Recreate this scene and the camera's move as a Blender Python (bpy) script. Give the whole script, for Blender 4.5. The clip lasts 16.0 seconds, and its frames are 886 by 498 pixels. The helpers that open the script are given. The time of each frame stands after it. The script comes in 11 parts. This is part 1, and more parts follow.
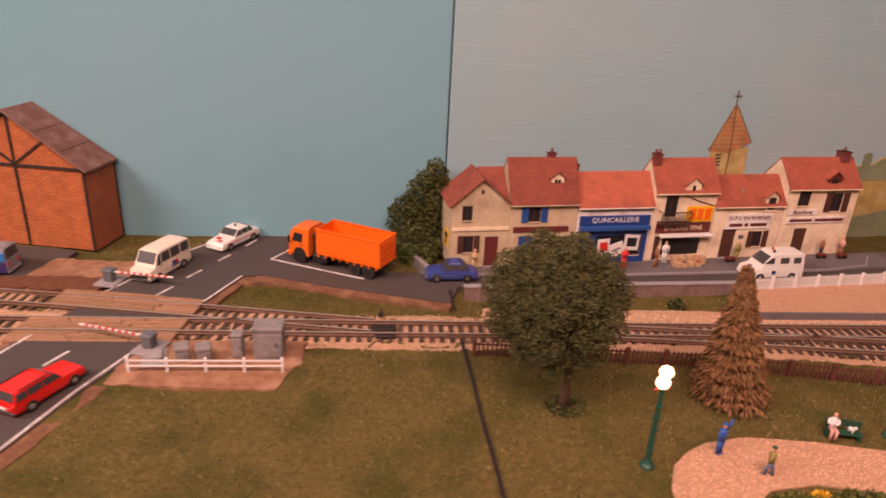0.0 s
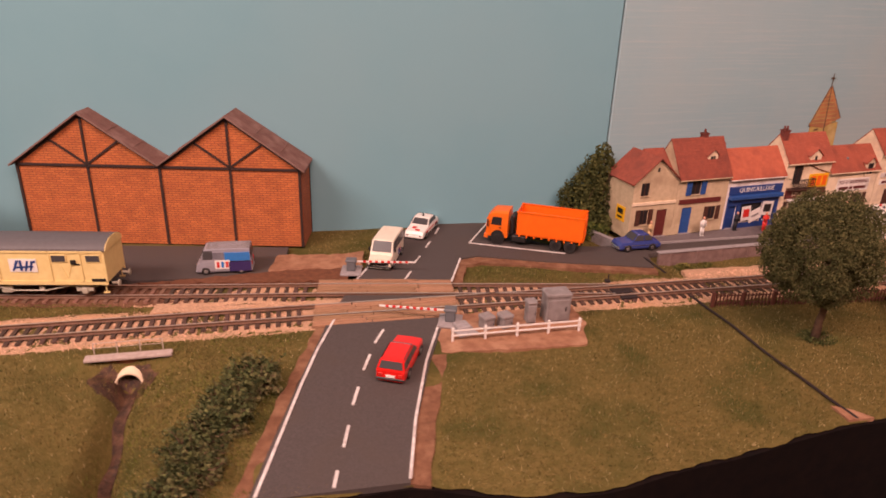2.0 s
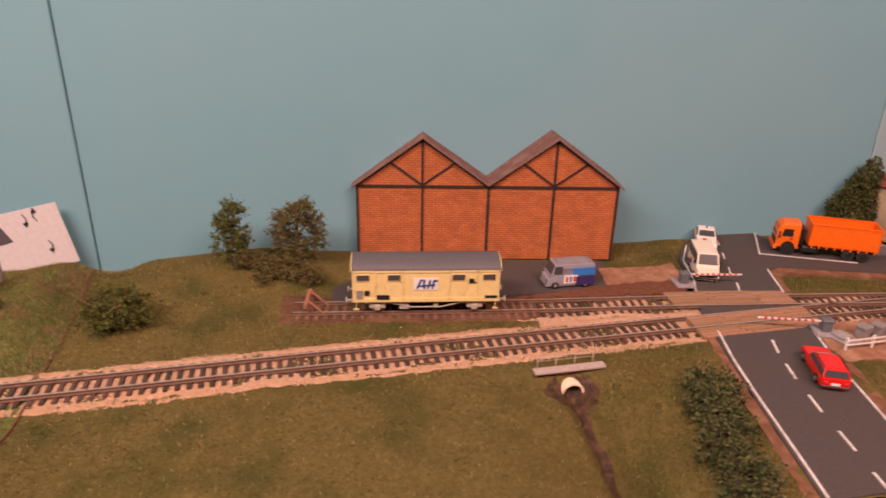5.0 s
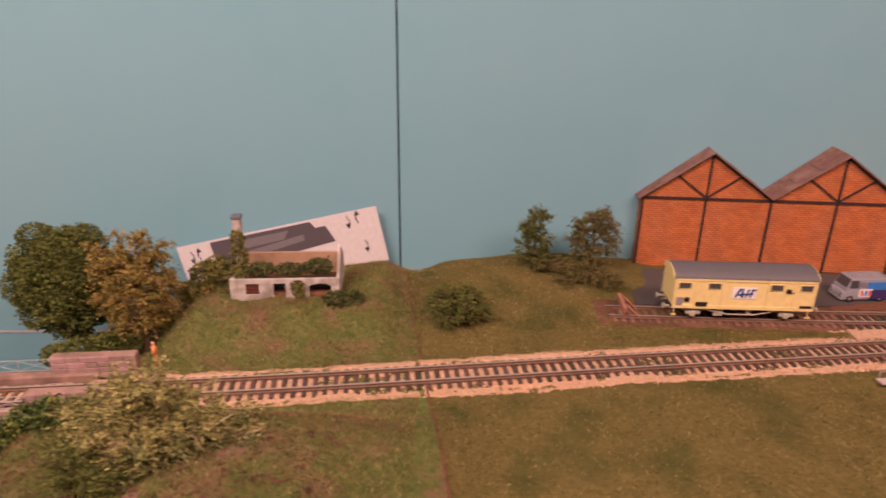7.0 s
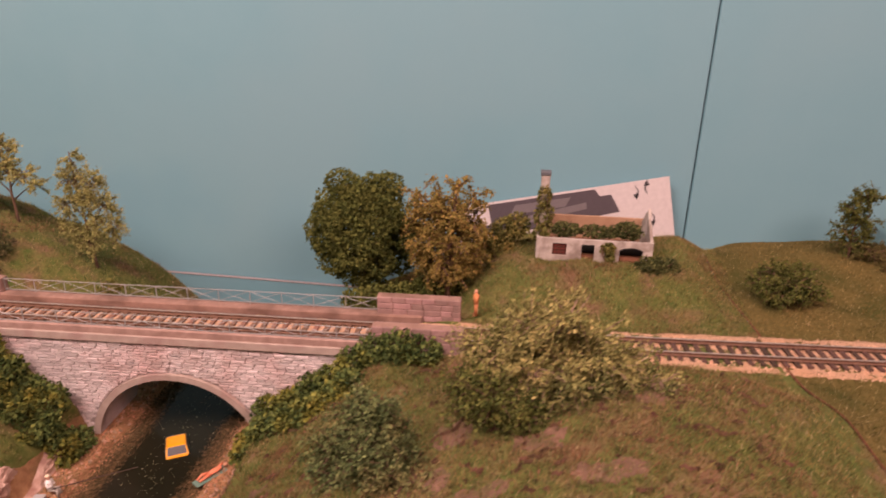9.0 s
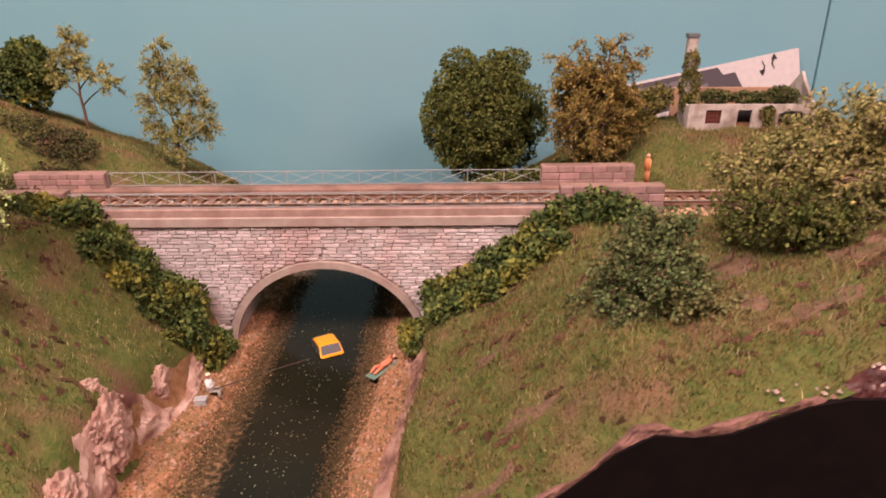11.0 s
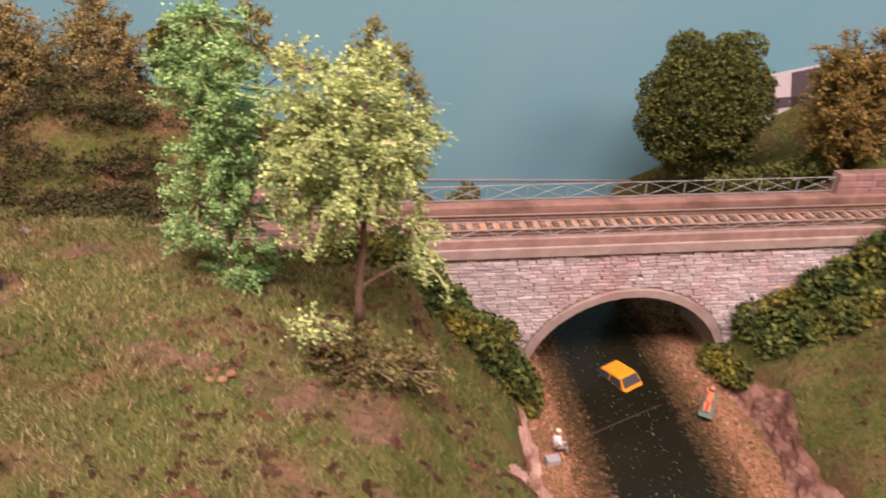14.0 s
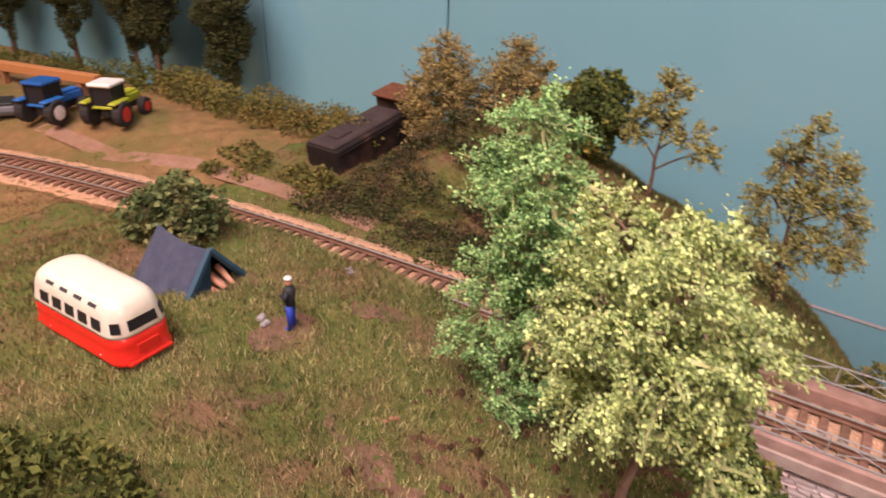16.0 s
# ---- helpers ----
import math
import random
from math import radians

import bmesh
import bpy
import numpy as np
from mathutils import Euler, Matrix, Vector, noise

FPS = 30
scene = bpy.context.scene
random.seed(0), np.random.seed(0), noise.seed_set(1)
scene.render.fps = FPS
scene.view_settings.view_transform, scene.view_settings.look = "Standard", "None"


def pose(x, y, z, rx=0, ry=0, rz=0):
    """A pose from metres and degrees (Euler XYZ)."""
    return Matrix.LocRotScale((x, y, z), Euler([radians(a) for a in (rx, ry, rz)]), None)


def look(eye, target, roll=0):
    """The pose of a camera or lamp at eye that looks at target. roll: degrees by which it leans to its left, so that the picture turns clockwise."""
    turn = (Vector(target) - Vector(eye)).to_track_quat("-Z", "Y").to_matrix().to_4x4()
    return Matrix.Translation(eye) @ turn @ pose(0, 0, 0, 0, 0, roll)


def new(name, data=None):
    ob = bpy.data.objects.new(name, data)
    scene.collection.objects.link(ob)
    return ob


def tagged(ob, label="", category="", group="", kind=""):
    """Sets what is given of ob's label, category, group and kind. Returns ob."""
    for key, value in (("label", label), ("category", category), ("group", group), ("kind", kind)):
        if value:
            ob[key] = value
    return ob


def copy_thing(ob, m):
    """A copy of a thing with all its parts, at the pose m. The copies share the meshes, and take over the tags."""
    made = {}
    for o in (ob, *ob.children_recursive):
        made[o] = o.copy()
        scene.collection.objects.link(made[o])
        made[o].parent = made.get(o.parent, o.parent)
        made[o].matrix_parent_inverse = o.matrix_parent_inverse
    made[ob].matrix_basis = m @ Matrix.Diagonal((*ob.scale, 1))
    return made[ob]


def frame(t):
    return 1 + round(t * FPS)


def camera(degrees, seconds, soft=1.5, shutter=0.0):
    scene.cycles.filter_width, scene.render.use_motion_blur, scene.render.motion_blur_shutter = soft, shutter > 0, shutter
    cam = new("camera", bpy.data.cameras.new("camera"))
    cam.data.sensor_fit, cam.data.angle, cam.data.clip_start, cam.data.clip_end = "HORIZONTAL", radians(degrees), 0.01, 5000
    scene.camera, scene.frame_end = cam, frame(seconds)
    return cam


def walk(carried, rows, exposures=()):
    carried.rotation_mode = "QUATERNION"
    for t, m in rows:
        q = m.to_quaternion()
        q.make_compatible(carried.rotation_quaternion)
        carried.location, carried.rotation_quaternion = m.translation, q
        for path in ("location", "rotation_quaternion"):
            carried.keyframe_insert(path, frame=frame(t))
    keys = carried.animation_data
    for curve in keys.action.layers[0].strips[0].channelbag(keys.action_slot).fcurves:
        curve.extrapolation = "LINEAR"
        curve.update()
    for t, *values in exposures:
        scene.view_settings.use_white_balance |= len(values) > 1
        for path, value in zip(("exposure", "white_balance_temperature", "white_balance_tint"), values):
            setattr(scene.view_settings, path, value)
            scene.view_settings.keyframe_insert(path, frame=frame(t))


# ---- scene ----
cam = camera(67.6, 16.0, soft=1.7, shutter=0.4)
PATH = [
    (0, (0.00703, 0.05037, 0.23373), (-0.01044, 0.97453, -0.14787), 3.04),
    (0.5, (-0.05396, 0.01954, 0.24103), (-0.04649, 0.94418, -0.13975), 2.95),
    (1, (-0.10716, 0.00338, 0.23412), (-0.07829, 0.92669, -0.14884), 3.18),
    (1.5, (-0.16953, 0.00079, 0.22701), (-0.12700, 0.92451, -0.15369), 2.76),
    (2, (-0.24423, -0.00349, 0.22957), (-0.13476, 0.91600, -0.14800), 2.01),
    (2.5, (-0.28062, -0.00357, 0.23170), (-0.13755, 0.91244, -0.14305), 1.64),
    (3, (-0.33387, -0.00295, 0.23796), (-0.19603, 0.91261, -0.13987), 1.72),
    (5.5, (-0.58957, 0.00157, 0.25489), (-0.40602, 1.8389, -0.51356), 1.13),
    (6, (-0.64425, -0.00489, 0.25928), (-0.50993, 1.83835, -0.5052), 0.99),
    (6.5, (-0.69312, -0.01834, 0.26042), (-0.613, 1.8268, -0.50709), 0.88),
    (7, (-0.74604, -0.02376, 0.26563), (-0.73458, 1.82565, -0.49563), 0.64),
    (7.5, (-0.7887, -0.02301, 0.26573), (-0.89352, 1.82774, -0.48509), 0.40),
    (8, (-0.83031, -0.02192, 0.26029), (-1.03467, 1.82639, -0.47592), 0.84),
    (8.5, (-0.86461, -0.01884, 0.24355), (-1.16323, 1.81808, -0.48895), 0.85),
    (9, (-0.90285, -0.02515, 0.2143), (-1.23366, 1.80702, -0.51626), 1.07),
    (9.5, (-0.93597, -0.03179, 0.19162), (-1.26017, 1.80235, -0.53695), 0.02),
    (10, (-0.97515, -0.03401, 0.16001), (-1.29149, 1.80268, -0.56559), -0.90),
    (12.5, (-1.12631, -0.01597, 0.12270), (-1.13491, 0.86468, -0.35097), 0.17),
    (13, (-1.16902, -0.01100, 0.14131), (-1.16433, 0.86455, -0.34180), -0.13),
    (13.5, (-1.21873, 0.00100, 0.15346), (-1.20389, 0.87499, -0.33227), 0.46),
    (14, (-1.26334, 0.02003, 0.15875), (-1.24969, 0.89432, -0.32646), 1.20),
    (14.5, (-1.27918, 0.04619, 0.15823), (-1.39842, 0.91100, -0.32951), 0.19),
    (15, (-1.26318, 0.06378, 0.16797), (-1.56053, 0.88414, -0.32048), 1.34),
    (15.5, (-1.25460, 0.07931, 0.16798), (-1.68974, 0.84546, -0.30495), 0.98),
    (16, (-1.25285, 0.09209, 0.16999), (-1.79389, 0.79101, -0.29776), 2.23),
]
walk(cam, [(t, look(eye, target, roll)) for t, eye, target, roll in PATH], [(0.0, 0.03, 7000, 24), (3.0, 0.0, 7050, 26), (5.5, -0.12, 7000, 26), (9.0, -0.12, 6900, 28), (10.0, 0.0, 6700, 22), (12.5, 0.20, 6100, 19), (14.0, 0.05, 6080, 18), (16.0, -0.05, 6050, 17)])

# ---- world and lights ----
world = bpy.data.worlds.new("hall_air")
scene.world = world
world.use_nodes = True
world.node_tree.nodes["Background"].inputs[0].default_value = (1.0, 0.86, 0.76, 1)
world.node_tree.nodes["Background"].inputs[1].default_value = 0.25


def area_lamp(name, at, to, sx, sy, watts, colour):
    data = bpy.data.lights.new(name, "AREA")
    data.shape, data.size, data.size_y, data.energy, data.color = "RECTANGLE", sx, sy, watts, colour
    ob = new(name, data)
    ob.matrix_world = look(at, to)
    return ob


# rows of tubes over the front of the layout
area_lamp("tube_light", (0.06, -0.42, 1.12), (0.02, 0.50, 0.05), 1.15, 0.35, 25.0, (1.0, 0.665, 0.575))
area_lamp("tube_light", (-1.38, -0.34, 1.12), (-1.26, 0.42, 0.05), 1.00, 0.35, 32.0, (1.0, 0.785, 0.70))
area_lamp("bulb_light", (-1.80, 0.00, 0.30), (-1.66, 0.20, 0.0), 0.08, 0.08, 0.75, (1.0, 0.46, 0.17))


# ---- materials ----
def node(nt, kind, **sets):
    n = nt.nodes.new(kind)
    for k, v in sets.items():
        n.inputs[k.replace("_", " ")].default_value = v
    return n


def rgba(c):
    return (c[0], c[1], c[2], 1.0)


def material(name, c1, c2=None, scale=400.0, rough=0.8, metal=0.0, bump=0.0, bscale=None, c3=None, scale3=40.0, island=0.0, spec=0.3, objvar=0.0, lo=0.35, hi=0.65):
    """Two tones mixed by fine noise, a third by broad noise, random steps from piece to piece, fine relief."""
    m = bpy.data.materials.new(name)
    m.use_nodes = True
    nt = m.node_tree
    bsdf = nt.nodes["Principled BSDF"]
    bsdf.inputs["Roughness"].default_value = rough
    bsdf.inputs["Metallic"].default_value = metal
    bsdf.inputs["Specular IOR Level"].default_value = spec
    co = nt.nodes.new("ShaderNodeTexCoord")
    c2 = c2 or tuple(min(1.0, v * 0.82) for v in c1)
    noi = node(nt, "ShaderNodeTexNoise", Scale=scale, Detail=6.0, Roughness=0.6)
    nt.links.new(co.outputs["Object"], noi.inputs["Vector"])
    ramp = nt.nodes.new("ShaderNodeValToRGB")
    ramp.color_ramp.elements[0].position, ramp.color_ramp.elements[1].position = lo, hi
    ramp.color_ramp.elements[0].color, ramp.color_ramp.elements[1].color = rgba(c1), rgba(c2)
    nt.links.new(noi.outputs["Fac"], ramp.inputs["Fac"])
    out = ramp.outputs["Color"]
    if c3:
        n3 = node(nt, "ShaderNodeTexNoise", Scale=scale3, Detail=4.0, Roughness=0.55)
        nt.links.new(co.outputs["Object"], n3.inputs["Vector"])
        r3 = nt.nodes.new("ShaderNodeMapRange")
        r3.inputs["From Min"].default_value, r3.inputs["From Max"].default_value = 0.48, 0.66
        nt.links.new(n3.outputs["Fac"], r3.inputs["Value"])
        mix = nt.nodes.new("ShaderNodeMix")
        mix.data_type = "RGBA"
        nt.links.new(r3.outputs["Result"], mix.inputs["Factor"])
        nt.links.new(out, mix.inputs["A"])
        mix.inputs["B"].default_value = rgba(c3)
        out = mix.outputs["Result"]
    if island or objvar:
        if island:
            rnd = nt.nodes.new("ShaderNodeNewGeometry").outputs["Random Per Island"]
        else:
            rnd = nt.nodes.new("ShaderNodeObjectInfo").outputs["Random"]
        amount = island or objvar
        mr = nt.nodes.new("ShaderNodeMapRange")
        mr.inputs["To Min"].default_value, mr.inputs["To Max"].default_value = 1 - amount, 1 + amount
        nt.links.new(rnd, mr.inputs["Value"])
        hsv = nt.nodes.new("ShaderNodeHueSaturation")
        nt.links.new(out, hsv.inputs["Color"])
        nt.links.new(mr.outputs["Result"], hsv.inputs["Value"])
        mr2 = nt.nodes.new("ShaderNodeMapRange")
        mr2.inputs["To Min"].default_value, mr2.inputs["To Max"].default_value = 0.5 + 0.04 * amount, 0.5 - 0.04 * amount
        nt.links.new(rnd, mr2.inputs["Value"])
        nt.links.new(mr2.outputs["Result"], hsv.inputs["Hue"])
        out = hsv.outputs["Color"]
    nt.links.new(out, bsdf.inputs["Base Color"])
    if bump:
        nb = node(nt, "ShaderNodeTexNoise", Scale=bscale or scale * 2, Detail=5.0, Roughness=0.6)
        nt.links.new(co.outputs["Object"], nb.inputs["Vector"])
        bp = node(nt, "ShaderNodeBump", Strength=bump, Distance=0.001)
        nt.links.new(nb.outputs["Fac"], bp.inputs["Height"])
        nt.links.new(bp.outputs["Normal"], bsdf.inputs["Normal"])
    return m


def plain(name, c, rough=0.45, metal=0.0, spec=0.5):
    return material(name, c, tuple(v * 0.9 for v in c), scale=260, rough=rough, metal=metal, spec=spec, bump=0.05, bscale=900)


def brick_material(name, c1, c2, mortar, bw, bh, turn=False):
    m = bpy.data.materials.new(name)
    m.use_nodes = True
    nt = m.node_tree
    bsdf = nt.nodes["Principled BSDF"]
    bsdf.inputs["Roughness"].default_value = 0.85
    co = nt.nodes.new("ShaderNodeTexCoord")
    mp = nt.nodes.new("ShaderNodeMapping")
    mp.inputs["Rotation"].default_value = (radians(90), 0, 0) if not turn else (radians(90), 0, radians(90))
    if turn:
        mp.inputs["Rotation"].default_value = (radians(90), radians(90), 0)
    nt.links.new(co.outputs["Object"], mp.inputs["Vector"])
    sw = nt.nodes.new("ShaderNodeSeparateXYZ")
    nt.links.new(co.outputs["Object"], sw.inputs[0])
    cb = nt.nodes.new("ShaderNodeCombineXYZ")
    nt.links.new(sw.outputs[1 if turn else 0], cb.inputs[0])
    nt.links.new(sw.outputs[2], cb.inputs[1])
    bt = node(nt, "ShaderNodeTexBrick", Scale=1.0, Mortar_Size=bh * 0.14, Brick_Width=bw, Row_Height=bh, Bias=0.0)
    bt.inputs["Color1"].default_value, bt.inputs["Color2"].default_value, bt.inputs["Mortar"].default_value = rgba(c1), rgba(c2), rgba(mortar)
    nt.links.new(cb.outputs[0], bt.inputs["Vector"])
    noi = node(nt, "ShaderNodeTexNoise", Scale=70.0, Detail=6.0, Roughness=0.65)
    nt.links.new(co.outputs["Object"], noi.inputs["Vector"])
    mr = nt.nodes.new("ShaderNodeMapRange")
    mr.inputs["From Min"].default_value, mr.inputs["From Max"].default_value = 0.3, 0.7
    mr.inputs["To Min"].default_value, mr.inputs["To Max"].default_value = 0.78, 1.14
    nt.links.new(noi.outputs["Fac"], mr.inputs["Value"])
    hsv = nt.nodes.new("ShaderNodeHueSaturation")
    nt.links.new(bt.outputs["Color"], hsv.inputs["Color"])
    nt.links.new(mr.outputs["Result"], hsv.inputs["Value"])
    nt.links.new(hsv.outputs["Color"], bsdf.inputs["Base Color"])
    bp = node(nt, "ShaderNodeBump", Strength=0.4, Distance=0.0004)
    nt.links.new(bt.outputs["Fac"], bp.inputs["Height"])
    bp.invert = True
    nt.links.new(bp.outputs["Normal"], bsdf.inputs["Normal"])
    return m


def glowing(name, c, strength):
    m = bpy.data.materials.new(name)
    m.use_nodes = True
    b = m.node_tree.nodes["Principled BSDF"]
    b.inputs["Base Color"].default_value = rgba(c)
    b.inputs["Emission Color"].default_value = rgba(c)
    b.inputs["Emission Strength"].default_value = strength
    return m


M = {}
M["field"] = material("field_turf", (0.108, 0.087, 0.026), (0.162, 0.120, 0.041), 260, 0.95, bump=0.9, bscale=900, c3=(0.075, 0.072, 0.020), scale3=22, spec=0.1)
M["blade"] = material("turf_fibre", (0.118, 0.100, 0.030), (0.215, 0.162, 0.056), 60, 0.9, island=0.6, c3=(0.092, 0.088, 0.026), scale3=24, spec=0.1)
M["blade_wild"] = material("wild_fibre", (0.112, 0.142, 0.038), (0.265, 0.240, 0.084), 60, 0.9, island=0.75, c3=(0.160, 0.112, 0.050), scale3=30, spec=0.1)
M["blade_green"] = material("green_fibre", (0.105, 0.125, 0.028), (0.185, 0.170, 0.045), 60, 0.9, island=0.6, c3=(0.16, 0.115, 0.045), scale3=60, spec=0.1)
M["blade_rust"] = material("rust_fibre", (0.190, 0.092, 0.052), (0.270, 0.145, 0.080), 60, 0.9, island=0.6, spec=0.1)
M["blade_moss"] = material("moss_fibre", (0.060, 0.088, 0.022), (0.105, 0.140, 0.038), 60, 0.9, island=0.6, spec=0.1)
M["blade_meadow"] = material("meadow_fibre", (0.255, 0.265, 0.098), (0.400, 0.375, 0.160), 60, 0.9, island=0.6, c3=(0.12, 0.135, 0.042), scale3=26, spec=0.1)
M["straw"] = material("straw_fibre", (0.46, 0.37, 0.20), (0.36, 0.30, 0.14), 60, 0.9, island=0.5, spec=0.1)
M["blade_brown"] = material("dry_fibre", (0.22, 0.160, 0.055), (0.16, 0.140, 0.044), 50, 0.9, island=0.5, c3=(0.21, 0.115, 0.05), scale3=30, spec=0.1)
M["slope"] = material("slope_turf", (0.074, 0.104, 0.026), (0.150, 0.146, 0.045), 200, 0.95, bump=1.0, bscale=700, c3=(0.19, 0.115, 0.065), scale3=34, spec=0.1)
M["earth"] = material("bare_earth", (0.34, 0.175, 0.104), (0.25, 0.12, 0.072), 150, 0.95, bump=0.6, bscale=900, c3=(0.41, 0.23, 0.142), scale3=55, spec=0.1)
M["verge"] = material("verge_earth", (0.235, 0.115, 0.066), (0.165, 0.078, 0.045), 190, 0.95, bump=0.9, bscale=900, c3=(0.29, 0.155, 0.092), scale3=70, spec=0.1)
M["earth_dark"] = material("dark_earth", (0.13, 0.055, 0.032), (0.19, 0.08, 0.045), 220, 0.95, bump=0.8, bscale=900, spec=0.1)
M["ditch"] = material("ditch_mud", (0.085, 0.040, 0.024), (0.030, 0.018, 0.012), 380, 0.55, bump=1.0, bscale=800, c3=(0.15, 0.075, 0.042), scale3=120, spec=0.3)
M["bare_red"] = material("bare_red_earth", (0.235, 0.135, 0.092), (0.145, 0.090, 0.058), 210, 0.95, bump=1.0, bscale=700, c3=(0.10, 0.090, 0.035), scale3=90, spec=0.1)
M["far_soil"] = material("far_soil", (0.27, 0.165, 0.075), (0.20, 0.125, 0.055), 120, 0.95, bump=0.9, bscale=700, c3=(0.15, 0.13, 0.045), scale3=16, spec=0.1)
M["dust"] = material("dusty_path", (0.33, 0.20, 0.145), (0.26, 0.15, 0.10), 150, 0.95, bump=0.6, bscale=800, c3=(0.24, 0.15, 0.08), scale3=45, spec=0.1)
M["ballast"] = material("track_ballast", (0.66, 0.42, 0.27), (0.42, 0.25, 0.16), 700, 0.95, bump=1.0, bscale=1200, c3=(0.55, 0.32, 0.19), scale3=30, spec=0.1)
M["ballast_stone"] = material("ballast_stone", (0.72, 0.48, 0.32), (0.50, 0.31, 0.20), 500, 0.95, island=0.45, spec=0.1)
M["ballast_brown"] = material("rusty_ballast", (0.105, 0.052, 0.034), (0.17, 0.082, 0.050), 500, 0.95, bump=1.0, bscale=1100, c3=(0.21, 0.108, 0.064), scale3=25, spec=0.1)
M["gravel"] = material("park_gravel", (0.66, 0.38, 0.24), (0.46, 0.25, 0.155), 600, 0.95, bump=1.0, bscale=1000, c3=(0.58, 0.34, 0.21), scale3=30, spec=0.1)
M["bank"] = material("bank_gravel", (0.26, 0.135, 0.070), (0.40, 0.225, 0.115), 240, 0.95, bump=1.0, bscale=600, c3=(0.17, 0.12, 0.055), scale3=38, spec=0.1)
M["asphalt"] = material("asphalt", (0.066, 0.054, 0.051), (0.089, 0.073, 0.068), 900, 0.85, bump=0.35, bscale=1800, c3=(0.080, 0.063, 0.055), scale3=18, spec=0.25)
M["pavement"] = material("pavement_grey", (0.135, 0.115, 0.118), (0.175, 0.15, 0.15), 500, 0.85, bump=0.2, bscale=1200, c3=(0.11, 0.092, 0.095), scale3=22)
M["wall_brown"] = material("wall_brown", (0.25, 0.165, 0.145), (0.19, 0.122, 0.108), 220, 0.9, bump=0.5, c3=(0.16, 0.10, 0.088), scale3=60)
M["slab"] = material("culvert_slab", (0.46, 0.37, 0.33), (0.36, 0.28, 0.25), 260, 0.85, bump=0.4)
M["rail_pale"] = plain("handrail_beige", (0.50, 0.40, 0.34), 0.6)
M["kerb"] = material("kerb_stone", (0.34, 0.31, 0.31), (0.26, 0.235, 0.235), 300, 0.85, bump=0.3)
M["roadpaint"] = material("road_paint", (0.74, 0.70, 0.67), (0.58, 0.53, 0.50), 260, 0.8, bump=0.1, c3=(0.42, 0.37, 0.35), scale3=160)
M["sky"] = material("sky_paint", (0.162, 0.345, 0.400), (0.172, 0.355, 0.410), 12, 0.75, bump=0.05, bscale=300, c3=(0.182, 0.355, 0.405), scale3=3.5, spec=0.25)
M["sky_wood"] = material("sky_paint_wood", (0.265, 0.425, 0.465), (0.290, 0.440, 0.475), 14, 0.75, bump=0.12, bscale=240, c3=(0.325, 0.445, 0.46), scale3=5, spec=0.25)


def grain(m, amount):
    """Fine horizontal wood grain under thin paint: streaks in tone and relief."""
    nt = m.node_tree
    bsdf = nt.nodes["Principled BSDF"]
    co = nt.nodes.new("ShaderNodeTexCoord")
    mp = nt.nodes.new("ShaderNodeMapping")
    mp.inputs["Scale"].default_value = (9.0, 9.0, 330.0)
    nt.links.new(co.outputs["Object"], mp.inputs["Vector"])
    noi = node(nt, "ShaderNodeTexNoise", Scale=1.0, Detail=6.0, Roughness=0.7)
    nt.links.new(mp.outputs["Vector"], noi.inputs["Vector"])
    mr = nt.nodes.new("ShaderNodeMapRange")
    mr.inputs["From Min"].default_value, mr.inputs["From Max"].default_value = 0.50, 0.72
    mr.inputs["To Max"].default_value = amount
    nt.links.new(noi.outputs["Fac"], mr.inputs["Value"])
    mix = nt.nodes.new("ShaderNodeMix")
    mix.data_type = "RGBA"
    nt.links.new(bsdf.inputs["Base Color"].links[0].from_socket, mix.inputs["A"])
    mix.inputs["B"].default_value = (0.46, 0.52, 0.52, 1)
    nt.links.new(mr.outputs["Result"], mix.inputs["Factor"])
    nt.links.new(mix.outputs["Result"], bsdf.inputs["Base Color"])
    bp = node(nt, "ShaderNodeBump", Strength=0.35, Distance=0.0006)
    nt.links.new(noi.outputs["Fac"], bp.inputs["Height"])
    nt.links.new(bp.outputs["Normal"], bsdf.inputs["Normal"])


grain(M["sky_wood"], 0.36)
M["joint"] = plain("joint_black", (0.018, 0.010, 0.010), 0.7)
M["fascia"] = material("fascia_black", (0.006, 0.004, 0.004), (0.010, 0.006, 0.005), 120, 0.8, bump=0.1, spec=0.1)
M["rail"] = material("rail_steel", (0.22, 0.125, 0.085), (0.15, 0.08, 0.052), 300, 0.55, metal=0.15, spec=0.4)
M["railtop"] = plain("rail_head", (0.48, 0.40, 0.34), 0.42, 0.55)
M["sleeper"] = material("sleeper_brown", (0.060, 0.035, 0.026), (0.095, 0.055, 0.040), 500, 0.85, bump=0.3, objvar=0.35)
M["sleeper_dirty"] = material("sleeper_dirty", (0.16, 0.085, 0.055), (0.22, 0.12, 0.08), 500, 0.85, bump=0.3, objvar=0.3)
M["plank"] = material("crossing_plank", (0.36, 0.20, 0.115), (0.29, 0.155, 0.09), 180, 0.85, bump=0.4, objvar=0.15, c3=(0.24, 0.13, 0.075), scale3=60)
M["stone"] = material("bridge_stone", (0.68, 0.60, 0.575), (0.52, 0.44, 0.42), 130, 0.9, bump=0.7, bscale=700, objvar=0.22, c3=(0.55, 0.40, 0.37), scale3=22)
M["stone_rest"] = material("bridge_stone_rest", (0.68, 0.60, 0.575), (0.52, 0.44, 0.42), 130, 0.9, bump=0.7, bscale=700, island=0.22, c3=(0.55, 0.40, 0.37), scale3=22)
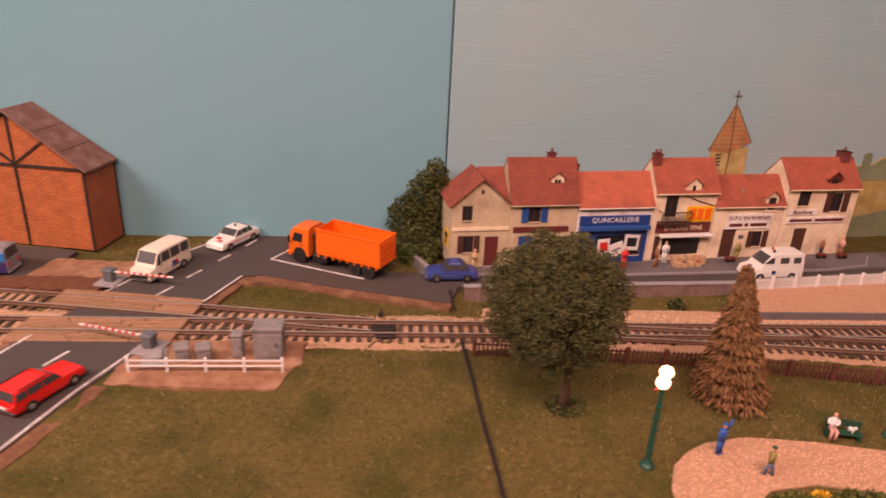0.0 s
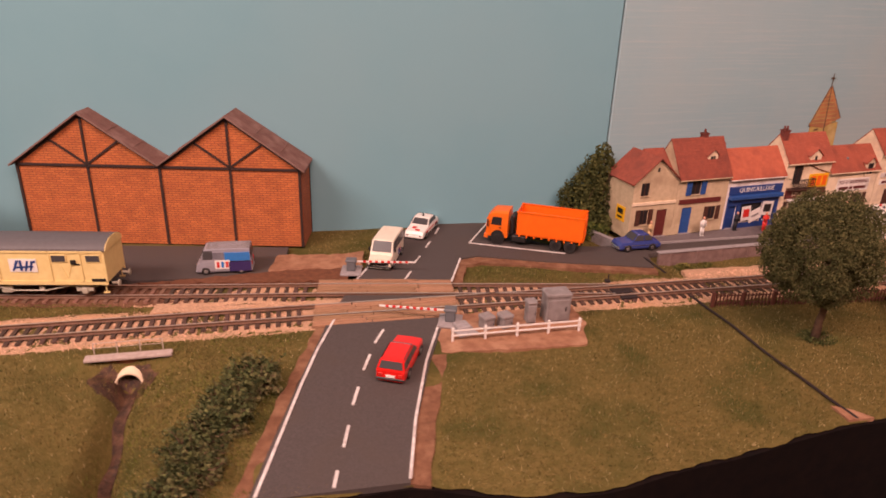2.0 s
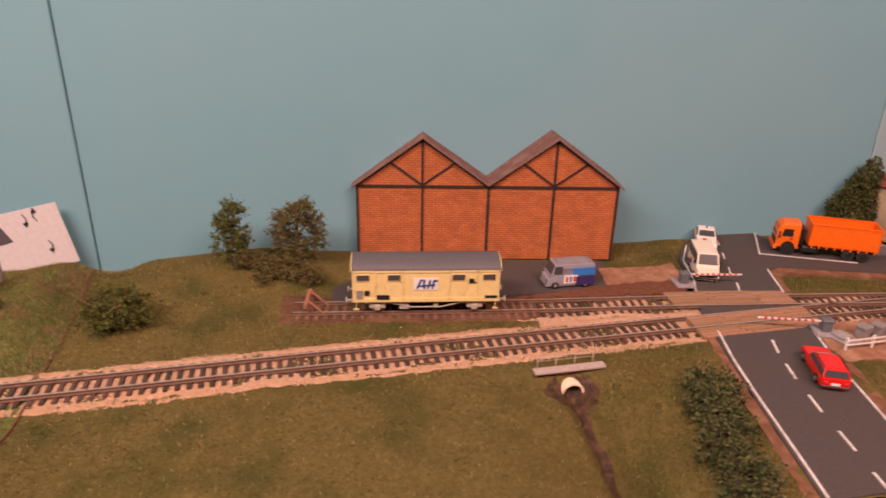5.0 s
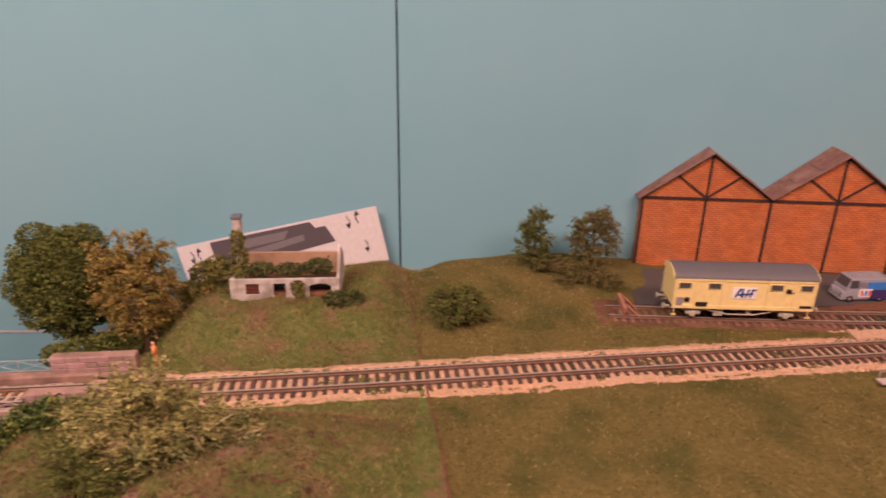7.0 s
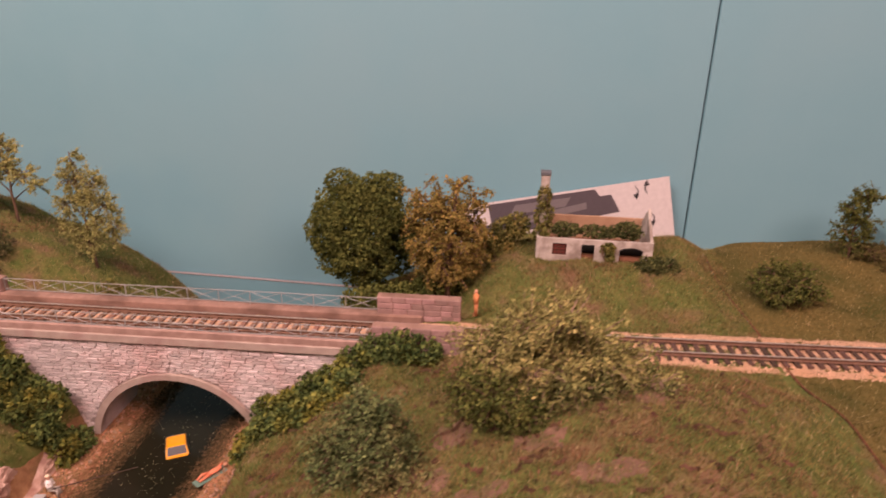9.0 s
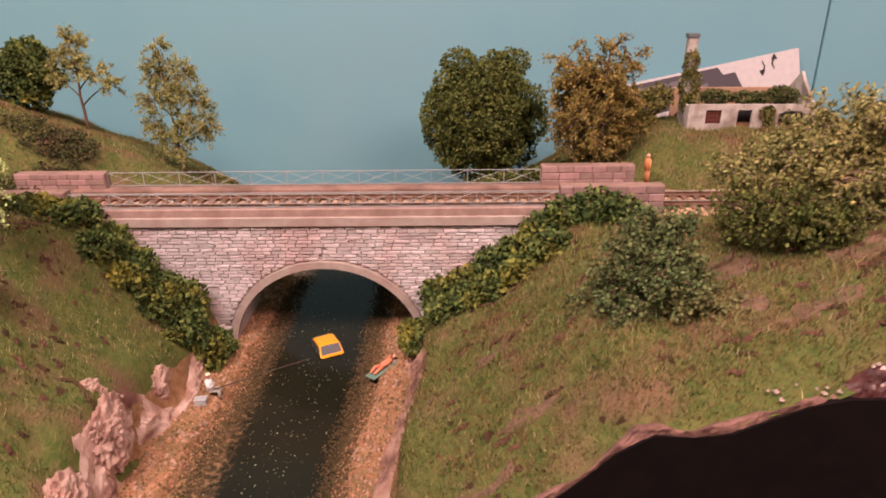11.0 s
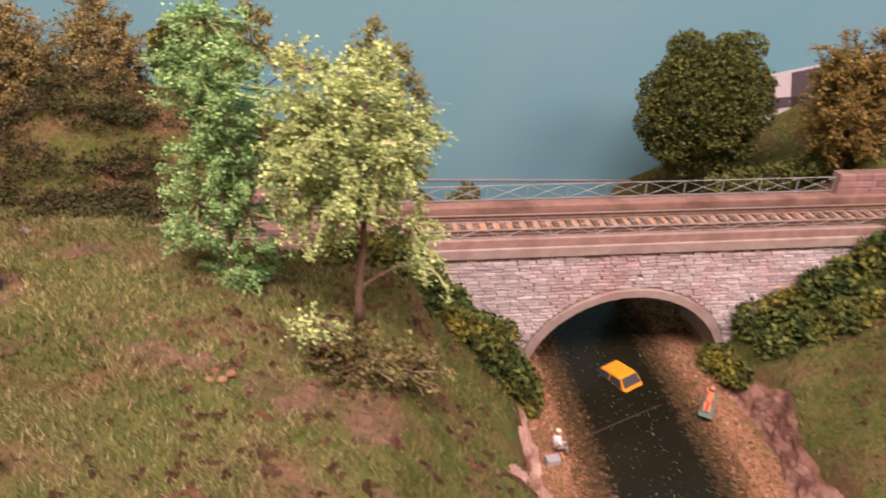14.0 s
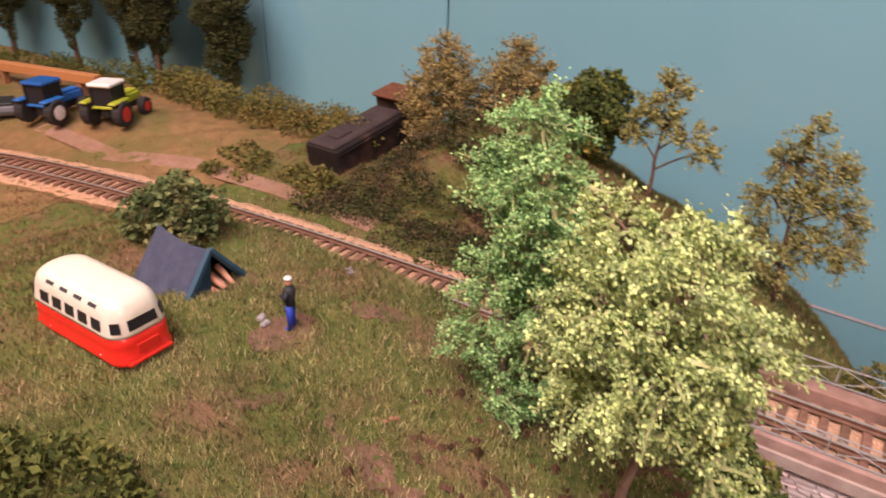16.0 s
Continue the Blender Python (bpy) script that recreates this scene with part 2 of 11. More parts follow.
M["mortar"] = material("bridge_mortar", (0.52, 0.44, 0.42), (0.42, 0.34, 0.33), 200, 0.95, bump=0.5)
M["concrete"] = material("bridge_coping", (0.46, 0.365, 0.31), (0.37, 0.285, 0.24), 120, 0.9, bump=0.4, bscale=600, c3=(0.36, 0.245, 0.215), scale3=40)
M["parapet"] = material("parapet_block", (0.36, 0.225, 0.20), (0.27, 0.165, 0.148), 140, 0.9, bump=0.5, bscale=700, objvar=0.25)
M["ledge"] = material("ledge_brown", (0.33, 0.20, 0.155), (0.25, 0.15, 0.115), 140, 0.9, bump=0.4, bscale=600, c3=(0.17, 0.10, 0.075), scale3=40)
M["railing"] = plain("railing_grey", (0.36, 0.36, 0.35), 0.5, 0.2)
M["rock"] = material("red_rock", (0.36, 0.195, 0.145), (0.60, 0.43, 0.35), 80, 0.9, bump=1.0, bscale=260, c3=(0.19, 0.085, 0.062), scale3=58)
M["plaster_rim"] = material("plaster_rim", (0.26, 0.135, 0.105), (0.16, 0.078, 0.060), 120, 0.9, bump=0.9, bscale=350, c3=(0.11, 0.055, 0.042), scale3=60)
M["rock_red"] = material("reddish_ledge", (0.27, 0.135, 0.098), (0.43, 0.26, 0.20), 110, 0.9, bump=1.0, bscale=300, c3=(0.13, 0.062, 0.046), scale3=75)
# pale tone for the highlights of the glossy front ledge
M["chip"] = material("pale_glint_chip", (0.55, 0.42, 0.37), (0.36, 0.24, 0.20), 300, 0.45, island=0.5)
M["rock_dark"] = material("dark_red_rock", (0.055, 0.018, 0.016), (0.115, 0.042, 0.036), 110, 0.34, bump=1.0, bscale=350, c3=(0.05, 0.020, 0.017), scale3=45)
M["bark"] = material("bark", (0.10, 0.055, 0.035), (0.16, 0.09, 0.055), 300, 0.9, bump=0.6)
M["bark_pale"] = material("bark_pale", (0.30, 0.20, 0.14), (0.20, 0.12, 0.08), 300, 0.9, bump=0.5)
M["shelf"] = material("shelf_pink", (0.43, 0.285, 0.235), (0.33, 0.21, 0.17), 140, 0.9, bump=0.4, bscale=600, c3=(0.29, 0.185, 0.15), scale3=40)
M["twig_pale"] = plain("twig_pale", (0.52, 0.40, 0.24), 0.8)
M["twig_lime"] = material("twig_lime", (0.44, 0.47, 0.21), (0.32, 0.32, 0.14), 300, 0.9, island=0.3)
M["leaf_poplar"] = material("leaf_poplar", (0.040, 0.050, 0.018), (0.068, 0.072, 0.025), 120, 0.85, island=0.5, spec=0.15)
M["leaf_dark"] = material("leaf_dark", (0.055, 0.066, 0.022), (0.090, 0.095, 0.030), 120, 0.85, island=0.5, spec=0.15)
M["leaf_park"] = material("leaf_park", (0.074, 0.076, 0.029), (0.114, 0.106, 0.040), 120, 0.85, island=0.45, spec=0.15)
M["leaf_moss"] = material("leaf_moss", (0.070, 0.090, 0.022), (0.125, 0.130, 0.032), 120, 0.85, island=0.5, spec=0.15)
M["leaf_ivy"] = material("leaf_ivy", (0.055, 0.088, 0.022), (0.100, 0.130, 0.034), 120, 0.8, island=0.65, spec=0.2, c3=(0.25, 0.225, 0.035), scale3=34)
M["leaf_bramble"] = material("leaf_bramble", (0.085, 0.088, 0.030), (0.150, 0.120, 0.045), 90, 0.85, island=0.5, spec=0.15, c3=(0.21, 0.125, 0.060), scale3=32)
M["leaf_scrub"] = material("leaf_scrub", (0.100, 0.095, 0.030), (0.150, 0.120, 0.040), 110, 0.85, island=0.5, spec=0.15)
M["leaf_hedge"] = material("leaf_hedge", (0.050, 0.066, 0.022), (0.095, 0.100, 0.036), 120, 0.8, island=0.6, spec=0.2, c3=(0.14, 0.12, 0.05), scale3=60)
M["leaf_thicket"] = material("leaf_thicket", (0.040, 0.050, 0.018), (0.085, 0.078, 0.030), 90, 0.85, island=0.6, spec=0.15, c3=(0.10, 0.062, 0.035), scale3=40)
M["leaf_scrub2"] = material("leaf_scrub_pale", (0.170, 0.145, 0.048), (0.110, 0.100, 0.034), 110, 0.85, island=0.6, spec=0.15, c3=(0.26, 0.25, 0.085), scale3=60)
M["leaf_rust"] = material("leaf_rust", (0.28, 0.200, 0.050), (0.205, 0.158, 0.043), 110, 0.85, island=0.5, spec=0.15)
M["leaf_brown"] = material("leaf_brown", (0.36, 0.275, 0.100), (0.255, 0.220, 0.078), 110, 0.85, island=0.5, spec=0.15)
M["leaf_olive"] = material("leaf_olive", (0.165, 0.150, 0.040), (0.115, 0.120, 0.032), 110, 0.85, island=0.5, spec=0.15, c3=(0.22, 0.165, 0.045), scale3=40)
M["leaf_birch"] = material("leaf_birch", (0.345, 0.325, 0.110), (0.255, 0.255, 0.085), 110, 0.85, island=0.5, spec=0.15)
M["leaf_tangle"] = material("leaf_tangle", (0.330, 0.285, 0.100), (0.235, 0.225, 0.075), 110, 0.85, island=0.55, spec=0.15, c3=(0.135, 0.150, 0.048), scale3=34)
M["leaf_lime"] = material("leaf_lime", (0.58, 0.68, 0.28), (0.34, 0.43, 0.14), 160, 0.8, island=0.5, spec=0.15)
M["leaf_green"] = material("leaf_green", (0.24, 0.44, 0.155), (0.38, 0.57, 0.22), 120, 0.8, island=0.45, spec=0.15)
M["leaf_grey"] = material("leaf_greygreen", (0.085, 0.120, 0.042), (0.135, 0.160, 0.060), 120, 0.85, island=0.5, spec=0.15, c3=(0.20, 0.185, 0.07), scale3=45)
M["needle"] = material("conifer_needle", (0.20, 0.105, 0.045), (0.30, 0.165, 0.075), 120, 0.9, island=0.45, spec=0.1)
M["brick_shed"] = brick_material("shed_brick", (0.55, 0.160, 0.045), (0.45, 0.120, 0.036), (0.25, 0.075, 0.030), 0.0064, 0.0021)
M["brick_side"] = brick_material("shed_brick_side", (0.47, 0.125, 0.043), (0.40, 0.10, 0.035), (0.23, 0.070, 0.028), 0.0064, 0.0021, True)
M["beam"] = plain("beam_black", (0.035, 0.016, 0.012), 0.8)
M["shed_roof"] = material("shed_roof", (0.21, 0.105, 0.085), (0.155, 0.075, 0.06), 150, 0.85, bump=0.4, c3=(0.26, 0.15, 0.125), scale3=60)
M["roof_edge"] = plain("card_edge", (0.22, 0.13, 0.105), 0.8)


# ---- building helpers ----
def link_mesh(name, bm, mat, parent=None, label="", smooth=False):
    me = bpy.data.meshes.new(name)
    bm.normal_update()
    bm.to_mesh(me)
    bm.free()
    for mt in mat if isinstance(mat, (list, tuple)) else [mat]:
        me.materials.append(mt)
    if smooth:
        me.polygons.foreach_set("use_smooth", [True] * len(me.polygons))
    ob = new(name, me)
    ob.parent = parent
    return tagged(ob, label)


part = link_mesh


def thing(name, at, turn=0.0, label="", category="", group="", kind="", tilt=0.0):
    ob = new(name)
    ob.empty_display_size = 0.01
    ob.matrix_basis = pose(at[0], at[1], at[2], tilt, 0, turn)
    return tagged(ob, label, category, group, kind)


def arrays(name, verts, faces, mat, parent=None, label="", smooth=False):
    me = bpy.data.meshes.new(name)
    me.from_pydata(verts if isinstance(verts, list) else verts.tolist(), [], faces if isinstance(faces, list) else faces.tolist())
    me.materials.append(mat)
    if smooth:
        me.polygons.foreach_set("use_smooth", [True] * len(me.polygons))
    ob = new(name, me)
    ob.parent = parent
    return tagged(ob, label)


def box(bm, x0, x1, y0, y1, z0, z1, mi=0, turn=None):
    vs = [bm.verts.new((x, y, z)) for z in (z0, z1) for y in (y0, y1) for x in (x0, x1)]
    if turn is not None:
        c = Vector(((x0 + x1) / 2, (y0 + y1) / 2, (z0 + z1) / 2))
        for v in vs:
            v.co = c + turn @ (v.co - c)
    for q in ((0, 2, 3, 1), (4, 5, 7, 6), (0, 1, 5, 4), (2, 6, 7, 3), (0, 4, 6, 2), (1, 3, 7, 5)):
        f = bm.faces.new([vs[i] for i in q])
        f.material_index = mi
    return vs


def bevelled(bm, w, seg=1):
    bmesh.ops.bevel(bm, geom=list(bm.edges), offset=w, segments=seg, affect="EDGES", clamp_overlap=True)
    return bm


def boxed(x0, x1, y0, y1, z0, z1, bev=0.0, seg=1):
    bm = bmesh.new()
    box(bm, x0, x1, y0, y1, z0, z1)
    return bevelled(bm, bev, seg) if bev else bm


def prism(bm, pts, axis, a, b, mi=0):
    """A closed outline of (u, v) drawn across the axis and carried from a to b."""
    def put(p, w):
        return {"x": (w, p[0], p[1]), "y": (p[0], w, p[1]), "z": (p[0], p[1], w)}[axis]
    lo, hi = [bm.verts.new(put(p, a)) for p in pts], [bm.verts.new(put(p, b)) for p in pts]
    n = len(pts)
    fs = [bm.faces.new(lo[::-1]), bm.faces.new(hi)]
    fs += [bm.faces.new((lo[i], lo[(i + 1) % n], hi[(i + 1) % n], hi[i])) for i in range(n)]
    for f in fs:
        f.material_index = mi
    return lo + hi


def tube(bm, pts, radii, sides=6, mi=0):
    """A tapered tube along points."""
    rings = []
    for i, p in enumerate(pts):
        p = Vector(p)
        d = (Vector(pts[min(i + 1, len(pts) - 1)]) - Vector(pts[max(i - 1, 0)])).normalized()
        a = d.orthogonal().normalized() if abs(d.z) > 0.9 else d.cross(Vector((0, 0, 1))).normalized()
        b = d.cross(a)
        rings.append([bm.verts.new(p + radii[i] * (math.cos(t) * a + math.sin(t) * b)) for t in [k * math.tau / sides for k in range(sides)]])
    for r, s in zip(rings, rings[1:]):
        for k in range(sides):
            f = bm.faces.new((r[k], r[(k + 1) % sides], s[(k + 1) % sides], s[k]))
            f.material_index = mi
    for r in (rings[0][::-1], rings[-1]):
        f = bm.faces.new(r)
        f.material_index = mi


def ellipsoid(bm, c, r, mi=0, u=10, v=7, turn=None):
    m = Matrix.Translation(c) @ (turn.to_4x4() if turn is not None else Matrix()) @ Matrix.Diagonal((*r, 1))
    made = bmesh.ops.create_uvsphere(bm, u_segments=u, v_segments=v, radius=1, matrix=m)
    for f in {f for vert in made["verts"] for f in vert.link_faces}:
        f.material_index = mi


def smoothstep(a, b, x):
    t = np.clip((x - a) / (b - a), 0, 1)
    return t * t * (3 - 2 * t)


def spline(nodes, x):
    """A smooth curve through (x, y) nodes, x rising."""
    xs, ys = np.array(nodes).T
    sl = np.gradient(ys, xs)
    x = np.asarray(x, float)
    i = np.clip(np.searchsorted(xs, x) - 1, 0, len(xs) - 2)
    w = xs[i + 1] - xs[i]
    t = (x - xs[i]) / w
    tc = np.clip(t, 0, 1)
    y = (2 * tc**3 - 3 * tc**2 + 1) * ys[i] + (tc**3 - 2 * tc**2 + tc) * w * sl[i] + (3 * tc**2 - 2 * tc**3) * ys[i + 1] + (tc**3 - tc**2) * w * sl[i + 1]
    return y + np.where(t > 1, (t - 1) * w * sl[-1], 0) + np.where(t < 0, t * w * sl[0], 0)


def lumps(x, y, size, seed=0.0):
    """Smooth unevenness between about -1 and 1."""
    a = np.sin(x / size * 1.7 + seed) * np.cos(y / size * 1.3 - seed * 2) + 0.6 * np.sin(x / size * 3.1 - y / size * 2.3 + seed * 3)
    return (a + 0.4 * np.sin(x / size * 5.3 + y / size * 6.1 + seed * 5)) / 2


# ---- the plan ----
MAIN = [(-2.0, 0.120), (-1.75, 0.2470), (-1.62, 0.2850), (-1.52, 0.3035), (-1.42, 0.317), (-1.15, 0.344), (-0.83, 0.3765), (-0.583, 0.4065), (-0.2875, 0.4395), (0.0154, 0.4710), (0.35, 0.5080), (0.65, 0.542)]
SIDING = [(-0.60, 0.4865), (-0.42, 0.4785), (-0.28, 0.4765), (-0.15, 0.4715), (-0.03, 0.4665)]
BRANCH = [(0.09, 0.4790), (0.18, 0.4810), (0.30, 0.4830), (0.60, 0.4850)]
FRONT = [(-2.3, -0.25), (-1.6, 0.0), (-1.42, 0.078), (-1.34, 0.119), (-1.29, 0.1235), (-1.257, 0.130), (-1.235, 0.136), (-1.214, 0.136), (-1.185, 0.119), (-1.12, 0.117), (-1.07, 0.122), (-1.043, 0.134), (-1.018, 0.142), (-0.97, 0.151), (-0.92, 0.162), (-0.88, 0.167), (-0.85, 0.170), (-0.80, 0.188), (-0.70, 0.220), (-0.60, 0.232), (-0.34, 0.236), (-0.26, 0.250), (-0.222, 0.2545), (-0.19, 0.246), (-0.14, 0.243), (-0.06, 0.2645), (0.037, 0.2895), (0.16, 0.302), (0.65, 0.335)]
BACK = [(-2.50, 0.225), (-1.79, 0.497), (-1.62, 0.561), (-0.785, 0.588), (-0.006, 0.634), (0.263, 0.694), (0.65, 0.780)]
LEFT_BANK = [(-1.60, 0.012), (-1.50, 0.016), (-1.464, 0.011), (-1.435, 0.004), (-1.402, -0.009), (-1.372, -0.017), (-1.343, -0.028), (-1.316, -0.040), (-1.298, -0.050), (-1.274, -0.069), (-1.25, -0.092), (-1.22, -0.112)]
WATER = -0.0915


def main_y(x):
    return spline(MAIN, x)


def back_y(x):
    xs, ys = np.array(BACK).T
    return np.interp(x, xs, ys)


def river_x(y):
    return -1.1505 - 0.095 * (y - 0.24) - 0.006 * smoothstep(0.28, 0.21, y)


def ground_z(x, y):
    """The lie of the land: fields level with the track, the river's cut, the knolls."""
    x, y = np.asarray(x, float), np.asarray(y, float)
    yc = main_y(x)
    off = y - yc
    z = -0.0045 + 0.0012 * lumps(x, y, 0.05)
    z = z + 0.0024 * smoothstep(-0.020, -0.036, off) * smoothstep(-0.375, -0.335, x) * (1 - smoothstep(-0.085, -0.05, x))
    # knoll with the ruin, behind the track
    z = z + 0.022 * smoothstep(0.03, 0.085, off) * smoothstep(-1.03, -0.93, x) * (1 - smoothstep(-0.80, -0.765, x)) * (1 - 0.8 * smoothstep(0.495, 0.55, y))
    z = z + 0.014 * np.exp(-((x + 0.80) / 0.03) ** 2 - ((y - 0.545) / 0.035) ** 2)
    # gentle rise by the sheds
    z = z + 0.013 * np.exp(-((x + 0.65) / 0.09) ** 2 - ((y - 0.57) / 0.07) ** 2) * smoothstep(-0.765, -0.74, x)
    z = z - 0.012 * np.exp(-((x + 0.785) / 0.03) ** 2) * smoothstep(0.55, 0.60, y)
    # camp meadow in front of the track
    meadow = smoothstep(-1.28, -1.425, x) * (1 - 0.92 * smoothstep(-1.50, -1.61, x)) * (1 - smoothstep(-0.058, -0.026, off))
    z = z + meadow * (0.040 + 0.002 * lumps(x, y, 0.03, 1.0))
    near = (1 - smoothstep(-0.06, -0.03, off)) * smoothstep(-1.21, -1.29, x)
    z = z + near * 0.016 * (1 - meadow)
    # bank behind the track on the far module
    z = z + 0.014 * smoothstep(0.02, 0.10, off) * smoothstep(-1.45, -1.60, x)
    # hillock between the track and the front edge of the bridge module
    hump = smoothstep(-0.990, -0.858, x) * (1 - smoothstep(-0.835, -0.695, x))
    z = z + (0.0415 * hump + 0.006 * smoothstep(-1.12, -1.02, x) * smoothstep(-0.90, -1.0, x)) * smoothstep(-0.030, -0.098, off)
    # the very front of the bridge module breaks off
    edge = y - spline(FRONT, x)
    z = z - (0.010 + 0.014 * smoothstep(-0.95, -0.89, x)) * smoothstep(0.016, 0.0, edge) * smoothstep(-1.46, -1.36, x) * (1 - smoothstep(-0.80, -0.70, x))
    # river cut
    d = x - river_x(y)
    behind = smoothstep(0.0, 0.05, off)
    wr = 0.150 + 0.075 * behind
    wl = 0.125 + 0.068 * behind
    w = np.where(d > 0, wr, wl)
    t = np.clip((np.abs(d) - 0.062) / (w - 0.062), 0, 1)
    cliff = smoothstep(0.060, 0.072, np.abs(d)) * (0.24 + 0.06 * lumps(x, y, 0.02, 2.0) + np.where(d < 0, 0.17, 0.0) * np.exp(-((y - 0.185) / 0.055) ** 2)) * (1 - behind)
    rise = np.clip(cliff + (1 - cliff) * (0.72 * t + 0.28 * t * t), 0, 1)
    cut = WATER + 0.0035 - 0.012 * (1 - smoothstep(0.0365, 0.0445, np.abs(d) + 0.002 * lumps(x, y, 0.012, 3.0)))
    z = cut + (z - cut) * rise
    z = z + 0.0016 * lumps(x, y, 0.016, 0.5) * rise * smoothstep(-0.80, -0.9, x) * np.where(np.abs(off) < 0.03, 0.2, 1)
    z = z + 0.0011 * lumps(x, y, 0.0065, 1.7) * rise * smoothstep(-0.77, -0.82, x) * smoothstep(0.028, 0.045, np.abs(off))
    # ditch below the culvert
    dx = x + 0.397 + 0.10 * (y - 0.364)
    deep = (0.022 + 0.020 * smoothstep(0.365, 0.285, y)) * (1 - smoothstep(0.374, 0.390, y))
    z = z - deep * (0.55 * np.exp(-(dx / 0.0085) ** 2) + 0.45 * np.exp(-(dx / np.where(dx > 0, 0.036, 0.046)) ** 2))
    # the river bed drops away behind the bridge module
    z = z - 0.07 * smoothstep(0.485, 0.525, y) * (1 - smoothstep(0.050, 0.085, np.abs(d)))
    z = z - 0.030 * smoothstep(-1.56, -1.61, x) * smoothstep(0.012, 0.050, y - 0.405 - 0.105 * (x + 1.70))
    # grassy bank left of the river behind the bridge, falling towards the backdrop
    bank_z = spline(LEFT_BANK, x) + 0.36 * (0.53 - y) - 0.8 * np.maximum(0.0, y - 0.532)
    side = smoothstep(0.05, 0.115, off) * smoothstep(-1.55, -1.475, x) * smoothstep(-1.232, -1.258, x)
    z = z + (bank_z + 0.0012 * lumps(x, y, 0.016, 0.5) - z) * side
    # verge in front of the houses, a little lower than the street
    z = z - 0.004 * smoothstep(0.0, 0.03, x) * smoothstep(0.018, 0.03, off) * (1 - smoothstep(0.05, 0.075, off))
    return z


def ground_sheet(name, xa, xb, mat, label, step=0.0035, rows=120, ya=None, yb=None):
    xs = np.linspace(xa, xb, max(2, int((xb - xa) / step)))
    v = np.linspace(0, 1, rows)
    X = np.repeat(xs[:, None], rows, 1)
    lo = spline(FRONT, xs) if ya is None else ya(xs)
    hi = back_y(xs) + 0.012 if yb is None else yb(xs)
    Y = lo[:, None] + (hi - lo)[:, None] * v[None, :]
    X = X - 0.13 * (Y - 0.40) * np.exp(-((X + 0.7575) / 0.05) ** 2)
    wob = 0.002 * lumps(X, Y, 0.012, 4.0)
    Y = Y + wob * (1 - v)[None, :] ** 6
    Z = ground_z(X, Y)
    verts = np.stack([X, Y, Z], -1).reshape(-1, 3)
    i = np.arange(len(xs) - 1)[:, None] * rows + np.arange(rows - 1)[None, :]
    faces = np.stack([i, i + rows, i + rows + 1, i + 1], -1).reshape(-1, 4)
    return tagged(arrays(name, verts, faces, mat, smooth=True), label, "ground", kind="structure")


SEAM_A = lambda y: 0.0148 - 0.152 * (y - 0.466)
ground_sheet("ground", -2.5, -1.6210, M["far_soil"], "dry brown and green turf of the far module")
ground_sheet("ground", -1.6205, -0.7578, M["slope"], "rough turf, bare earth and river banks of the bridge module")
ground_sheet("ground", -0.7573, 0.65, M["field"], "olive static-grass field of the crossing and village modules")


# black front boards
def fascia():
    bm = bmesh.new()
    xs = np.linspace(-2.3, 0.65, 240)
    ys = spline(FRONT, xs)
    zt = ground_z(xs, ys + 0.002) - 0.0012
    rows = []
    for x, y, z in zip(xs, ys, zt):
        rows.append([bm.verts.new(p) for p in ((x, y + 0.003, z), (x, y - 0.0015, z), (x, y - 0.0015, -0.32), (x, y + 0.003, -0.32))])
    for a, b in zip(rows, rows[1:]):
        for k in range(4):
            bm.faces.new((a[k], b[k], b[(k + 1) % 4], a[(k + 1) % 4]))
    tagged(link_mesh("trim", bm, M["fascia"]), "black painted front board of the layout", "board", kind="structure")


fascia()


# backdrop panels
def backdrop(name, a, b, mat, label, z0=-0.081, z1=0.62, thick=0.006):
    L = math.dist(a, b)
    bm = boxed(0.0, L, 0.0, thick, z0, z1, 0.0008)
    ob = link_mesh(name, bm, mat)
    ob.matrix_basis = pose(a[0], a[1], 0, 0, 0, math.degrees(math.atan2(b[1] - a[1], b[0] - a[0])))
    return tagged(ob, label, "backdrop", kind="structure")


backdrop("backdrop_1", (-0.0043, 0.6345), (0.66, 0.7825), M["sky_wood"], "pale sky-blue painted wooden backdrop with visible grain")
backdrop("backdrop_2", (-0.7842, 0.588), (-0.0058, 0.634), M["sky"], "smooth sky-blue painted backdrop panel")
backdrop("backdrop_3", (-1.6198, 0.561), (-0.7856, 0.588), M["sky"], "smooth sky-blue painted backdrop panel")
backdrop("backdrop_4", (-1.79, 0.497), (-1.6209, 0.561), M["sky"], "smooth sky-blue painted backdrop panel")
backdrop("backdrop_5", (-2.60, 0.187), (-1.792, 0.497), M["sky"], "smooth sky-blue painted backdrop panel")
for sx, sy in ((-0.005, 0.6375), (-0.7848, 0.5915)):
    bm = boxed(-0.0016, 0.0016, 0.001, 0.012, -0.08, 0.62)
    ob = tagged(link_mesh("trim", bm, M["joint"]), "dark gap between two backdrop panels", "joint", kind="structure")
    ob.location = (sx, sy, 0)


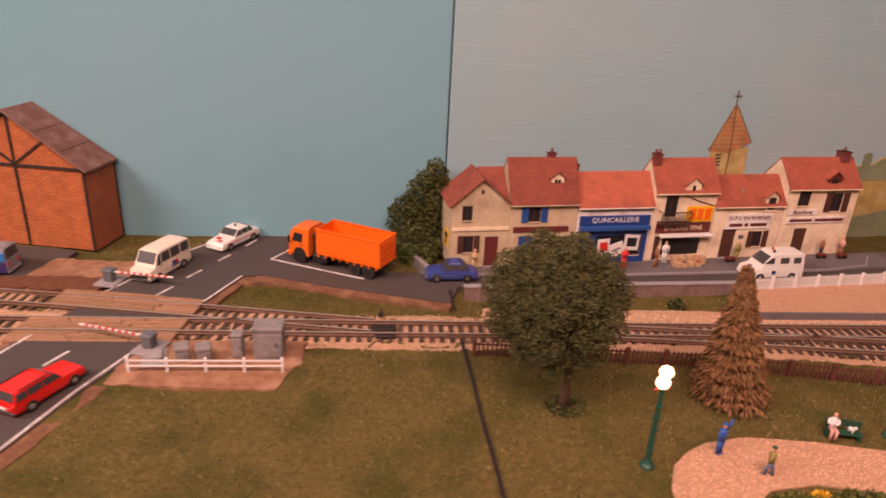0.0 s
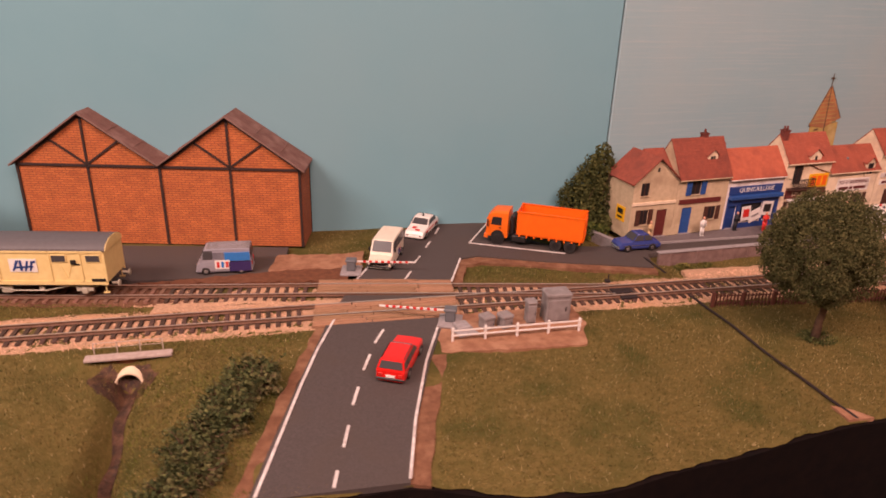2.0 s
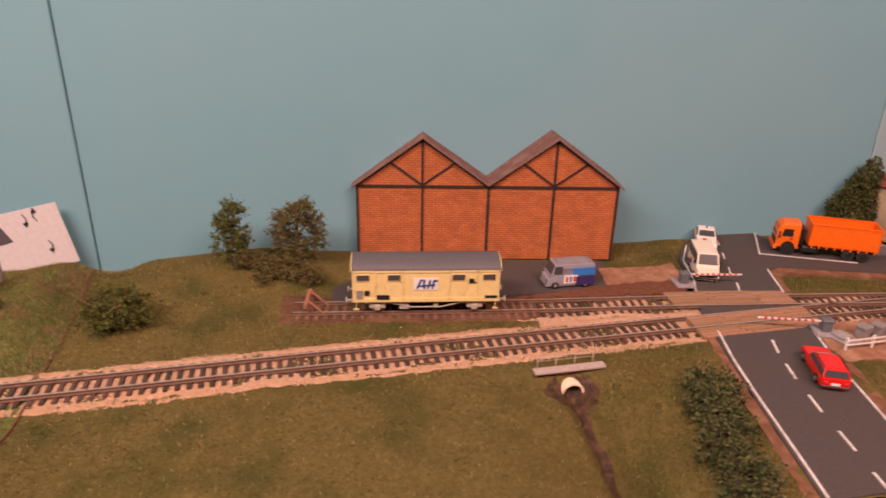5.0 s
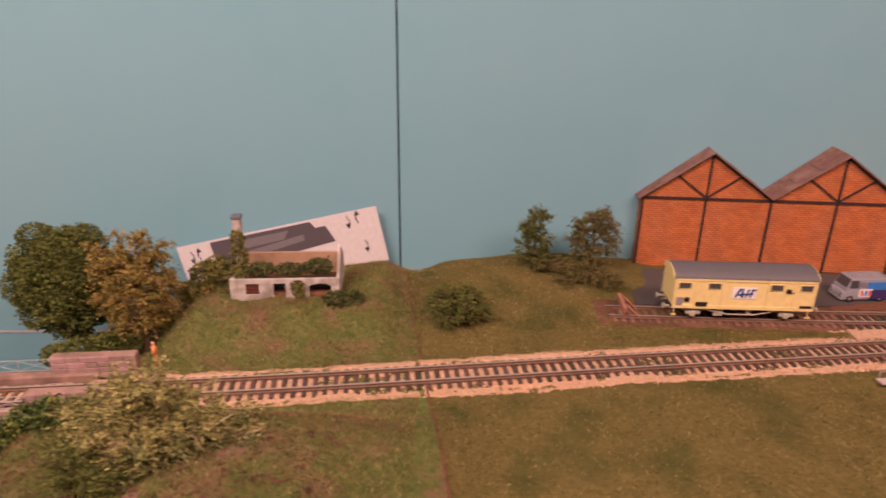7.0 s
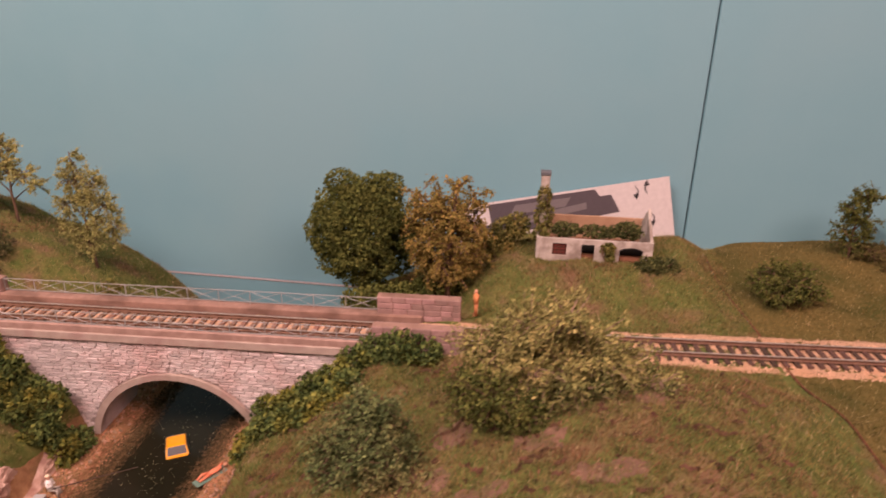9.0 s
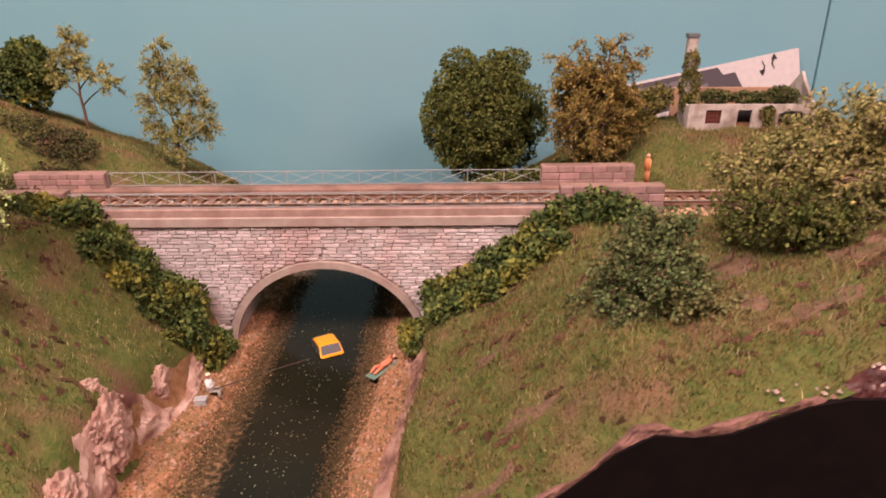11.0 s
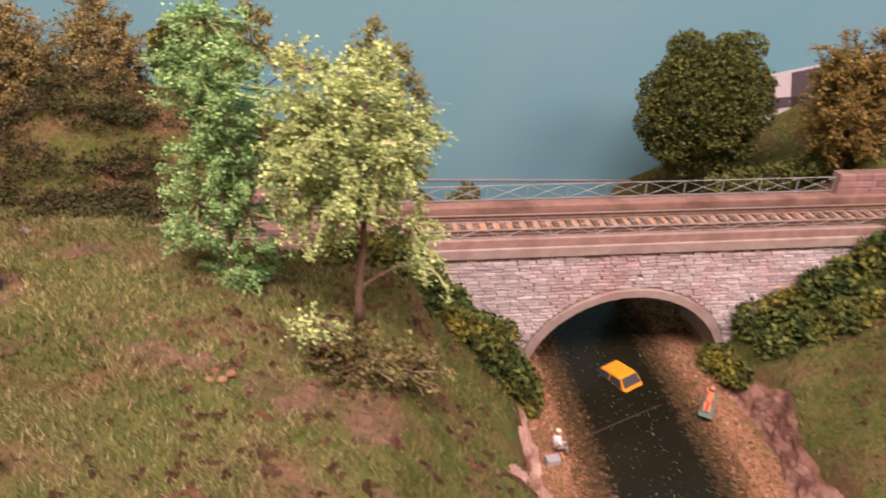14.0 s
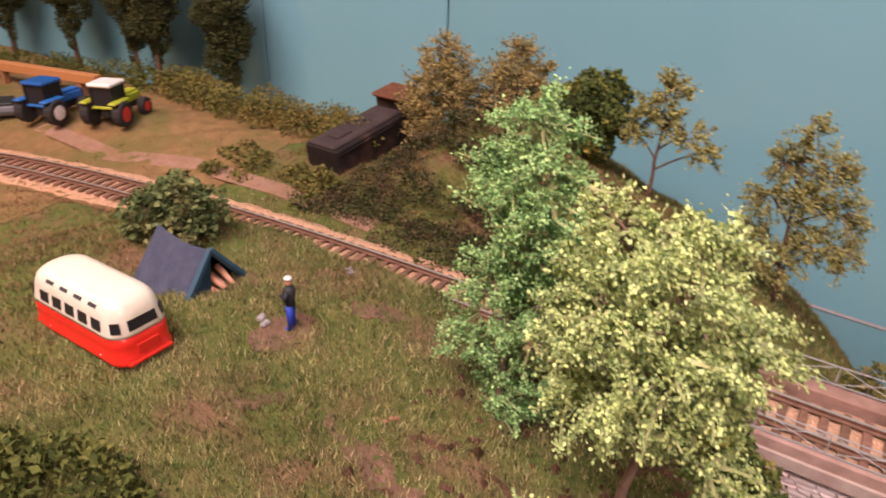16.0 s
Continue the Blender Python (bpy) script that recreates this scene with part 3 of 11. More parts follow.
# lower board behind the river, with a pale top edge
def lower_board():
    a, b = (-1.40, 0.5665), (-0.98, 0.5800)
    turn = math.degrees(math.atan2(b[1] - a[1], b[0] - a[0]))
    ob = link_mesh("backdrop_6", boxed(0, math.dist(a, b), -0.004, -0.0005, -0.215, -0.0752, 0.0002), M["sky"])
    ob.matrix_basis = pose(a[0], a[1], 0, 0, 0, turn)
    tagged(ob, "low sky-blue board under the backdrop behind the river", "backdrop", kind="structure")
    ob = link_mesh("trim", boxed(0, math.dist(a, b), -0.0046, -0.0005, -0.0752, -0.0743, 0.0002), M["kerb"])
    ob.matrix_basis = pose(a[0], a[1], 0, 0, 0, turn)
    tagged(ob, "pale bare edge of the low board", "board", kind="structure")


lower_board()


# unseen room box for the hall, added round the layout only for reflections
def hall():
    wall_mat = material("hall_wall", (0.42, 0.36, 0.31), (0.38, 0.32, 0.28), 6, 0.9)
    dark = material("hall_floor", (0.10, 0.085, 0.075), (0.13, 0.11, 0.10), 8, 0.8)
    for nm, x0, x1, y0, y1, z0, z1, mt, lb in (
        ("wall_front", -4.6, 3.2, -3.1, -3.0, -1.1, 1.9, wall_mat, "unseen plain beige wall added round the layout for reflections"),
        ("wall_back", -4.6, 3.2, 2.0, 2.1, -1.1, 1.9, wall_mat, "unseen plain beige wall added round the layout for reflections"),
        ("wall_left", -4.7, -4.6, -3.1, 2.1, -1.1, 1.9, wall_mat, "unseen plain beige wall added round the layout for reflections"),
        ("wall_right", 3.2, 3.3, -3.1, 2.1, -1.1, 1.9, wall_mat, "unseen plain beige wall added round the layout for reflections"),
        ("floor", -4.7, 3.3, -3.1, 2.1, -1.2, -1.1, dark, "unseen dark floor added under the layout for reflections"),
        ("ceiling", -4.7, 3.3, -3.1, 2.1, 1.9, 2.0, wall_mat, "unseen plain ceiling added over the layout for reflections"),
    ):
        tagged(link_mesh(nm, boxed(x0, x1, y0, y1, z0, z1), mt), lb, nm.split("_")[0], kind="structure")


hall()


# flat patches that follow the ground
def patch(name, outline, mat, label, category, lift=0.0012, step=0.006, kind="structure", level=None, ragged=0.0):
    """A flat area with the given outline, triangulated and laid on the ground."""
    pts = []
    n = len(outline)
    for i in range(n):
        a, b = np.array(outline[i]), np.array(outline[(i + 1) % n])
        k = max(1, int(np.linalg.norm(b - a) / step))
        pts += [a + (b - a) * t / k for t in range(k)]
    if ragged:
        pts = [p + ragged * np.array([lumps(p[0], p[1], 0.006, 1.1), lumps(p[0], p[1], 0.006, 2.7)]) for p in pts]
    bm = bmesh.new()
    f = bm.faces.new([bm.verts.new((p[0], p[1], 0)) for p in pts])
    bmesh.ops.triangulate(bm, faces=[f])
    if level is None:
        for _ in range(4):
            long = [e for e in bm.edges if e.calc_length() > step * 2.2]
            if not long:
                break
            bmesh.ops.subdivide_edges(bm, edges=long, cuts=1)
            bmesh.ops.triangulate(bm, faces=[f for f in bm.faces if len(f.verts) > 3])
    for v in bm.verts:
        v.co.z = level if level is not None else float(ground_z(v.co.x, v.co.y)) + lift
    bmesh.ops.recalc_face_normals(bm, faces=list(bm.faces))
    if sum(f.normal.z for f in bm.faces) < 0:
        bmesh.ops.reverse_faces(bm, faces=list(bm.faces))
    top = list(bm.faces)
    ext = bmesh.ops.extrude_face_region(bm, geom=top)
    for v in [g for g in ext["geom"] if isinstance(g, bmesh.types.BMVert)]:
        v.co.z += 0.0
    for v in {v for f in top for v in f.verts}:
        v.co.z -= 0.004
    return tagged(link_mesh(name, bm, mat), label, category, kind=kind)


def ribbon(name, path, width, mat, parent=None, label="", z=None, lift=0.001, thick=0.0006):
    """A painted strip along (x, y) points."""
    bm = bmesh.new()
    rows = []
    for i, p in enumerate(path):
        p = np.array(p, float)
        d = np.array(path[min(i + 1, len(path) - 1)], float) - np.array(path[max(i - 1, 0)], float)
        d /= np.linalg.norm(d)
        nrm = np.array([-d[1], d[0]]) * width / 2
        row = []
        for q in (p + nrm, p - nrm):
            zz = z if z is not None else float(ground_z(q[0], q[1])) + lift
            row += [(q[0], q[1], zz), (q[0], q[1], zz - thick)]
        rows.append([bm.verts.new(c) for c in (row[0], row[2], row[3], row[1])])
    for a, b in zip(rows, rows[1:]):
        for k in range(4):
            bm.faces.new((a[k], b[k], b[(k + 1) % 4], a[(k + 1) % 4]))
    bm.faces.new(rows[0][::-1])
    bm.faces.new(rows[-1])
    bmesh.ops.recalc_face_normals(bm, faces=list(bm.faces))
    return link_mesh(name, bm, mat, parent, label)


ROAD_Z = -0.0006
road = patch("road", [(-0.2735, 0.430), (-0.289, 0.342), (-0.2975, 0.285), (-0.3028, 0.2470), (-0.2255, 0.2545), (-0.2185, 0.306), (-0.206, 0.366), (-0.188, 0.432)], M["asphalt"], "grey asphalt road running up to the crossing", "road", level=ROAD_Z)
road_far = patch("road", [(-0.260, 0.484), (-0.248, 0.519), (-0.238, 0.566), (-0.212, 0.606), (-0.180, 0.628), (-0.126, 0.630), (-0.116, 0.600), (-0.070, 0.560), (-0.012, 0.560), (0.30, 0.612), (0.45, 0.655), (0.45, 0.620), (0.262, 0.585), (0.12, 0.556), (0.012, 0.540), (0.006, 0.510), (-0.088, 0.526), (-0.148, 0.540), (-0.165, 0.534), (-0.178, 0.484)], M["asphalt"], "grey asphalt street beyond the crossing", "road", level=ROAD_Z)
patch("road", [(-0.275, 0.428), (-0.259, 0.486), (-0.176, 0.486), (-0.186, 0.430)], M["asphalt"], "asphalt under the crossing boards", "road", level=ROAD_Z - 0.0012)
patch("verge", [(-0.2735, 0.430), (-0.289, 0.342), (-0.2975, 0.285), (-0.3040, 0.2470), (-0.3115, 0.2450), (-0.3055, 0.285), (-0.297, 0.340), (-0.280, 0.430)], M["verge"], "strip of reddish bare earth beside the road", "verge", level=ROAD_Z - 0.0010, ragged=0.0014)
patch("verge", [(-0.1785, 0.432), (-0.190, 0.394), (-0.201, 0.340), (-0.211, 0.285), (-0.2155, 0.2530), (-0.2275, 0.2545), (-0.2225, 0.306), (-0.210, 0.366), (-0.190, 0.432)], M["verge"], "strip of reddish bare earth beside the road", "verge", level=ROAD_Z - 0.0010, ragged=0.0014)
patch("verge", [(-0.178, 0.482), (-0.168, 0.540), (-0.146, 0.545), (-0.086, 0.531), (0.008, 0.512), (0.006, 0.500), (-0.088, 0.516), (-0.146, 0.528), (-0.160, 0.522), (-0.170, 0.482)], M["verge"], "strip of reddish bare earth beside the road", "verge", level=ROAD_Z - 0.0012, ragged=0.0014)
patch("yard", [(-0.57, 0.500), (-0.57, 0.580), (-0.318, 0.566), (-0.318, 0.506), (-0.43, 0.498)], M["asphalt"], "dark asphalt yard in front of the sheds", "yard", level=-0.0012)
patch("yard", [(-0.330, 0.500), (-0.325, 0.548), (-0.268, 0.548), (-0.250, 0.556), (-0.252, 0.512), (-0.275, 0.500)], M["earth"], "bare reddish earth between yard and road", "yard", level=-0.0008, ragged=0.002)
patch("yard", [(-0.44, 0.490), (-0.30, 0.515), (-0.265, 0.515), (-0.262, 0.492)], M["earth_dark"], "dark brown earth beside the siding", "yard", level=-0.0005, ragged=0.003)
patch("pad", [(-0.197, 0.376), (-0.199, 0.402), (-0.185, 0.430), (-0.090, 0.440), (-0.088, 0.412), (-0.096, 0.381)], M["earth"], "reddish earth round the signal cabinets", "pad", level=-0.0008, ragged=0.002)

paint = lambda pts, w, lb: tagged(ribbon("road_marking", pts, w, M["roadpaint"], z=ROAD_Z + 0.0006), lb, "road marking", kind="structure")
paint([(-0.270, 0.426), (-0.2795, 0.384), (-0.2865, 0.342), (-0.2945, 0.285), (-0.2997, 0.249)], 0.0016, "worn white edge line")
paint([(-0.1915, 0.430), (-0.2085, 0.366), (-0.2195, 0.306), (-0.2255, 0.257)], 0.0016, "worn white edge line")
paint([(-0.256, 0.490), (-0.2455, 0.519), (-0.236, 0.560), (-0.216, 0.596)], 0.0014, "worn white edge line")
paint([(-0.178, 0.486), (-0.1645, 0.534)], 0.0015, "worn white edge line")
paint([(-0.151, 0.571), (-0.110, 0.557), (-0.066, 0.5425)], 0.0014, "white line of a parking bay")
paint([(-0.151, 0.571), (-0.123, 0.629)], 0.0015, "white line of a parking bay")
for a, b in (((-0.2415, 0.390), (-0.2355, 0.408)), ((-0.249, 0.357), (-0.2450, 0.375)), ((-0.255, 0.320), (-0.252, 0.338)), ((-0.259, 0.283), (-0.257, 0.301)), ((-0.2628, 0.253), (-0.2616, 0.265)), ((-0.216, 0.491), (-0.210, 0.507)), ((-0.206, 0.525), (-0.200, 0.540)), ((-0.193, 0.561), (-0.188, 0.575)), ((-0.181, 0.596), (-0.176, 0.612))):
    paint([a, b], 0.0017, "white centre dash")

# joints between the modules
jt = ribbon("trim", [(SEAM_A(y) + 0.0006 * lumps(y, y, 0.01), y) for y in np.linspace(0.292, 0.462, 40)], 0.0022, M["joint"], lift=0.0016)
tagged(jt, "dark open joint between two modules", "joint", kind="structure")
jt = ribbon("trim", [(SEAM_A(y), y) for y in np.linspace(0.496, 0.53, 12)], 0.0020, M["joint"], z=0.0004)
tagged(jt, "dark open joint between two modules", "joint", kind="structure")
patch("corner_patch", [(0.0345, 0.2905), (0.0335, 0.306), (0.044, 0.301), (0.052, 0.2925)], M["earth"], "bare reddish corner of the module", "ground", lift=0.0015)


jt = ribbon("trim", [(-0.7575 - 0.13 * (y - 0.40), y) for y in np.linspace(0.236, 0.374, 40)], 0.0012, M["earth_dark"], lift=0.0012)
tagged(jt, "thin dark joint between two modules", "joint", kind="structure")
jt = ribbon("trim", [(-0.7575 - 0.13 * (y - 0.40), y) for y in np.linspace(0.41, 0.585, 40)], 0.0010, M["earth_dark"], lift=0.0010)
tagged(jt, "thin dark joint between two modules", "joint", kind="structure")


# water
def water():
    m = bpy.data.materials.new("river_water")
    m.use_nodes = True
    nt = m.node_tree
    b = nt.nodes["Principled BSDF"]
    co = nt.nodes.new("ShaderNodeTexCoord")
    noi = node(nt, "ShaderNodeTexNoise", Scale=28.0, Detail=5.0)
    nt.links.new(co.outputs["Object"], noi.inputs["Vector"])
    ramp = nt.nodes.new("ShaderNodeValToRGB")
    ramp.color_ramp.elements[0].color, ramp.color_ramp.elements[1].color = (0.007, 0.008, 0.005, 1), (0.020, 0.018, 0.010, 1)
    nt.links.new(noi.outputs["Fac"], ramp.inputs["Fac"])
    # shallows: the gravel bed shows through towards the strands
    dot = nt.nodes.new("ShaderNodeVectorMath")
    dot.operation = "DOT_PRODUCT"
    nt.links.new(co.outputs["Object"], dot.inputs[0])
    dot.inputs[1].default_value = (1.0, 0.095, 0.0)
    across = nt.nodes.new("ShaderNodeMath")
    across.operation = "ADD"
    nt.links.new(dot.outputs["Value"], across.inputs[0])
    across.inputs[1].default_value = 1.1505 - 0.095 * 0.24
    dist = nt.nodes.new("ShaderNodeMath")
    dist.operation = "ABSOLUTE"
    nt.links.new(across.outputs[0], dist.inputs[0])
    grit = node(nt, "ShaderNodeTexNoise", Scale=330.0, Detail=4.0, Roughness=0.7)
    nt.links.new(co.outputs["Object"], grit.inputs["Vector"])
    wob = nt.nodes.new("ShaderNodeMath")
    wob.operation = "MULTIPLY_ADD"
    nt.links.new(grit.outputs["Fac"], wob.inputs[0])
    wob.inputs[1].default_value = 0.030
    nt.links.new(dist.outputs[0], wob.inputs[2])
    depth = nt.nodes.new("ShaderNodeMapRange")
    depth.interpolation_type = "SMOOTHSTEP"
    depth.inputs["From Min"].default_value, depth.inputs["From Max"].default_value = 0.037, 0.057
    nt.links.new(wob.outputs[0], depth.inputs["Value"])
    bed = nt.nodes.new("ShaderNodeValToRGB")
    bed.color_ramp.elements[0].position, bed.color_ramp.elements[1].position = 0.36, 0.66
    bed.color_ramp.elements[0].color, bed.color_ramp.elements[1].color = (0.10, 0.062, 0.030, 1), (0.30, 0.175, 0.085, 1)
    nt.links.new(grit.outputs["Fac"], bed.inputs["Fac"])
    shallow = nt.nodes.new("ShaderNodeMix")
    shallow.data_type = "RGBA"
    nt.links.new(depth.outputs["Result"], shallow.inputs["Factor"])
    nt.links.new(ramp.outputs["Color"], shallow.inputs["A"])
    nt.links.new(bed.outputs["Color"], shallow.inputs["B"])
    nt.links.new(shallow.outputs["Result"], b.inputs["Base Color"])
    b.inputs["Roughness"].default_value = 0.14
    b.inputs["IOR"].default_value = 1.2
    n2 = node(nt, "ShaderNodeTexNoise", Scale=60.0, Detail=3.0)
    nt.links.new(co.outputs["Object"], n2.inputs["Vector"])
    bp = node(nt, "ShaderNodeBump", Strength=0.06, Distance=0.001)
    nt.links.new(n2.outputs["Fac"], bp.inputs["Height"])
    nt.links.new(bp.outputs["Normal"], b.inputs["Normal"])
    bm = bmesh.new()
    rows = []
    for y in np.linspace(0.117, 0.495, 60):
        c = river_x(y)
        w = 0.0445 + 0.0015 * lumps(y, y * 0.3, 0.02, 0.7) + 0.03 * smoothstep(0.40, 0.50, y)
        rows.append((bm.verts.new((c - w, y, WATER)), bm.verts.new((c + w, y, WATER))))
    for a, c in zip(rows, rows[1:]):
        bm.faces.new((a[0], a[1], c[1], c[0]))
    tagged(link_mesh("water", bm, m), "still dark greenish river water with floating specks", "water", kind="structure")


water()


# ---- railway ----
RAIL = [(-0.0014, -0.0025), (0.0014, -0.0025), (0.0014, -0.0021), (0.0004, -0.0018), (0.0004, -0.0009), (0.0008, -0.0006), (0.0008, 0.0), (-0.0008, 0.0), (-0.0008, -0.0006), (-0.0004, -0.0009), (-0.0004, -0.0018), (-0.0014, -0.0021)]


def along(nodes, xa, xb, step=0.006):
    xs = np.arange(xa, xb + step / 2, step)
    ys = spline(nodes, xs)
    d = np.gradient(ys, xs)
    L = np.hypot(1, d)
    return np.stack([xs, ys], 1), np.stack([1 / L, d / L], 1)


def rail(nodes, xa, xb, side, parent, label="", head=0):
    p, t = along(nodes, xa, xb)
    bm = bmesh.new()
    rows = []
    for (x, y), (tx, ty) in zip(p, t):
        cx, cy = x - ty * side, y + tx * side
        rows.append([bm.verts.new((cx - ty * u, cy + tx * u, w)) for u, w in RAIL])
    n = len(RAIL)
    for a, b in zip(rows, rows[1:]):
        for k in range(n):
            f = bm.faces.new((a[k], b[k], b[(k + 1) % n], a[(k + 1) % n]))
            f.material_index = 1 if k == 6 else 0
    bm.faces.new(rows[0][::-1])
    bm.faces.new(rows[-1])
    bmesh.ops.recalc_face_normals(bm, faces=list(bm.faces))
    return link_mesh("rail", bm, [M["rail"], M["railtop"] if not head else M["rail"]], parent, label)


GAUGE = 0.0087


def sleeper_mesh(mat):
    bm = boxed(-0.0016, 0.0016, -0.0150, 0.0150, -0.0048, -0.0026, 0.0003)
    me = bpy.data.meshes.new("sleeper")
    bm.to_mesh(me)
    bm.free()
    me.materials.append(mat)
    return me


SLEEPER, SLEEPER_D = sleeper_mesh(M["sleeper"]), sleeper_mesh(M["sleeper_dirty"])


def lay_sleepers(nodes, xa, xb, parent, pitch=0.0073, skip=lambda x: False, dirty=lambda x: False):
    x = xa
    rnd = random.Random(5)
    while x < xb:
        y = float(spline(nodes, x))
        d = float(spline(nodes, x + 0.002) - spline(nodes, x - 0.002)) / 0.004
        if not skip(x):
            ob = new("sleeper", SLEEPER_D if dirty(x) else SLEEPER)
            ob.parent = parent
            ob.matrix_basis = pose(x, y, 0, 0, 0, math.degrees(math.atan(d)) + rnd.uniform(-0.6, 0.6))
        x += pitch / math.hypot(1, d)


def ballast_bed(nodes, xa, xb, half, mat, name, label, top=-0.0042, seed=0.0):
    p, t = along(nodes, xa, xb, 0.003)
    prof = np.array([-1.25, -1.05, -0.9, -0.7, -0.4, 0.0, 0.4, 0.7, 0.9, 1.05, 1.25])
    n = len(prof)
    verts = []
    for (x, y), (tx, ty) in zip(p, t):
        for k, u in enumerate(prof):
            if -1.33 < x < -0.965:
                u = max(-0.86, min(0.86, u * 0.7))
            o = u * half * (1 + 0.10 * float(lumps(x, u, 0.012, seed + (1 if u > 0 else 2))))
            px, py = x - ty * o, y + tx * o
            g = float(ground_z(px, py))
            z = top + 0.0004 * float(lumps(px, py, 0.003, seed)) - 0.0016 * max(0, abs(u) - 0.62) / 0.4
            if -1.36 < px < -0.955 and g < z - 0.004:
                z = z - (0.002 if abs(u) > 1.2 else 0)
            elif abs(u) > 1.2:
                z = min(z, g) - 0.003
            elif z > g - 0.0005:
                z = z
            else:
                z = g + 0.0006
            verts.append((px, py, z))
    i = np.arange(len(p) - 1)[:, None] * n + np.arange(n - 1)[None, :]
    faces = np.stack([i, i + n, i + n + 1, i + 1], -1).reshape(-1, 4)
    return tagged(arrays(name, np.array(verts), faces, mat, smooth=True), label, "ballast", kind="structure")


def grains(name, pts, size, mat, label, category, seed=1):
    """Small loose stones, each a four-sided chip."""
    rg = np.random.default_rng(seed)
    n = len(pts)
    base = np.array([(1, 0, -0.4), (-0.5, 0.87, -0.4), (-0.5, -0.87, -0.4), (0, 0, 0.7)])
    a = rg.uniform(0, math.tau, n)
    s = size * rg.uniform(0.5, 1.2, n)
    ca, sa = np.cos(a), np.sin(a)
    loc = base[None] * rg.uniform(0.6, 1.3, (n, 4, 1))
    v = np.stack([loc[..., 0] * ca[:, None] - loc[..., 1] * sa[:, None], loc[..., 0] * sa[:, None] + loc[..., 1] * ca[:, None], loc[..., 2]], -1) * s[:, None, None] + np.asarray(pts)[:, None, :]
    i = np.arange(n)[:, None] * 4
    faces = np.concatenate([i + np.array(q) for q in ((0, 1, 3), (1, 2, 3), (2, 0, 3))], 0)
    return tagged(arrays(name, v.reshape(-1, 3), faces, mat), label, category, kind="stuff")


def stones_along(nodes, xa, xb, half, n, size, mat, name, label, seed, keep=lambda x, y: np.ones(len(x), bool)):
    rg = np.random.default_rng(seed)
    x = rg.uniform(xa, xb, n)
    u = rg.uniform(-1.15, 1.15, n)
    u = np.where((x > -1.33) & (x < -0.965), u * 0.72, u)
    y = spline(nodes, x) + u * half
    z = np.maximum(-0.0042 - 0.0016 * np.maximum(0, np.abs(u) - 0.62) / 0.4, ground_z(x, y) + 0.0004)
    z = np.where((x > -1.24) & (x < -1.07), -0.0042, z)
    k = keep(x, y) & ~((np.abs(np.abs(u * half) - GAUGE) < 0.0016))
    return grains(name, np.stack([x, y, z], 1)[k], size, mat, label, "ballast", seed)


on_boards = lambda x: -0.290 < x < -0.178
track = thing("railway_track", (0, 0, 0), 0, "single track of brown sleepers and rusty steel rails", "railway track")
for s, nm in ((-GAUGE, "near"), (GAUGE, "far")):
    rail(MAIN, -2.0, 0.6, s, track)
lay_sleepers(MAIN, -1.90, 0.36, track, skip=on_boards, dirty=lambda x: x < -0.92)
ballast_bed(MAIN, -0.7575, 0.62, 0.0225, M["ballast"], "ballast_bed", "sandy pink ballast under the main track")
ballast_bed(MAIN, -2.0, -0.7595, 0.0215, M["ballast"], "ballast_bed", "sandy pink ballast under the main track", seed=3.0)
stones_along(MAIN, -0.757, 0.6, 0.0225, 16500, 0.0009, M["ballast_stone"], "ballast_stones", "loose sandy ballast stones", 3, lambda x, y: ~((x > -0.292) & (x < -0.176)))
stones_along(MAIN, -1.9, -0.76, 0.0205, 12000, 0.0009, M["ballast_stone"], "ballast_stones", "loose sandy ballast stones", 4)

siding = thing("railway_track", (0, 0, 0), 0, "siding with rusty rails ending at a buffer stop", "railway track")
for s in (-GAUGE, GAUGE):
    rail(SIDING, -0.60, -0.05, s, siding)
lay_sleepers(SIDING, -0.595, -0.09, siding, skip=on_boards, dirty=lambda x: x < -0.40)
ballast_bed(SIDING, -0.42, -0.17, 0.0175, M["ballast"], "ballast_bed", "sandy ballast under the siding", top=-0.0045, seed=1.0)
ballast_bed(SIDING, -0.61, -0.40, 0.0185, M["ballast_brown"], "ballast_bed", "rust-brown ballast under the siding", top=-0.0036, seed=2.0)
stones_along(SIDING, -0.61, -0.38, 0.018, 2600, 0.0009, M["ballast_brown"], "ballast_stones", "loose rust-brown ballast stones", 6)
branch = thing("railway_track", (0, 0, 0), 0, "diverging track of brown sleepers and steel rails", "railway track")
for s in (-GAUGE, GAUGE):
    rail(BRANCH, 0.09, 0.60, s, branch)
lay_sleepers(BRANCH, 0.20, 0.40, branch)
ballast_bed(BRANCH, 0.12, 0.60, 0.0200, M["ballast"], "ballast_bed", "sandy ballast under the diverging track", top=-0.0046, seed=5.0)
stones_along(BRANCH, 0.12, 0.45, 0.020, 3500, 0.0009, M["ballast_stone"], "ballast_stones", "loose sandy ballast stones", 8)
patch("ballast_fill", [(0.032, 0.486), (0.032, 0.511), (0.25, 0.534), (0.44, 0.552), (0.44, 0.515), (0.25, 0.506)], M["ballast"], "sandy ballast strip below the retaining wall", "ballast", level=-0.0044, ragged=0.002)
stones_along([(0.05, 0.500), (0.25, 0.520), (0.5, 0.545)], 0.03, 0.45, 0.012, 4500, 0.0009, M["ballast_stone"], "ballast_stones", "loose sandy ballast stones", 9)

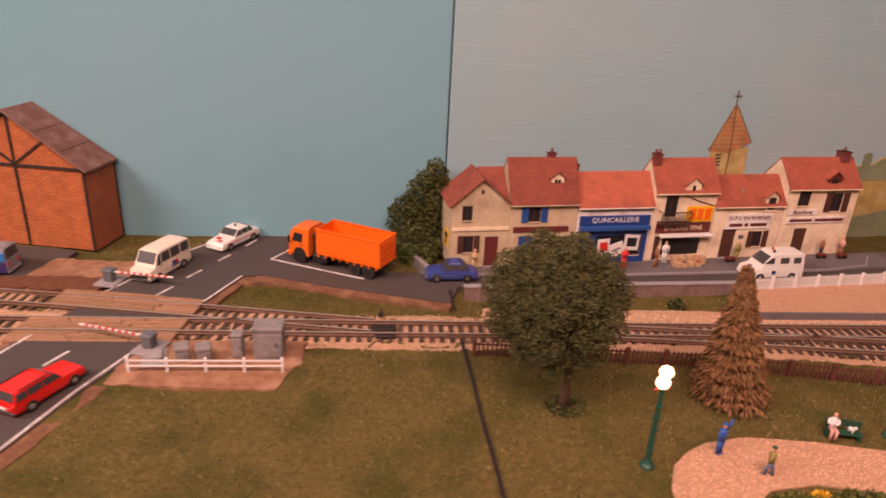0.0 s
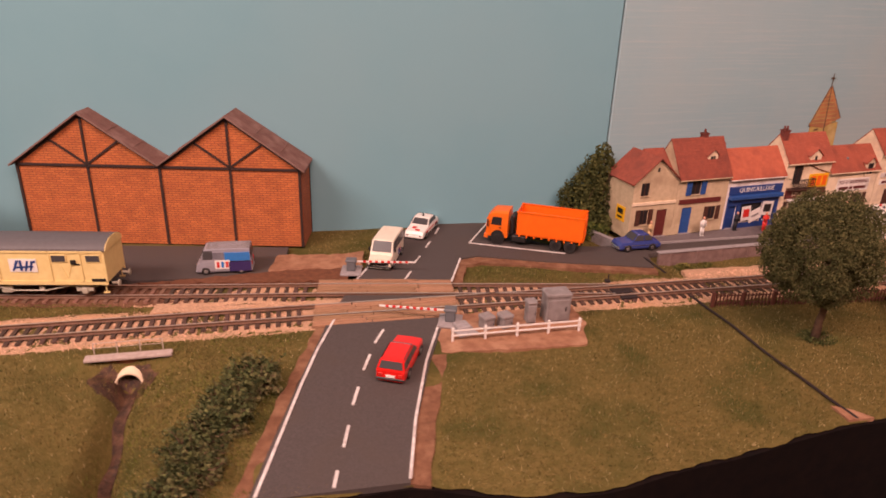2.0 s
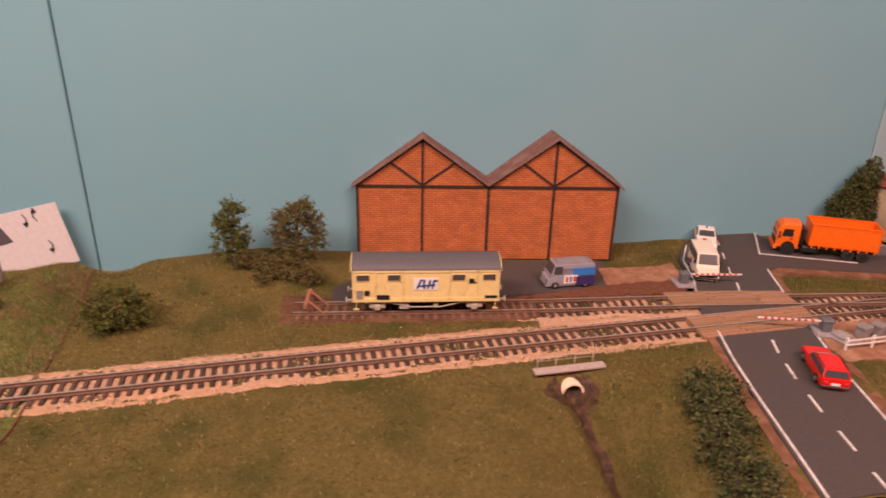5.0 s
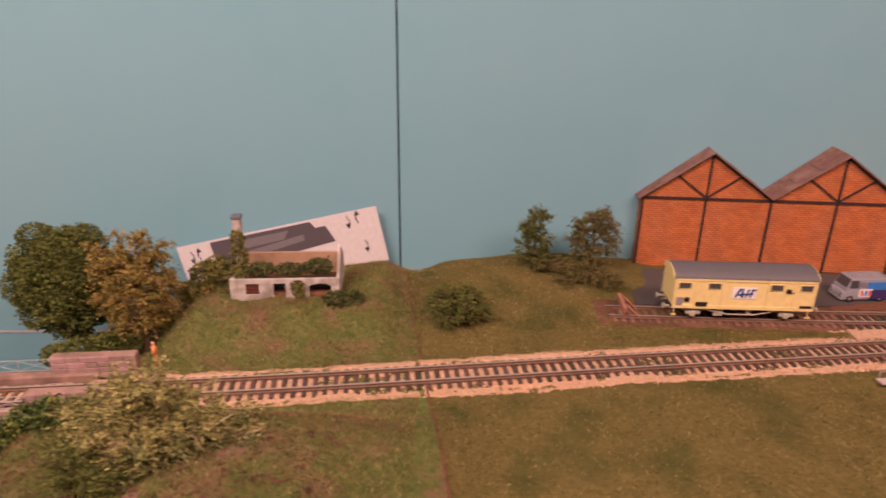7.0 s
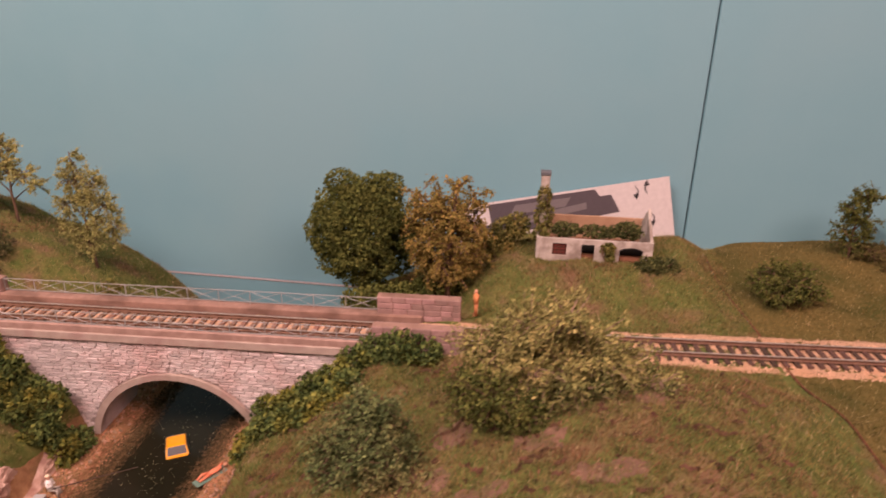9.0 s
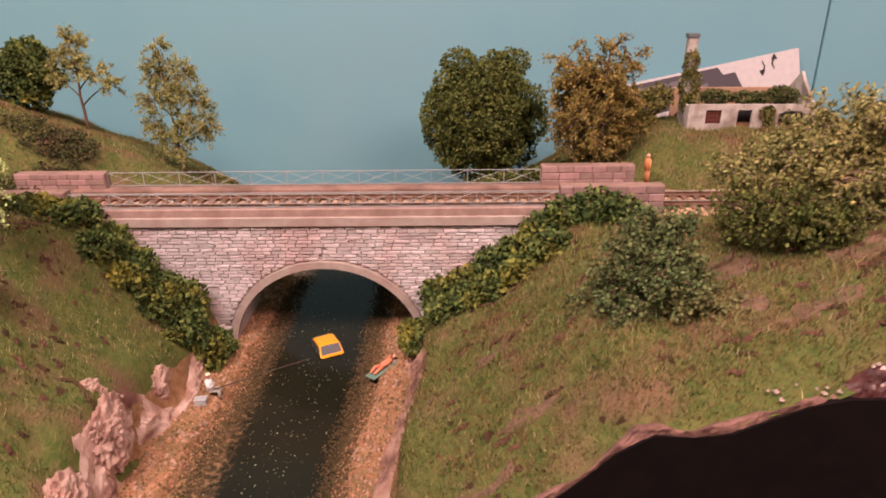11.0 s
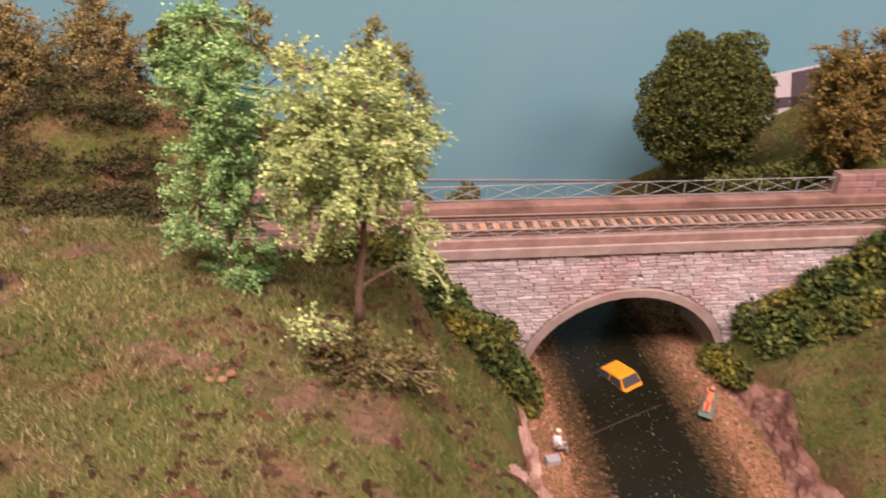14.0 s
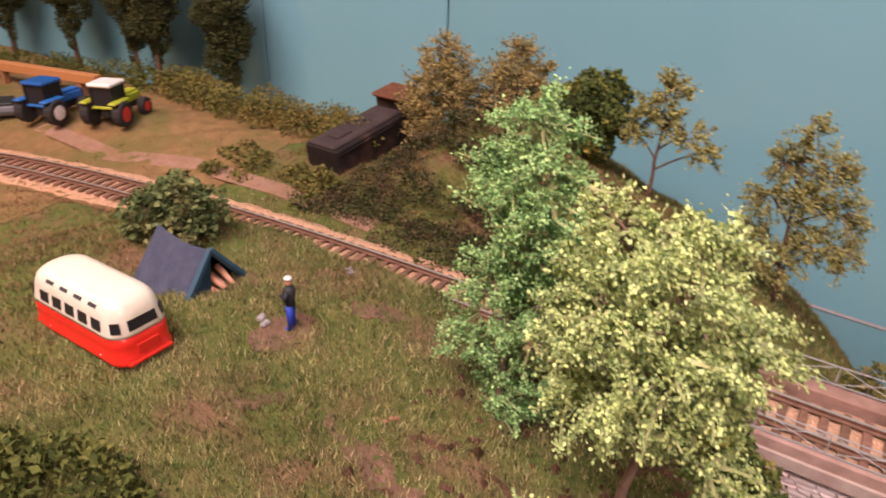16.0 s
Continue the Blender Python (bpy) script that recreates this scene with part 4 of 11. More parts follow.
# point motor cover, check rail and switch lever by the turnout
box_cover = thing("point_motor", (-0.040, 0.4665, -0.0024), 5, "black point motor plate between the rails", "point motor")
part("plate", boxed(-0.009, 0.009, -0.0040, 0.0040, 0, 0.0012, 0.0004), M["joint"], box_cover)
part("cover", boxed(-0.006, 0.008, -0.014, -0.008, -0.001, 0.0016, 0.0005), M["joint"], box_cover)
lever = thing("point_lever", (-0.045, 0.486, -0.003), 0, "small black point lever beside the track", "point lever")
part("base", boxed(-0.002, 0.002, -0.002, 0.002, 0, 0.002, 0.0003), M["joint"], lever)
bm = bmesh.new()
tube(bm, [(0, 0, 0.0015), (0.0008, 0, 0.007)], [0.0006, 0.0005])
part("arm", bm, M["joint"], lever)


# crossing boards: planks side by side between and beside the rails
def crossing():
    deck = thing("level_crossing_deck", (-0.231, 0.455, 0), 6.0, "worn brown plank deck of the level crossing", "crossing deck")
    inv = pose(-0.231, 0.455, 0, 0, 0, 6.0).inverted()
    rnd = random.Random(2)
    rows = []
    for off in (-0.0225, -0.0190, -0.0155, -0.0120):
        rows.append((MAIN, off, 0.0034))
    for off in (-0.0058, -0.0019, 0.0019, 0.0058):
        rows.append((MAIN, off, 0.0036))
    for off in (-0.0058, -0.0019, 0.0019, 0.0058):
        rows.append((SIDING, off, 0.0036))
    rows += [(SIDING, 0.0118, 0.0030), (SIDING, 0.0150, 0.0030)]
    for nodes, off, w in rows:
        cuts = [-0.286, -0.252 + rnd.uniform(-0.01, 0.01), -0.214 + rnd.uniform(-0.01, 0.01), -0.178]
        for a, b in zip(cuts, cuts[1:]):
            xm = (a + b) / 2
            ym = float(spline(nodes, xm)) + off
            if nodes is SIDING and off < -0.001 and ym < float(main_y(xm)) + 0.0105:
                continue
            if nodes is MAIN and off > 0.004 and ym > float(spline(SIDING, xm)) - 0.0105 and xm > -0.20:
                continue
            d = float(spline(nodes, xm + 0.01) - spline(nodes, xm - 0.01)) / 0.02
            bm = boxed(-(b - a) / 2 + 0.0002, (b - a) / 2 - 0.0002, -w / 2 + 0.00015, w / 2 - 0.00015, -0.0030, rnd.uniform(-0.0002, 0.0004), 0.0003)
            ob = part("plank", bm, M["plank"], deck)
            ob.matrix_basis = inv @ pose(xm, ym, 0, 0, 0, math.degrees(math.atan(d)))


crossing()

# fill between the two tracks beside the crossing
patch("ballast_fill", [(-0.405, 0.447), (-0.405, 0.462), (-0.290, 0.462), (-0.290, 0.457)], M["ballast"], "sandy ballast between the two tracks", "ballast", level=-0.0040, ragged=0.002)


# ---- the stone bridge ----
def bridge():
    ang = math.degrees(math.atan(0.100))
    face_y = 0.3385 + 0.10 * (-1.1535 + 1.01)
    root = thing("stone_bridge", (-1.1535, face_y, 0), ang, "grey and pinkish stone arch bridge carrying the track over the river", "bridge")
    R, cz, depth = 0.0585, -0.0935, 0.049
    Lx, Rx = -0.168, 0.168
    top = -0.0104

    def arch(r, n=28):
        return [(r * math.cos(a), cz + r * 0.955 * math.sin(a)) for a in [math.pi * k / n for k in range(n + 1)]]

    # core with the vault open from face to face
    bm = bmesh.new()
    pts = arch(R)
    bot = cz - 0.004
    for y in (0.0012, depth):
        low = [bm.verts.new((x, y, z)) for x, z in pts]
        up = [bm.verts.new((x, y, top)) for x, z in pts]
        for k in range(len(pts) - 1):
            bm.faces.new((low[k], low[k + 1], up[k + 1], up[k]))
        for xa, xb in ((R, Rx), (Lx, -R)):
            bm.faces.new([bm.verts.new(c) for c in ((xa, y, bot), (xb, y, bot), (xb, y, top), (xa, y, top))])
    inner = [[bm.verts.new((x, y, z)) for x, z in [(R, bot)] + pts + [(-R, bot)]] for y in (0.0012, depth)]
    for k in range(len(inner[0]) - 1):
        bm.faces.new((inner[0][k], inner[0][k + 1], inner[1][k + 1], inner[1][k]))
    for za in (top,):
        bm.faces.new([bm.verts.new(c) for c in ((Lx, 0.0012, za), (Rx, 0.0012, za), (Rx, depth, za), (Lx, depth, za))])
    for xa in (Lx, Rx):
        bm.faces.new([bm.verts.new(c) for c in ((xa, 0.0012, bot), (xa, depth, bot), (xa, depth, top), (xa, 0.0012, top))])
    part("core", bm, M["mortar"], root, "pale mortar core and vault")
    # arch ring
    bm = bmesh.new()
    a, b = arch(R), arch(R + 0.0047)
    va = [[bm.verts.new((x, y, z)) for x, z in a] for y in (-0.0018, 0.004)]
    vb = [[bm.verts.new((x, y, z)) for x, z in b] for y in (-0.0018, 0.004)]
    for k in range(len(a) - 1):
        bm.faces.new((va[0][k], vb[0][k], vb[0][k + 1], va[0][k + 1]))
        bm.faces.new((va[0][k], va[0][k + 1], va[1][k + 1], va[1][k]))
        bm.faces.new((vb[0][k], vb[1][k], vb[1][k + 1], vb[0][k + 1]))
    bmesh.ops.recalc_face_normals(bm, faces=list(bm.faces))
    part("arch_ring", bm, M["concrete"], root, "smooth plastered arch ring")
    # coping and ballast shelf
    part("coping", boxed(Lx, Rx, -0.0017, 0.004, -0.0107, -0.0044, 0.0006), M["concrete"], root, "weathered coping band")
    part("shelf", boxed(Lx, Rx, -0.0010, 0.0030, -0.0056, 0.0006, 0.0005), M["shelf"], root, "reddish ledge along the ballast")
    part("shelf", boxed(Lx, Rx, depth - 0.008, depth + 0.002, -0.0125, -0.0010, 0.0006), M["ledge"], root, "reddish ledge along the ballast")
    # side parapets of blocks
    for x0, x1, y0, y1, zlo, zhi in ((0.1405, 0.2000, -0.003, 0.005, -0.0054, 0.0134), (-0.200, -0.146, -0.003, 0.005, -0.0054, 0.0120), (0.1355, 0.1950, depth - 0.005, depth + 0.003, -0.0060, 0.0118), (-0.205, -0.146, depth - 0.005, depth + 0.003, -0.0060, 0.0095)):
        wall = part("parapet", boxed(x0, x1, y0 + 0.0006, y1 - 0.0006, zlo, zhi, 0.0003), M["ledge"], root, "low parapet of reddish blocks")
        rows = 4
        h = (zhi - zlo) / rows
        rnd = random.Random(int(x0 * 1e4))
        for r in range(rows):
            x = x0
            while x < x1 - 0.001:
                w = min(x1 - x, rnd.uniform(0.007, 0.013))
                if x1 - x - w < 0.004:
                    w = x1 - x
                bm = boxed(x + 0.00015, x + w - 0.00015, y0 - rnd.uniform(0, 0.0003), y1 + rnd.uniform(0, 0.0003), zlo + r * h + 0.0001, zlo + (r + 1) * h - 0.0001, 0.0004)
                part("block", bm, M["parapet"], wall)
                x += w
    # lattice railings
    bars = M["railing"]
    for y, x0, x1, zb in ((0.0010, -0.146, 0.1405, 0.0006), (depth - 0.001, -0.146, 0.1355, -0.0004)):
        rail_root = part("railing", boxed(x0, x1, y - 0.0002, y + 0.0002, zb + 0.0090, zb + 0.0095, 0.0001), bars, root, "thin grey metal lattice railing")
        part("lower_bar", boxed(x0, x1, y - 0.0002, y + 0.0002, zb + 0.0003, zb + 0.0008), bars, rail_root)
        count = 12
        for k in range(count + 1):
            x = x0 + (x1 - x0) * k / count
            part("post", boxed(x - 0.00025, x + 0.00025, y - 0.00025, y + 0.00025, zb - 0.0010, zb + 0.0092), bars, rail_root)
            if k < count:
                xn = x0 + (x1 - x0) * (k + 1) / count
                for z1, z2 in ((zb + 0.0006, zb + 0.0092), (zb + 0.0092, zb + 0.0006)):
                    bm = bmesh.new()
                    tube(bm, [(x, y, z1), (xn, y, z2)], [0.00016, 0.00016], 4)
                    part("brace", bm, bars, rail_root)
    # facing stones in courses
    rnd = random.Random(11)
    near, rest = [], bmesh.new()
    z = -0.0108
    row = 0
    while z > cz + 0.002:
        h = rnd.uniform(0.0019, 0.0027)
        x = Lx + (row % 2) * 0.004
        while x < Rx:
            w = rnd.uniform(0.0044, 0.0098)
            xm, zm = x + w / 2, z - h / 2
            rr = math.hypot(xm, (zm - cz) / 0.955)
            slope = -0.015 - 0.080 * smoothstep(0.145, 0.062, abs(xm))
            if rr > R + 0.0049 and zm > slope - 0.012:
                xa, xb = x + 0.0001, x + w - 0.0001
                za, zb = z - h + 0.0001, z - 0.0001
                ra = R + 0.0047
                if rr < R + 0.013 and zm > cz:
                    lim = math.sqrt(max(0, ra**2 - ((za - cz) / 0.955) ** 2))
                    if xm > 0:
                        xa = max(xa, lim)
                    else:
                        xb = min(xb, -lim)
                if xb - xa > 0.0015:
                    near.append((xa, xb, za, zb, rnd.uniform(0.0, 0.0006)))
            x += w
        z -= h
        row += 1
    near.sort(key=lambda s: abs((s[0] + s[1]) / 2) + 0.4 * abs((s[2] + s[3]) / 2 + 0.03))
    facing = part("facing", boxed(Lx, Rx, 0.0008, 0.0014, -0.0110, -0.0108), M["mortar"], root, "rough coursed stone facing")
    for k, (xa, xb, za, zb, out) in enumerate(near):
        bm = bmesh.new() if k < 300 else rest
        j = [rnd.uniform(-0.0002, 0.0002) for _ in range(8)]
        inn = 0.0003
        pf = [(xa + inn, za + inn + j[0]), (xb - inn, za + inn + j[1]), (xb - inn + j[2], zb - inn + j[3]), (xa + inn + j[4], zb - inn)]
        pb = [(xa, za), (xb, za), (xb, zb), (xa, zb)]
        f4 = [bm.verts.new((x, -out, zz)) for x, zz in pf]
        b4 = [bm.verts.new((x, 0.0008, zz)) for x, zz in pb]
        bm.faces.new(f4)
        for q in range(4):
            bm.faces.new((b4[q], b4[(q + 1) % 4], f4[(q + 1) % 4], f4[q]))
        if k < 300:
            part("stone", bm, M["stone"], facing)
    tagged(part("masonry", rest, M["stone_rest"], facing), kind="stuff")
    # vault lining rises into the bank
    return root


bridge()


# ---- sheds ----
def sheds():
    a, b = (-0.5492, 0.5915), (-0.3045, 0.5720)
    W = math.dist(a, b) / 2
    root = thing("brick_shed", (a[0], a[1], -0.003), math.degrees(math.atan2(b[1] - a[1], b[0] - a[0])), "low-relief twin-gabled shed of orange brick with black timber bracing", "shed")
    H, P = 0.0735, 0.1175
    D = 0.0415

    def skewed(bm):
        # the backdrop stands askew, so the low-relief building tapers towards one end
        for v in bm.verts:
            if v.co.y > 0.004:
                v.co.y = 0.0095 + (D - 0.0095) * min(1.0, max(0.0, v.co.x / (2 * W)))
        return bm

    for g in range(2):
        x0 = g * W
        bm = bmesh.new()
        prism(bm, [(x0, 0), (x0 + W, 0), (x0 + W, H), (x0 + W / 2, P), (x0, H)], "y", 0.0, D)
        part("gable", skewed(bm), M["brick_shed"], root, "orange brick gable")
        # roof slabs
        for sgn in (-1, 1):
            xe = x0 - 0.004 if sgn < 0 and g == 0 else x0 + W + 0.004 if sgn > 0 and g == 1 else x0 + W if sgn > 0 else x0
            xm = x0 + W / 2
            k = (P - H) / (W / 2)
            ze = P - abs(xe - xm) * k
            bm = bmesh.new()
            prism(bm, [(xm, P + 0.0004), (xe, ze + 0.0004), (xe, ze + 0.0022), (xm, P + 0.0022)], "y", -0.0045, D + 0.0)
            slab = part("roof", skewed(bm), M["shed_roof"], root, "brown card roof slab")
            bm = bmesh.new()
            prism(bm, [(xm, P + 0.0006), (xe, ze + 0.0006), (xe, ze + 0.0020), (xm, P + 0.0020)], "y", -0.0049, -0.0044)
            part("edge", bm, M["roof_edge"], slab, "pale worn card edge")
            for q in (0.36, 0.68):
                xq, zq = xm + (xe - xm) * q, P + (ze - P) * q
                bm = bmesh.new()
                prism(bm, [(xq - 0.0003, zq + 0.0022), (xq + 0.0003, zq + 0.0022), (xq + 0.0003, zq + 0.0026), (xq - 0.0003, zq + 0.0026)], "y", -0.0042, D)
                part("batten", skewed(bm), M["shed_roof"], slab)
        # timbers
        def bar(p, q, w, nm="beam"):
            p, q = Vector((p[0], 0, p[1])), Vector((q[0], 0, q[1]))
            d = (q - p).normalized()
            n = Vector((-d.z, 0, d.x)) * w / 2
            bm = bmesh.new()
            fr = [bm.verts.new(v + Vector((0, -0.0012, 0))) for v in (p - n, q - n, q + n, p + n)]
            bk = [bm.verts.new(v + Vector((0, 0.0002, 0))) for v in (p - n, q - n, q + n, p + n)]
            bm.faces.new(fr)
            for i in range(4):
                bm.faces.new((fr[i], bk[i], bk[(i + 1) % 4], fr[(i + 1) % 4]))
            bmesh.ops.recalc_face_normals(bm, faces=list(bm.faces))
            part(nm, bm, M["beam"], root)
        t = 0.0022
        bar((x0, H - t / 2), (x0 + W, H - t / 2), t)
        bar((x0 + W / 2, 0), (x0 + W / 2, P - 0.001), t * 0.9)
        bar((x0 + (t / 2 if g == 0 else 0.0002), 0), (x0 + (t / 2 if g == 0 else 0.0002), H), t)
        bar((x0 + W - t / 2, 0), (x0 + W - t / 2, H), t) if g else None
        bar((x0, H - 0.001), (x0 + W / 2, P - 0.001), t)
        bar((x0 + W, H - 0.001), (x0 + W / 2, P - 0.001), t)
        for sgn in (-1, 1):
            bar((x0 + W / 2, H), (x0 + W / 2 + sgn * W * 0.245, H + (P - H) * 0.50), t * 0.8)
    bm = boxed(2 * W + 0.0002, 2 * W + 0.0006, 0.0, D, 0, H - 0.0005)
    part("side_wall", bm, M["brick_side"], root, "darker brick end wall")
    bm = boxed(2 * W + 0.0001, 2 * W + 0.0012, D - 0.0016, D, 0, H - 0.001)
    part("beam", bm, M["beam"], root)


sheds()

# ---- materials for buildings and vehicles ----
M["cream"] = material("cream_render", (0.60, 0.47, 0.31), (0.50, 0.385, 0.25), 160, 0.9, bump=0.25, c3=(0.42, 0.31, 0.20), scale3=45)
M["cream_pale"] = material("pale_render", (0.86, 0.70, 0.50), (0.77, 0.61, 0.43), 160, 0.9, bump=0.25, c3=(0.64, 0.49, 0.34), scale3=45)
M["white_wall"] = material("white_render", (0.86, 0.80, 0.75), (0.77, 0.70, 0.65), 160, 0.9, bump=0.2, c3=(0.56, 0.49, 0.44), scale3=50)
M["tile_dark"] = material("roof_tile_dark", (0.30, 0.078, 0.048), (0.23, 0.060, 0.040), 240, 0.8, bump=0.4, c3=(0.20, 0.055, 0.038), scale3=50)
M["tile"] = material("roof_tile", (0.50, 0.135, 0.075), (0.42, 0.110, 0.062), 240, 0.8, bump=0.4, c3=(0.35, 0.095, 0.058), scale3=50)
M["tile_mid"] = material("roof_tile_mid", (0.41, 0.108, 0.064), (0.34, 0.090, 0.055), 240, 0.8, bump=0.4, c3=(0.28, 0.078, 0.050), scale3=50)
M["stack"] = material("chimney_brick", (0.20, 0.055, 0.040), (0.14, 0.040, 0.032), 300, 0.85, bump=0.4)
M["maroon"] = plain("maroon_paint", (0.13, 0.022, 0.018), 0.6)
M["brown_door"] = plain("brown_door", (0.085, 0.032, 0.020), 0.6)
M["blue_paint"] = plain("blue_paint", (0.020, 0.085, 0.30), 0.5)
M["blue_deep"] = plain("shop_blue", (0.015, 0.050, 0.21), 0.5)
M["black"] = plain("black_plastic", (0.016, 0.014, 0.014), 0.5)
M["tyre"] = plain("tyre_rubber", (0.022, 0.019, 0.018), 0.8)
M["rim"] = plain("rim_metal", (0.42, 0.40, 0.38), 0.35, 0.6)
M["chrome"] = plain("chrome", (0.65, 0.62, 0.60), 0.2, 0.9)
M["red_car"] = plain("red_car_paint", (0.72, 0.018, 0.012), 0.25)
M["white_car"] = plain("white_car_paint", (0.80, 0.76, 0.70), 0.3)
M["cream_car"] = plain("cream_car_paint", (0.80, 0.70, 0.56), 0.35)
M["orange"] = plain("orange_paint", (0.92, 0.155, 0.010), 0.4)
M["orange_deep"] = plain("orange_cab", (0.84, 0.16, 0.012), 0.35)
M["blue_car"] = plain("blue_car_paint", (0.045, 0.065, 0.25), 0.25)
M["grey_blue"] = plain("grey_blue_paint", (0.34, 0.33, 0.37), 0.3, 0.2)
M["van_blue"] = plain("van_blue_paint", (0.03, 0.19, 0.52), 0.35)
M["van_purple"] = plain("van_purple_paint", (0.045, 0.030, 0.12), 0.35)
M["yellow_car"] = plain("yellow_car_paint", (0.85, 0.36, 0.010), 0.35)
M["bus_red"] = plain("bus_red_paint", (0.80, 0.030, 0.016), 0.25)
M["bus_cream"] = plain("bus_cream_paint", (0.82, 0.73, 0.58), 0.3)
M["yellow"] = plain("yellow_paint", (0.86, 0.46, 0.015), 0.5)
M["red"] = plain("red_paint", (0.62, 0.03, 0.02), 0.5)
M["white"] = plain("white_paint", (0.78, 0.74, 0.70), 0.5)
M["grey"] = material("cabinet_grey", (0.27, 0.24, 0.235), (0.22, 0.195, 0.19), 200, 0.7, bump=0.15, c3=(0.19, 0.165, 0.16), scale3=90)
M["grey_dark"] = plain("dark_grey_paint", (0.12, 0.125, 0.135), 0.6)
M["wagon"] = material("wagon_cream", (0.76, 0.60, 0.27), (0.70, 0.54, 0.235), 200, 0.5, bump=0.08)
M["wagon_roof"] = plain("wagon_roof_grey", (0.105, 0.095, 0.100), 0.6)
M["underframe"] = plain("underframe_beige", (0.46, 0.42, 0.33), 0.6)
M["green_paint"] = plain("green_paint", (0.015, 0.075, 0.045), 0.5)
M["fence_brown"] = plain("fence_brown", (0.13, 0.040, 0.026), 0.7)
M["skin"] = plain("figure_flesh", (0.72, 0.36, 0.23), 0.6)
M["cloth_blue"] = plain("figure_blue", (0.03, 0.10, 0.36), 0.7)
M["tent"] = material("tent_canvas", (0.045, 0.055, 0.095), (0.065, 0.075, 0.115), 300, 0.75, bump=0.2)
M["tent_edge"] = plain("tent_edge_blue", (0.025, 0.075, 0.12), 0.7)


def glass_material(name, tint, alpha_like=0.0):
    m = bpy.data.materials.new(name)
    m.use_nodes = True
    b = m.node_tree.nodes["Principled BSDF"]
    b.inputs["Base Color"].default_value = rgba(tint)
    b.inputs["Roughness"].default_value = 0.30
    b.inputs["IOR"].default_value = 1.5
    b.inputs["Specular IOR Level"].default_value = 0.35
    return m


M["glass"] = glass_material("dark_window_plastic", (0.022, 0.020, 0.022))
M["glass_grey"] = glass_material("grey_window_plastic", (0.060, 0.057, 0.060))


def words(text, size, mat, parent, at, turn=(90, 0, 0), label="", name="lettering"):
    cu = bpy.data.curves.new("text", "FONT")
    cu.body, cu.size, cu.align_x, cu.align_y, cu.extrude = text, size, "CENTER", "CENTER", 0.0001
    cu.resolution_u = 2
    tmp = new("text", cu)
    bpy.context.view_layer.update()
    me = bpy.data.meshes.new_from_object(tmp.evaluated_get(bpy.context.evaluated_depsgraph_get()))
    bpy.data.objects.remove(tmp)
    bpy.data.curves.remove(cu)
    me.materials.clear()
    me.materials.append(mat)
    ob = new(name, me)
    ob.parent = parent
    ob.matrix_basis = pose(*at, *turn)
    return tagged(ob, label)


# ---- village ----
VX, VY, VT = 0.052, 0.5835, 13.6
ZS = 0.0012


def wall_with_openings(w, h, t, holes):
    """A wall in the xz plane, front at y=0, with rectangular openings right through."""
    xs = sorted({0.0, w, *[v for o in holes for v in (o[0], o[1])]})
    zs = sorted({0.0, h, *[v for o in holes for v in (o[2], o[3])]})
    solid = lambda i, j: not any(o[0] - 1e-7 <= xs[i] and xs[i + 1] <= o[1] + 1e-7 and o[2] - 1e-7 <= zs[j] and zs[j + 1] <= o[3] + 1e-7 for o in holes)
    bm = bmesh.new()
    vert = {}
    def V(x, y, z):
        k = (round(x, 6), round(y, 6), round(z, 6))
        if k not in vert:
            vert[k] = bm.verts.new(k)
        return vert[k]
    nx, nz = len(xs) - 1, len(zs) - 1
    for i in range(nx):
        for j in range(nz):
            if not solid(i, j):
                continue
            a, b, c, d = xs[i], xs[i + 1], zs[j], zs[j + 1]
            bm.faces.new((V(a, 0, c), V(b, 0, c), V(b, 0, d), V(a, 0, d)))
            bm.faces.new((V(a, t, d), V(b, t, d), V(b, t, c), V(a, t, c)))
            for di, dj, q in ((-1, 0, ((a, 0, d), (a, t, d), (a, t, c), (a, 0, c))), (1, 0, ((b, 0, c), (b, t, c), (b, t, d), (b, 0, d))), (0, -1, ((a, 0, c), (a, t, c), (b, t, c), (b, 0, c))), (0, 1, ((b, 0, d), (b, t, d), (a, t, d), (a, 0, d)))):
                ii, jj = i + di, j + dj
                if not (0 <= ii < nx and 0 <= jj < nz and solid(ii, jj)):
                    bm.faces.new([V(*p) for p in q])
    bmesh.ops.recalc_face_normals(bm, faces=list(bm.faces))
    return bm


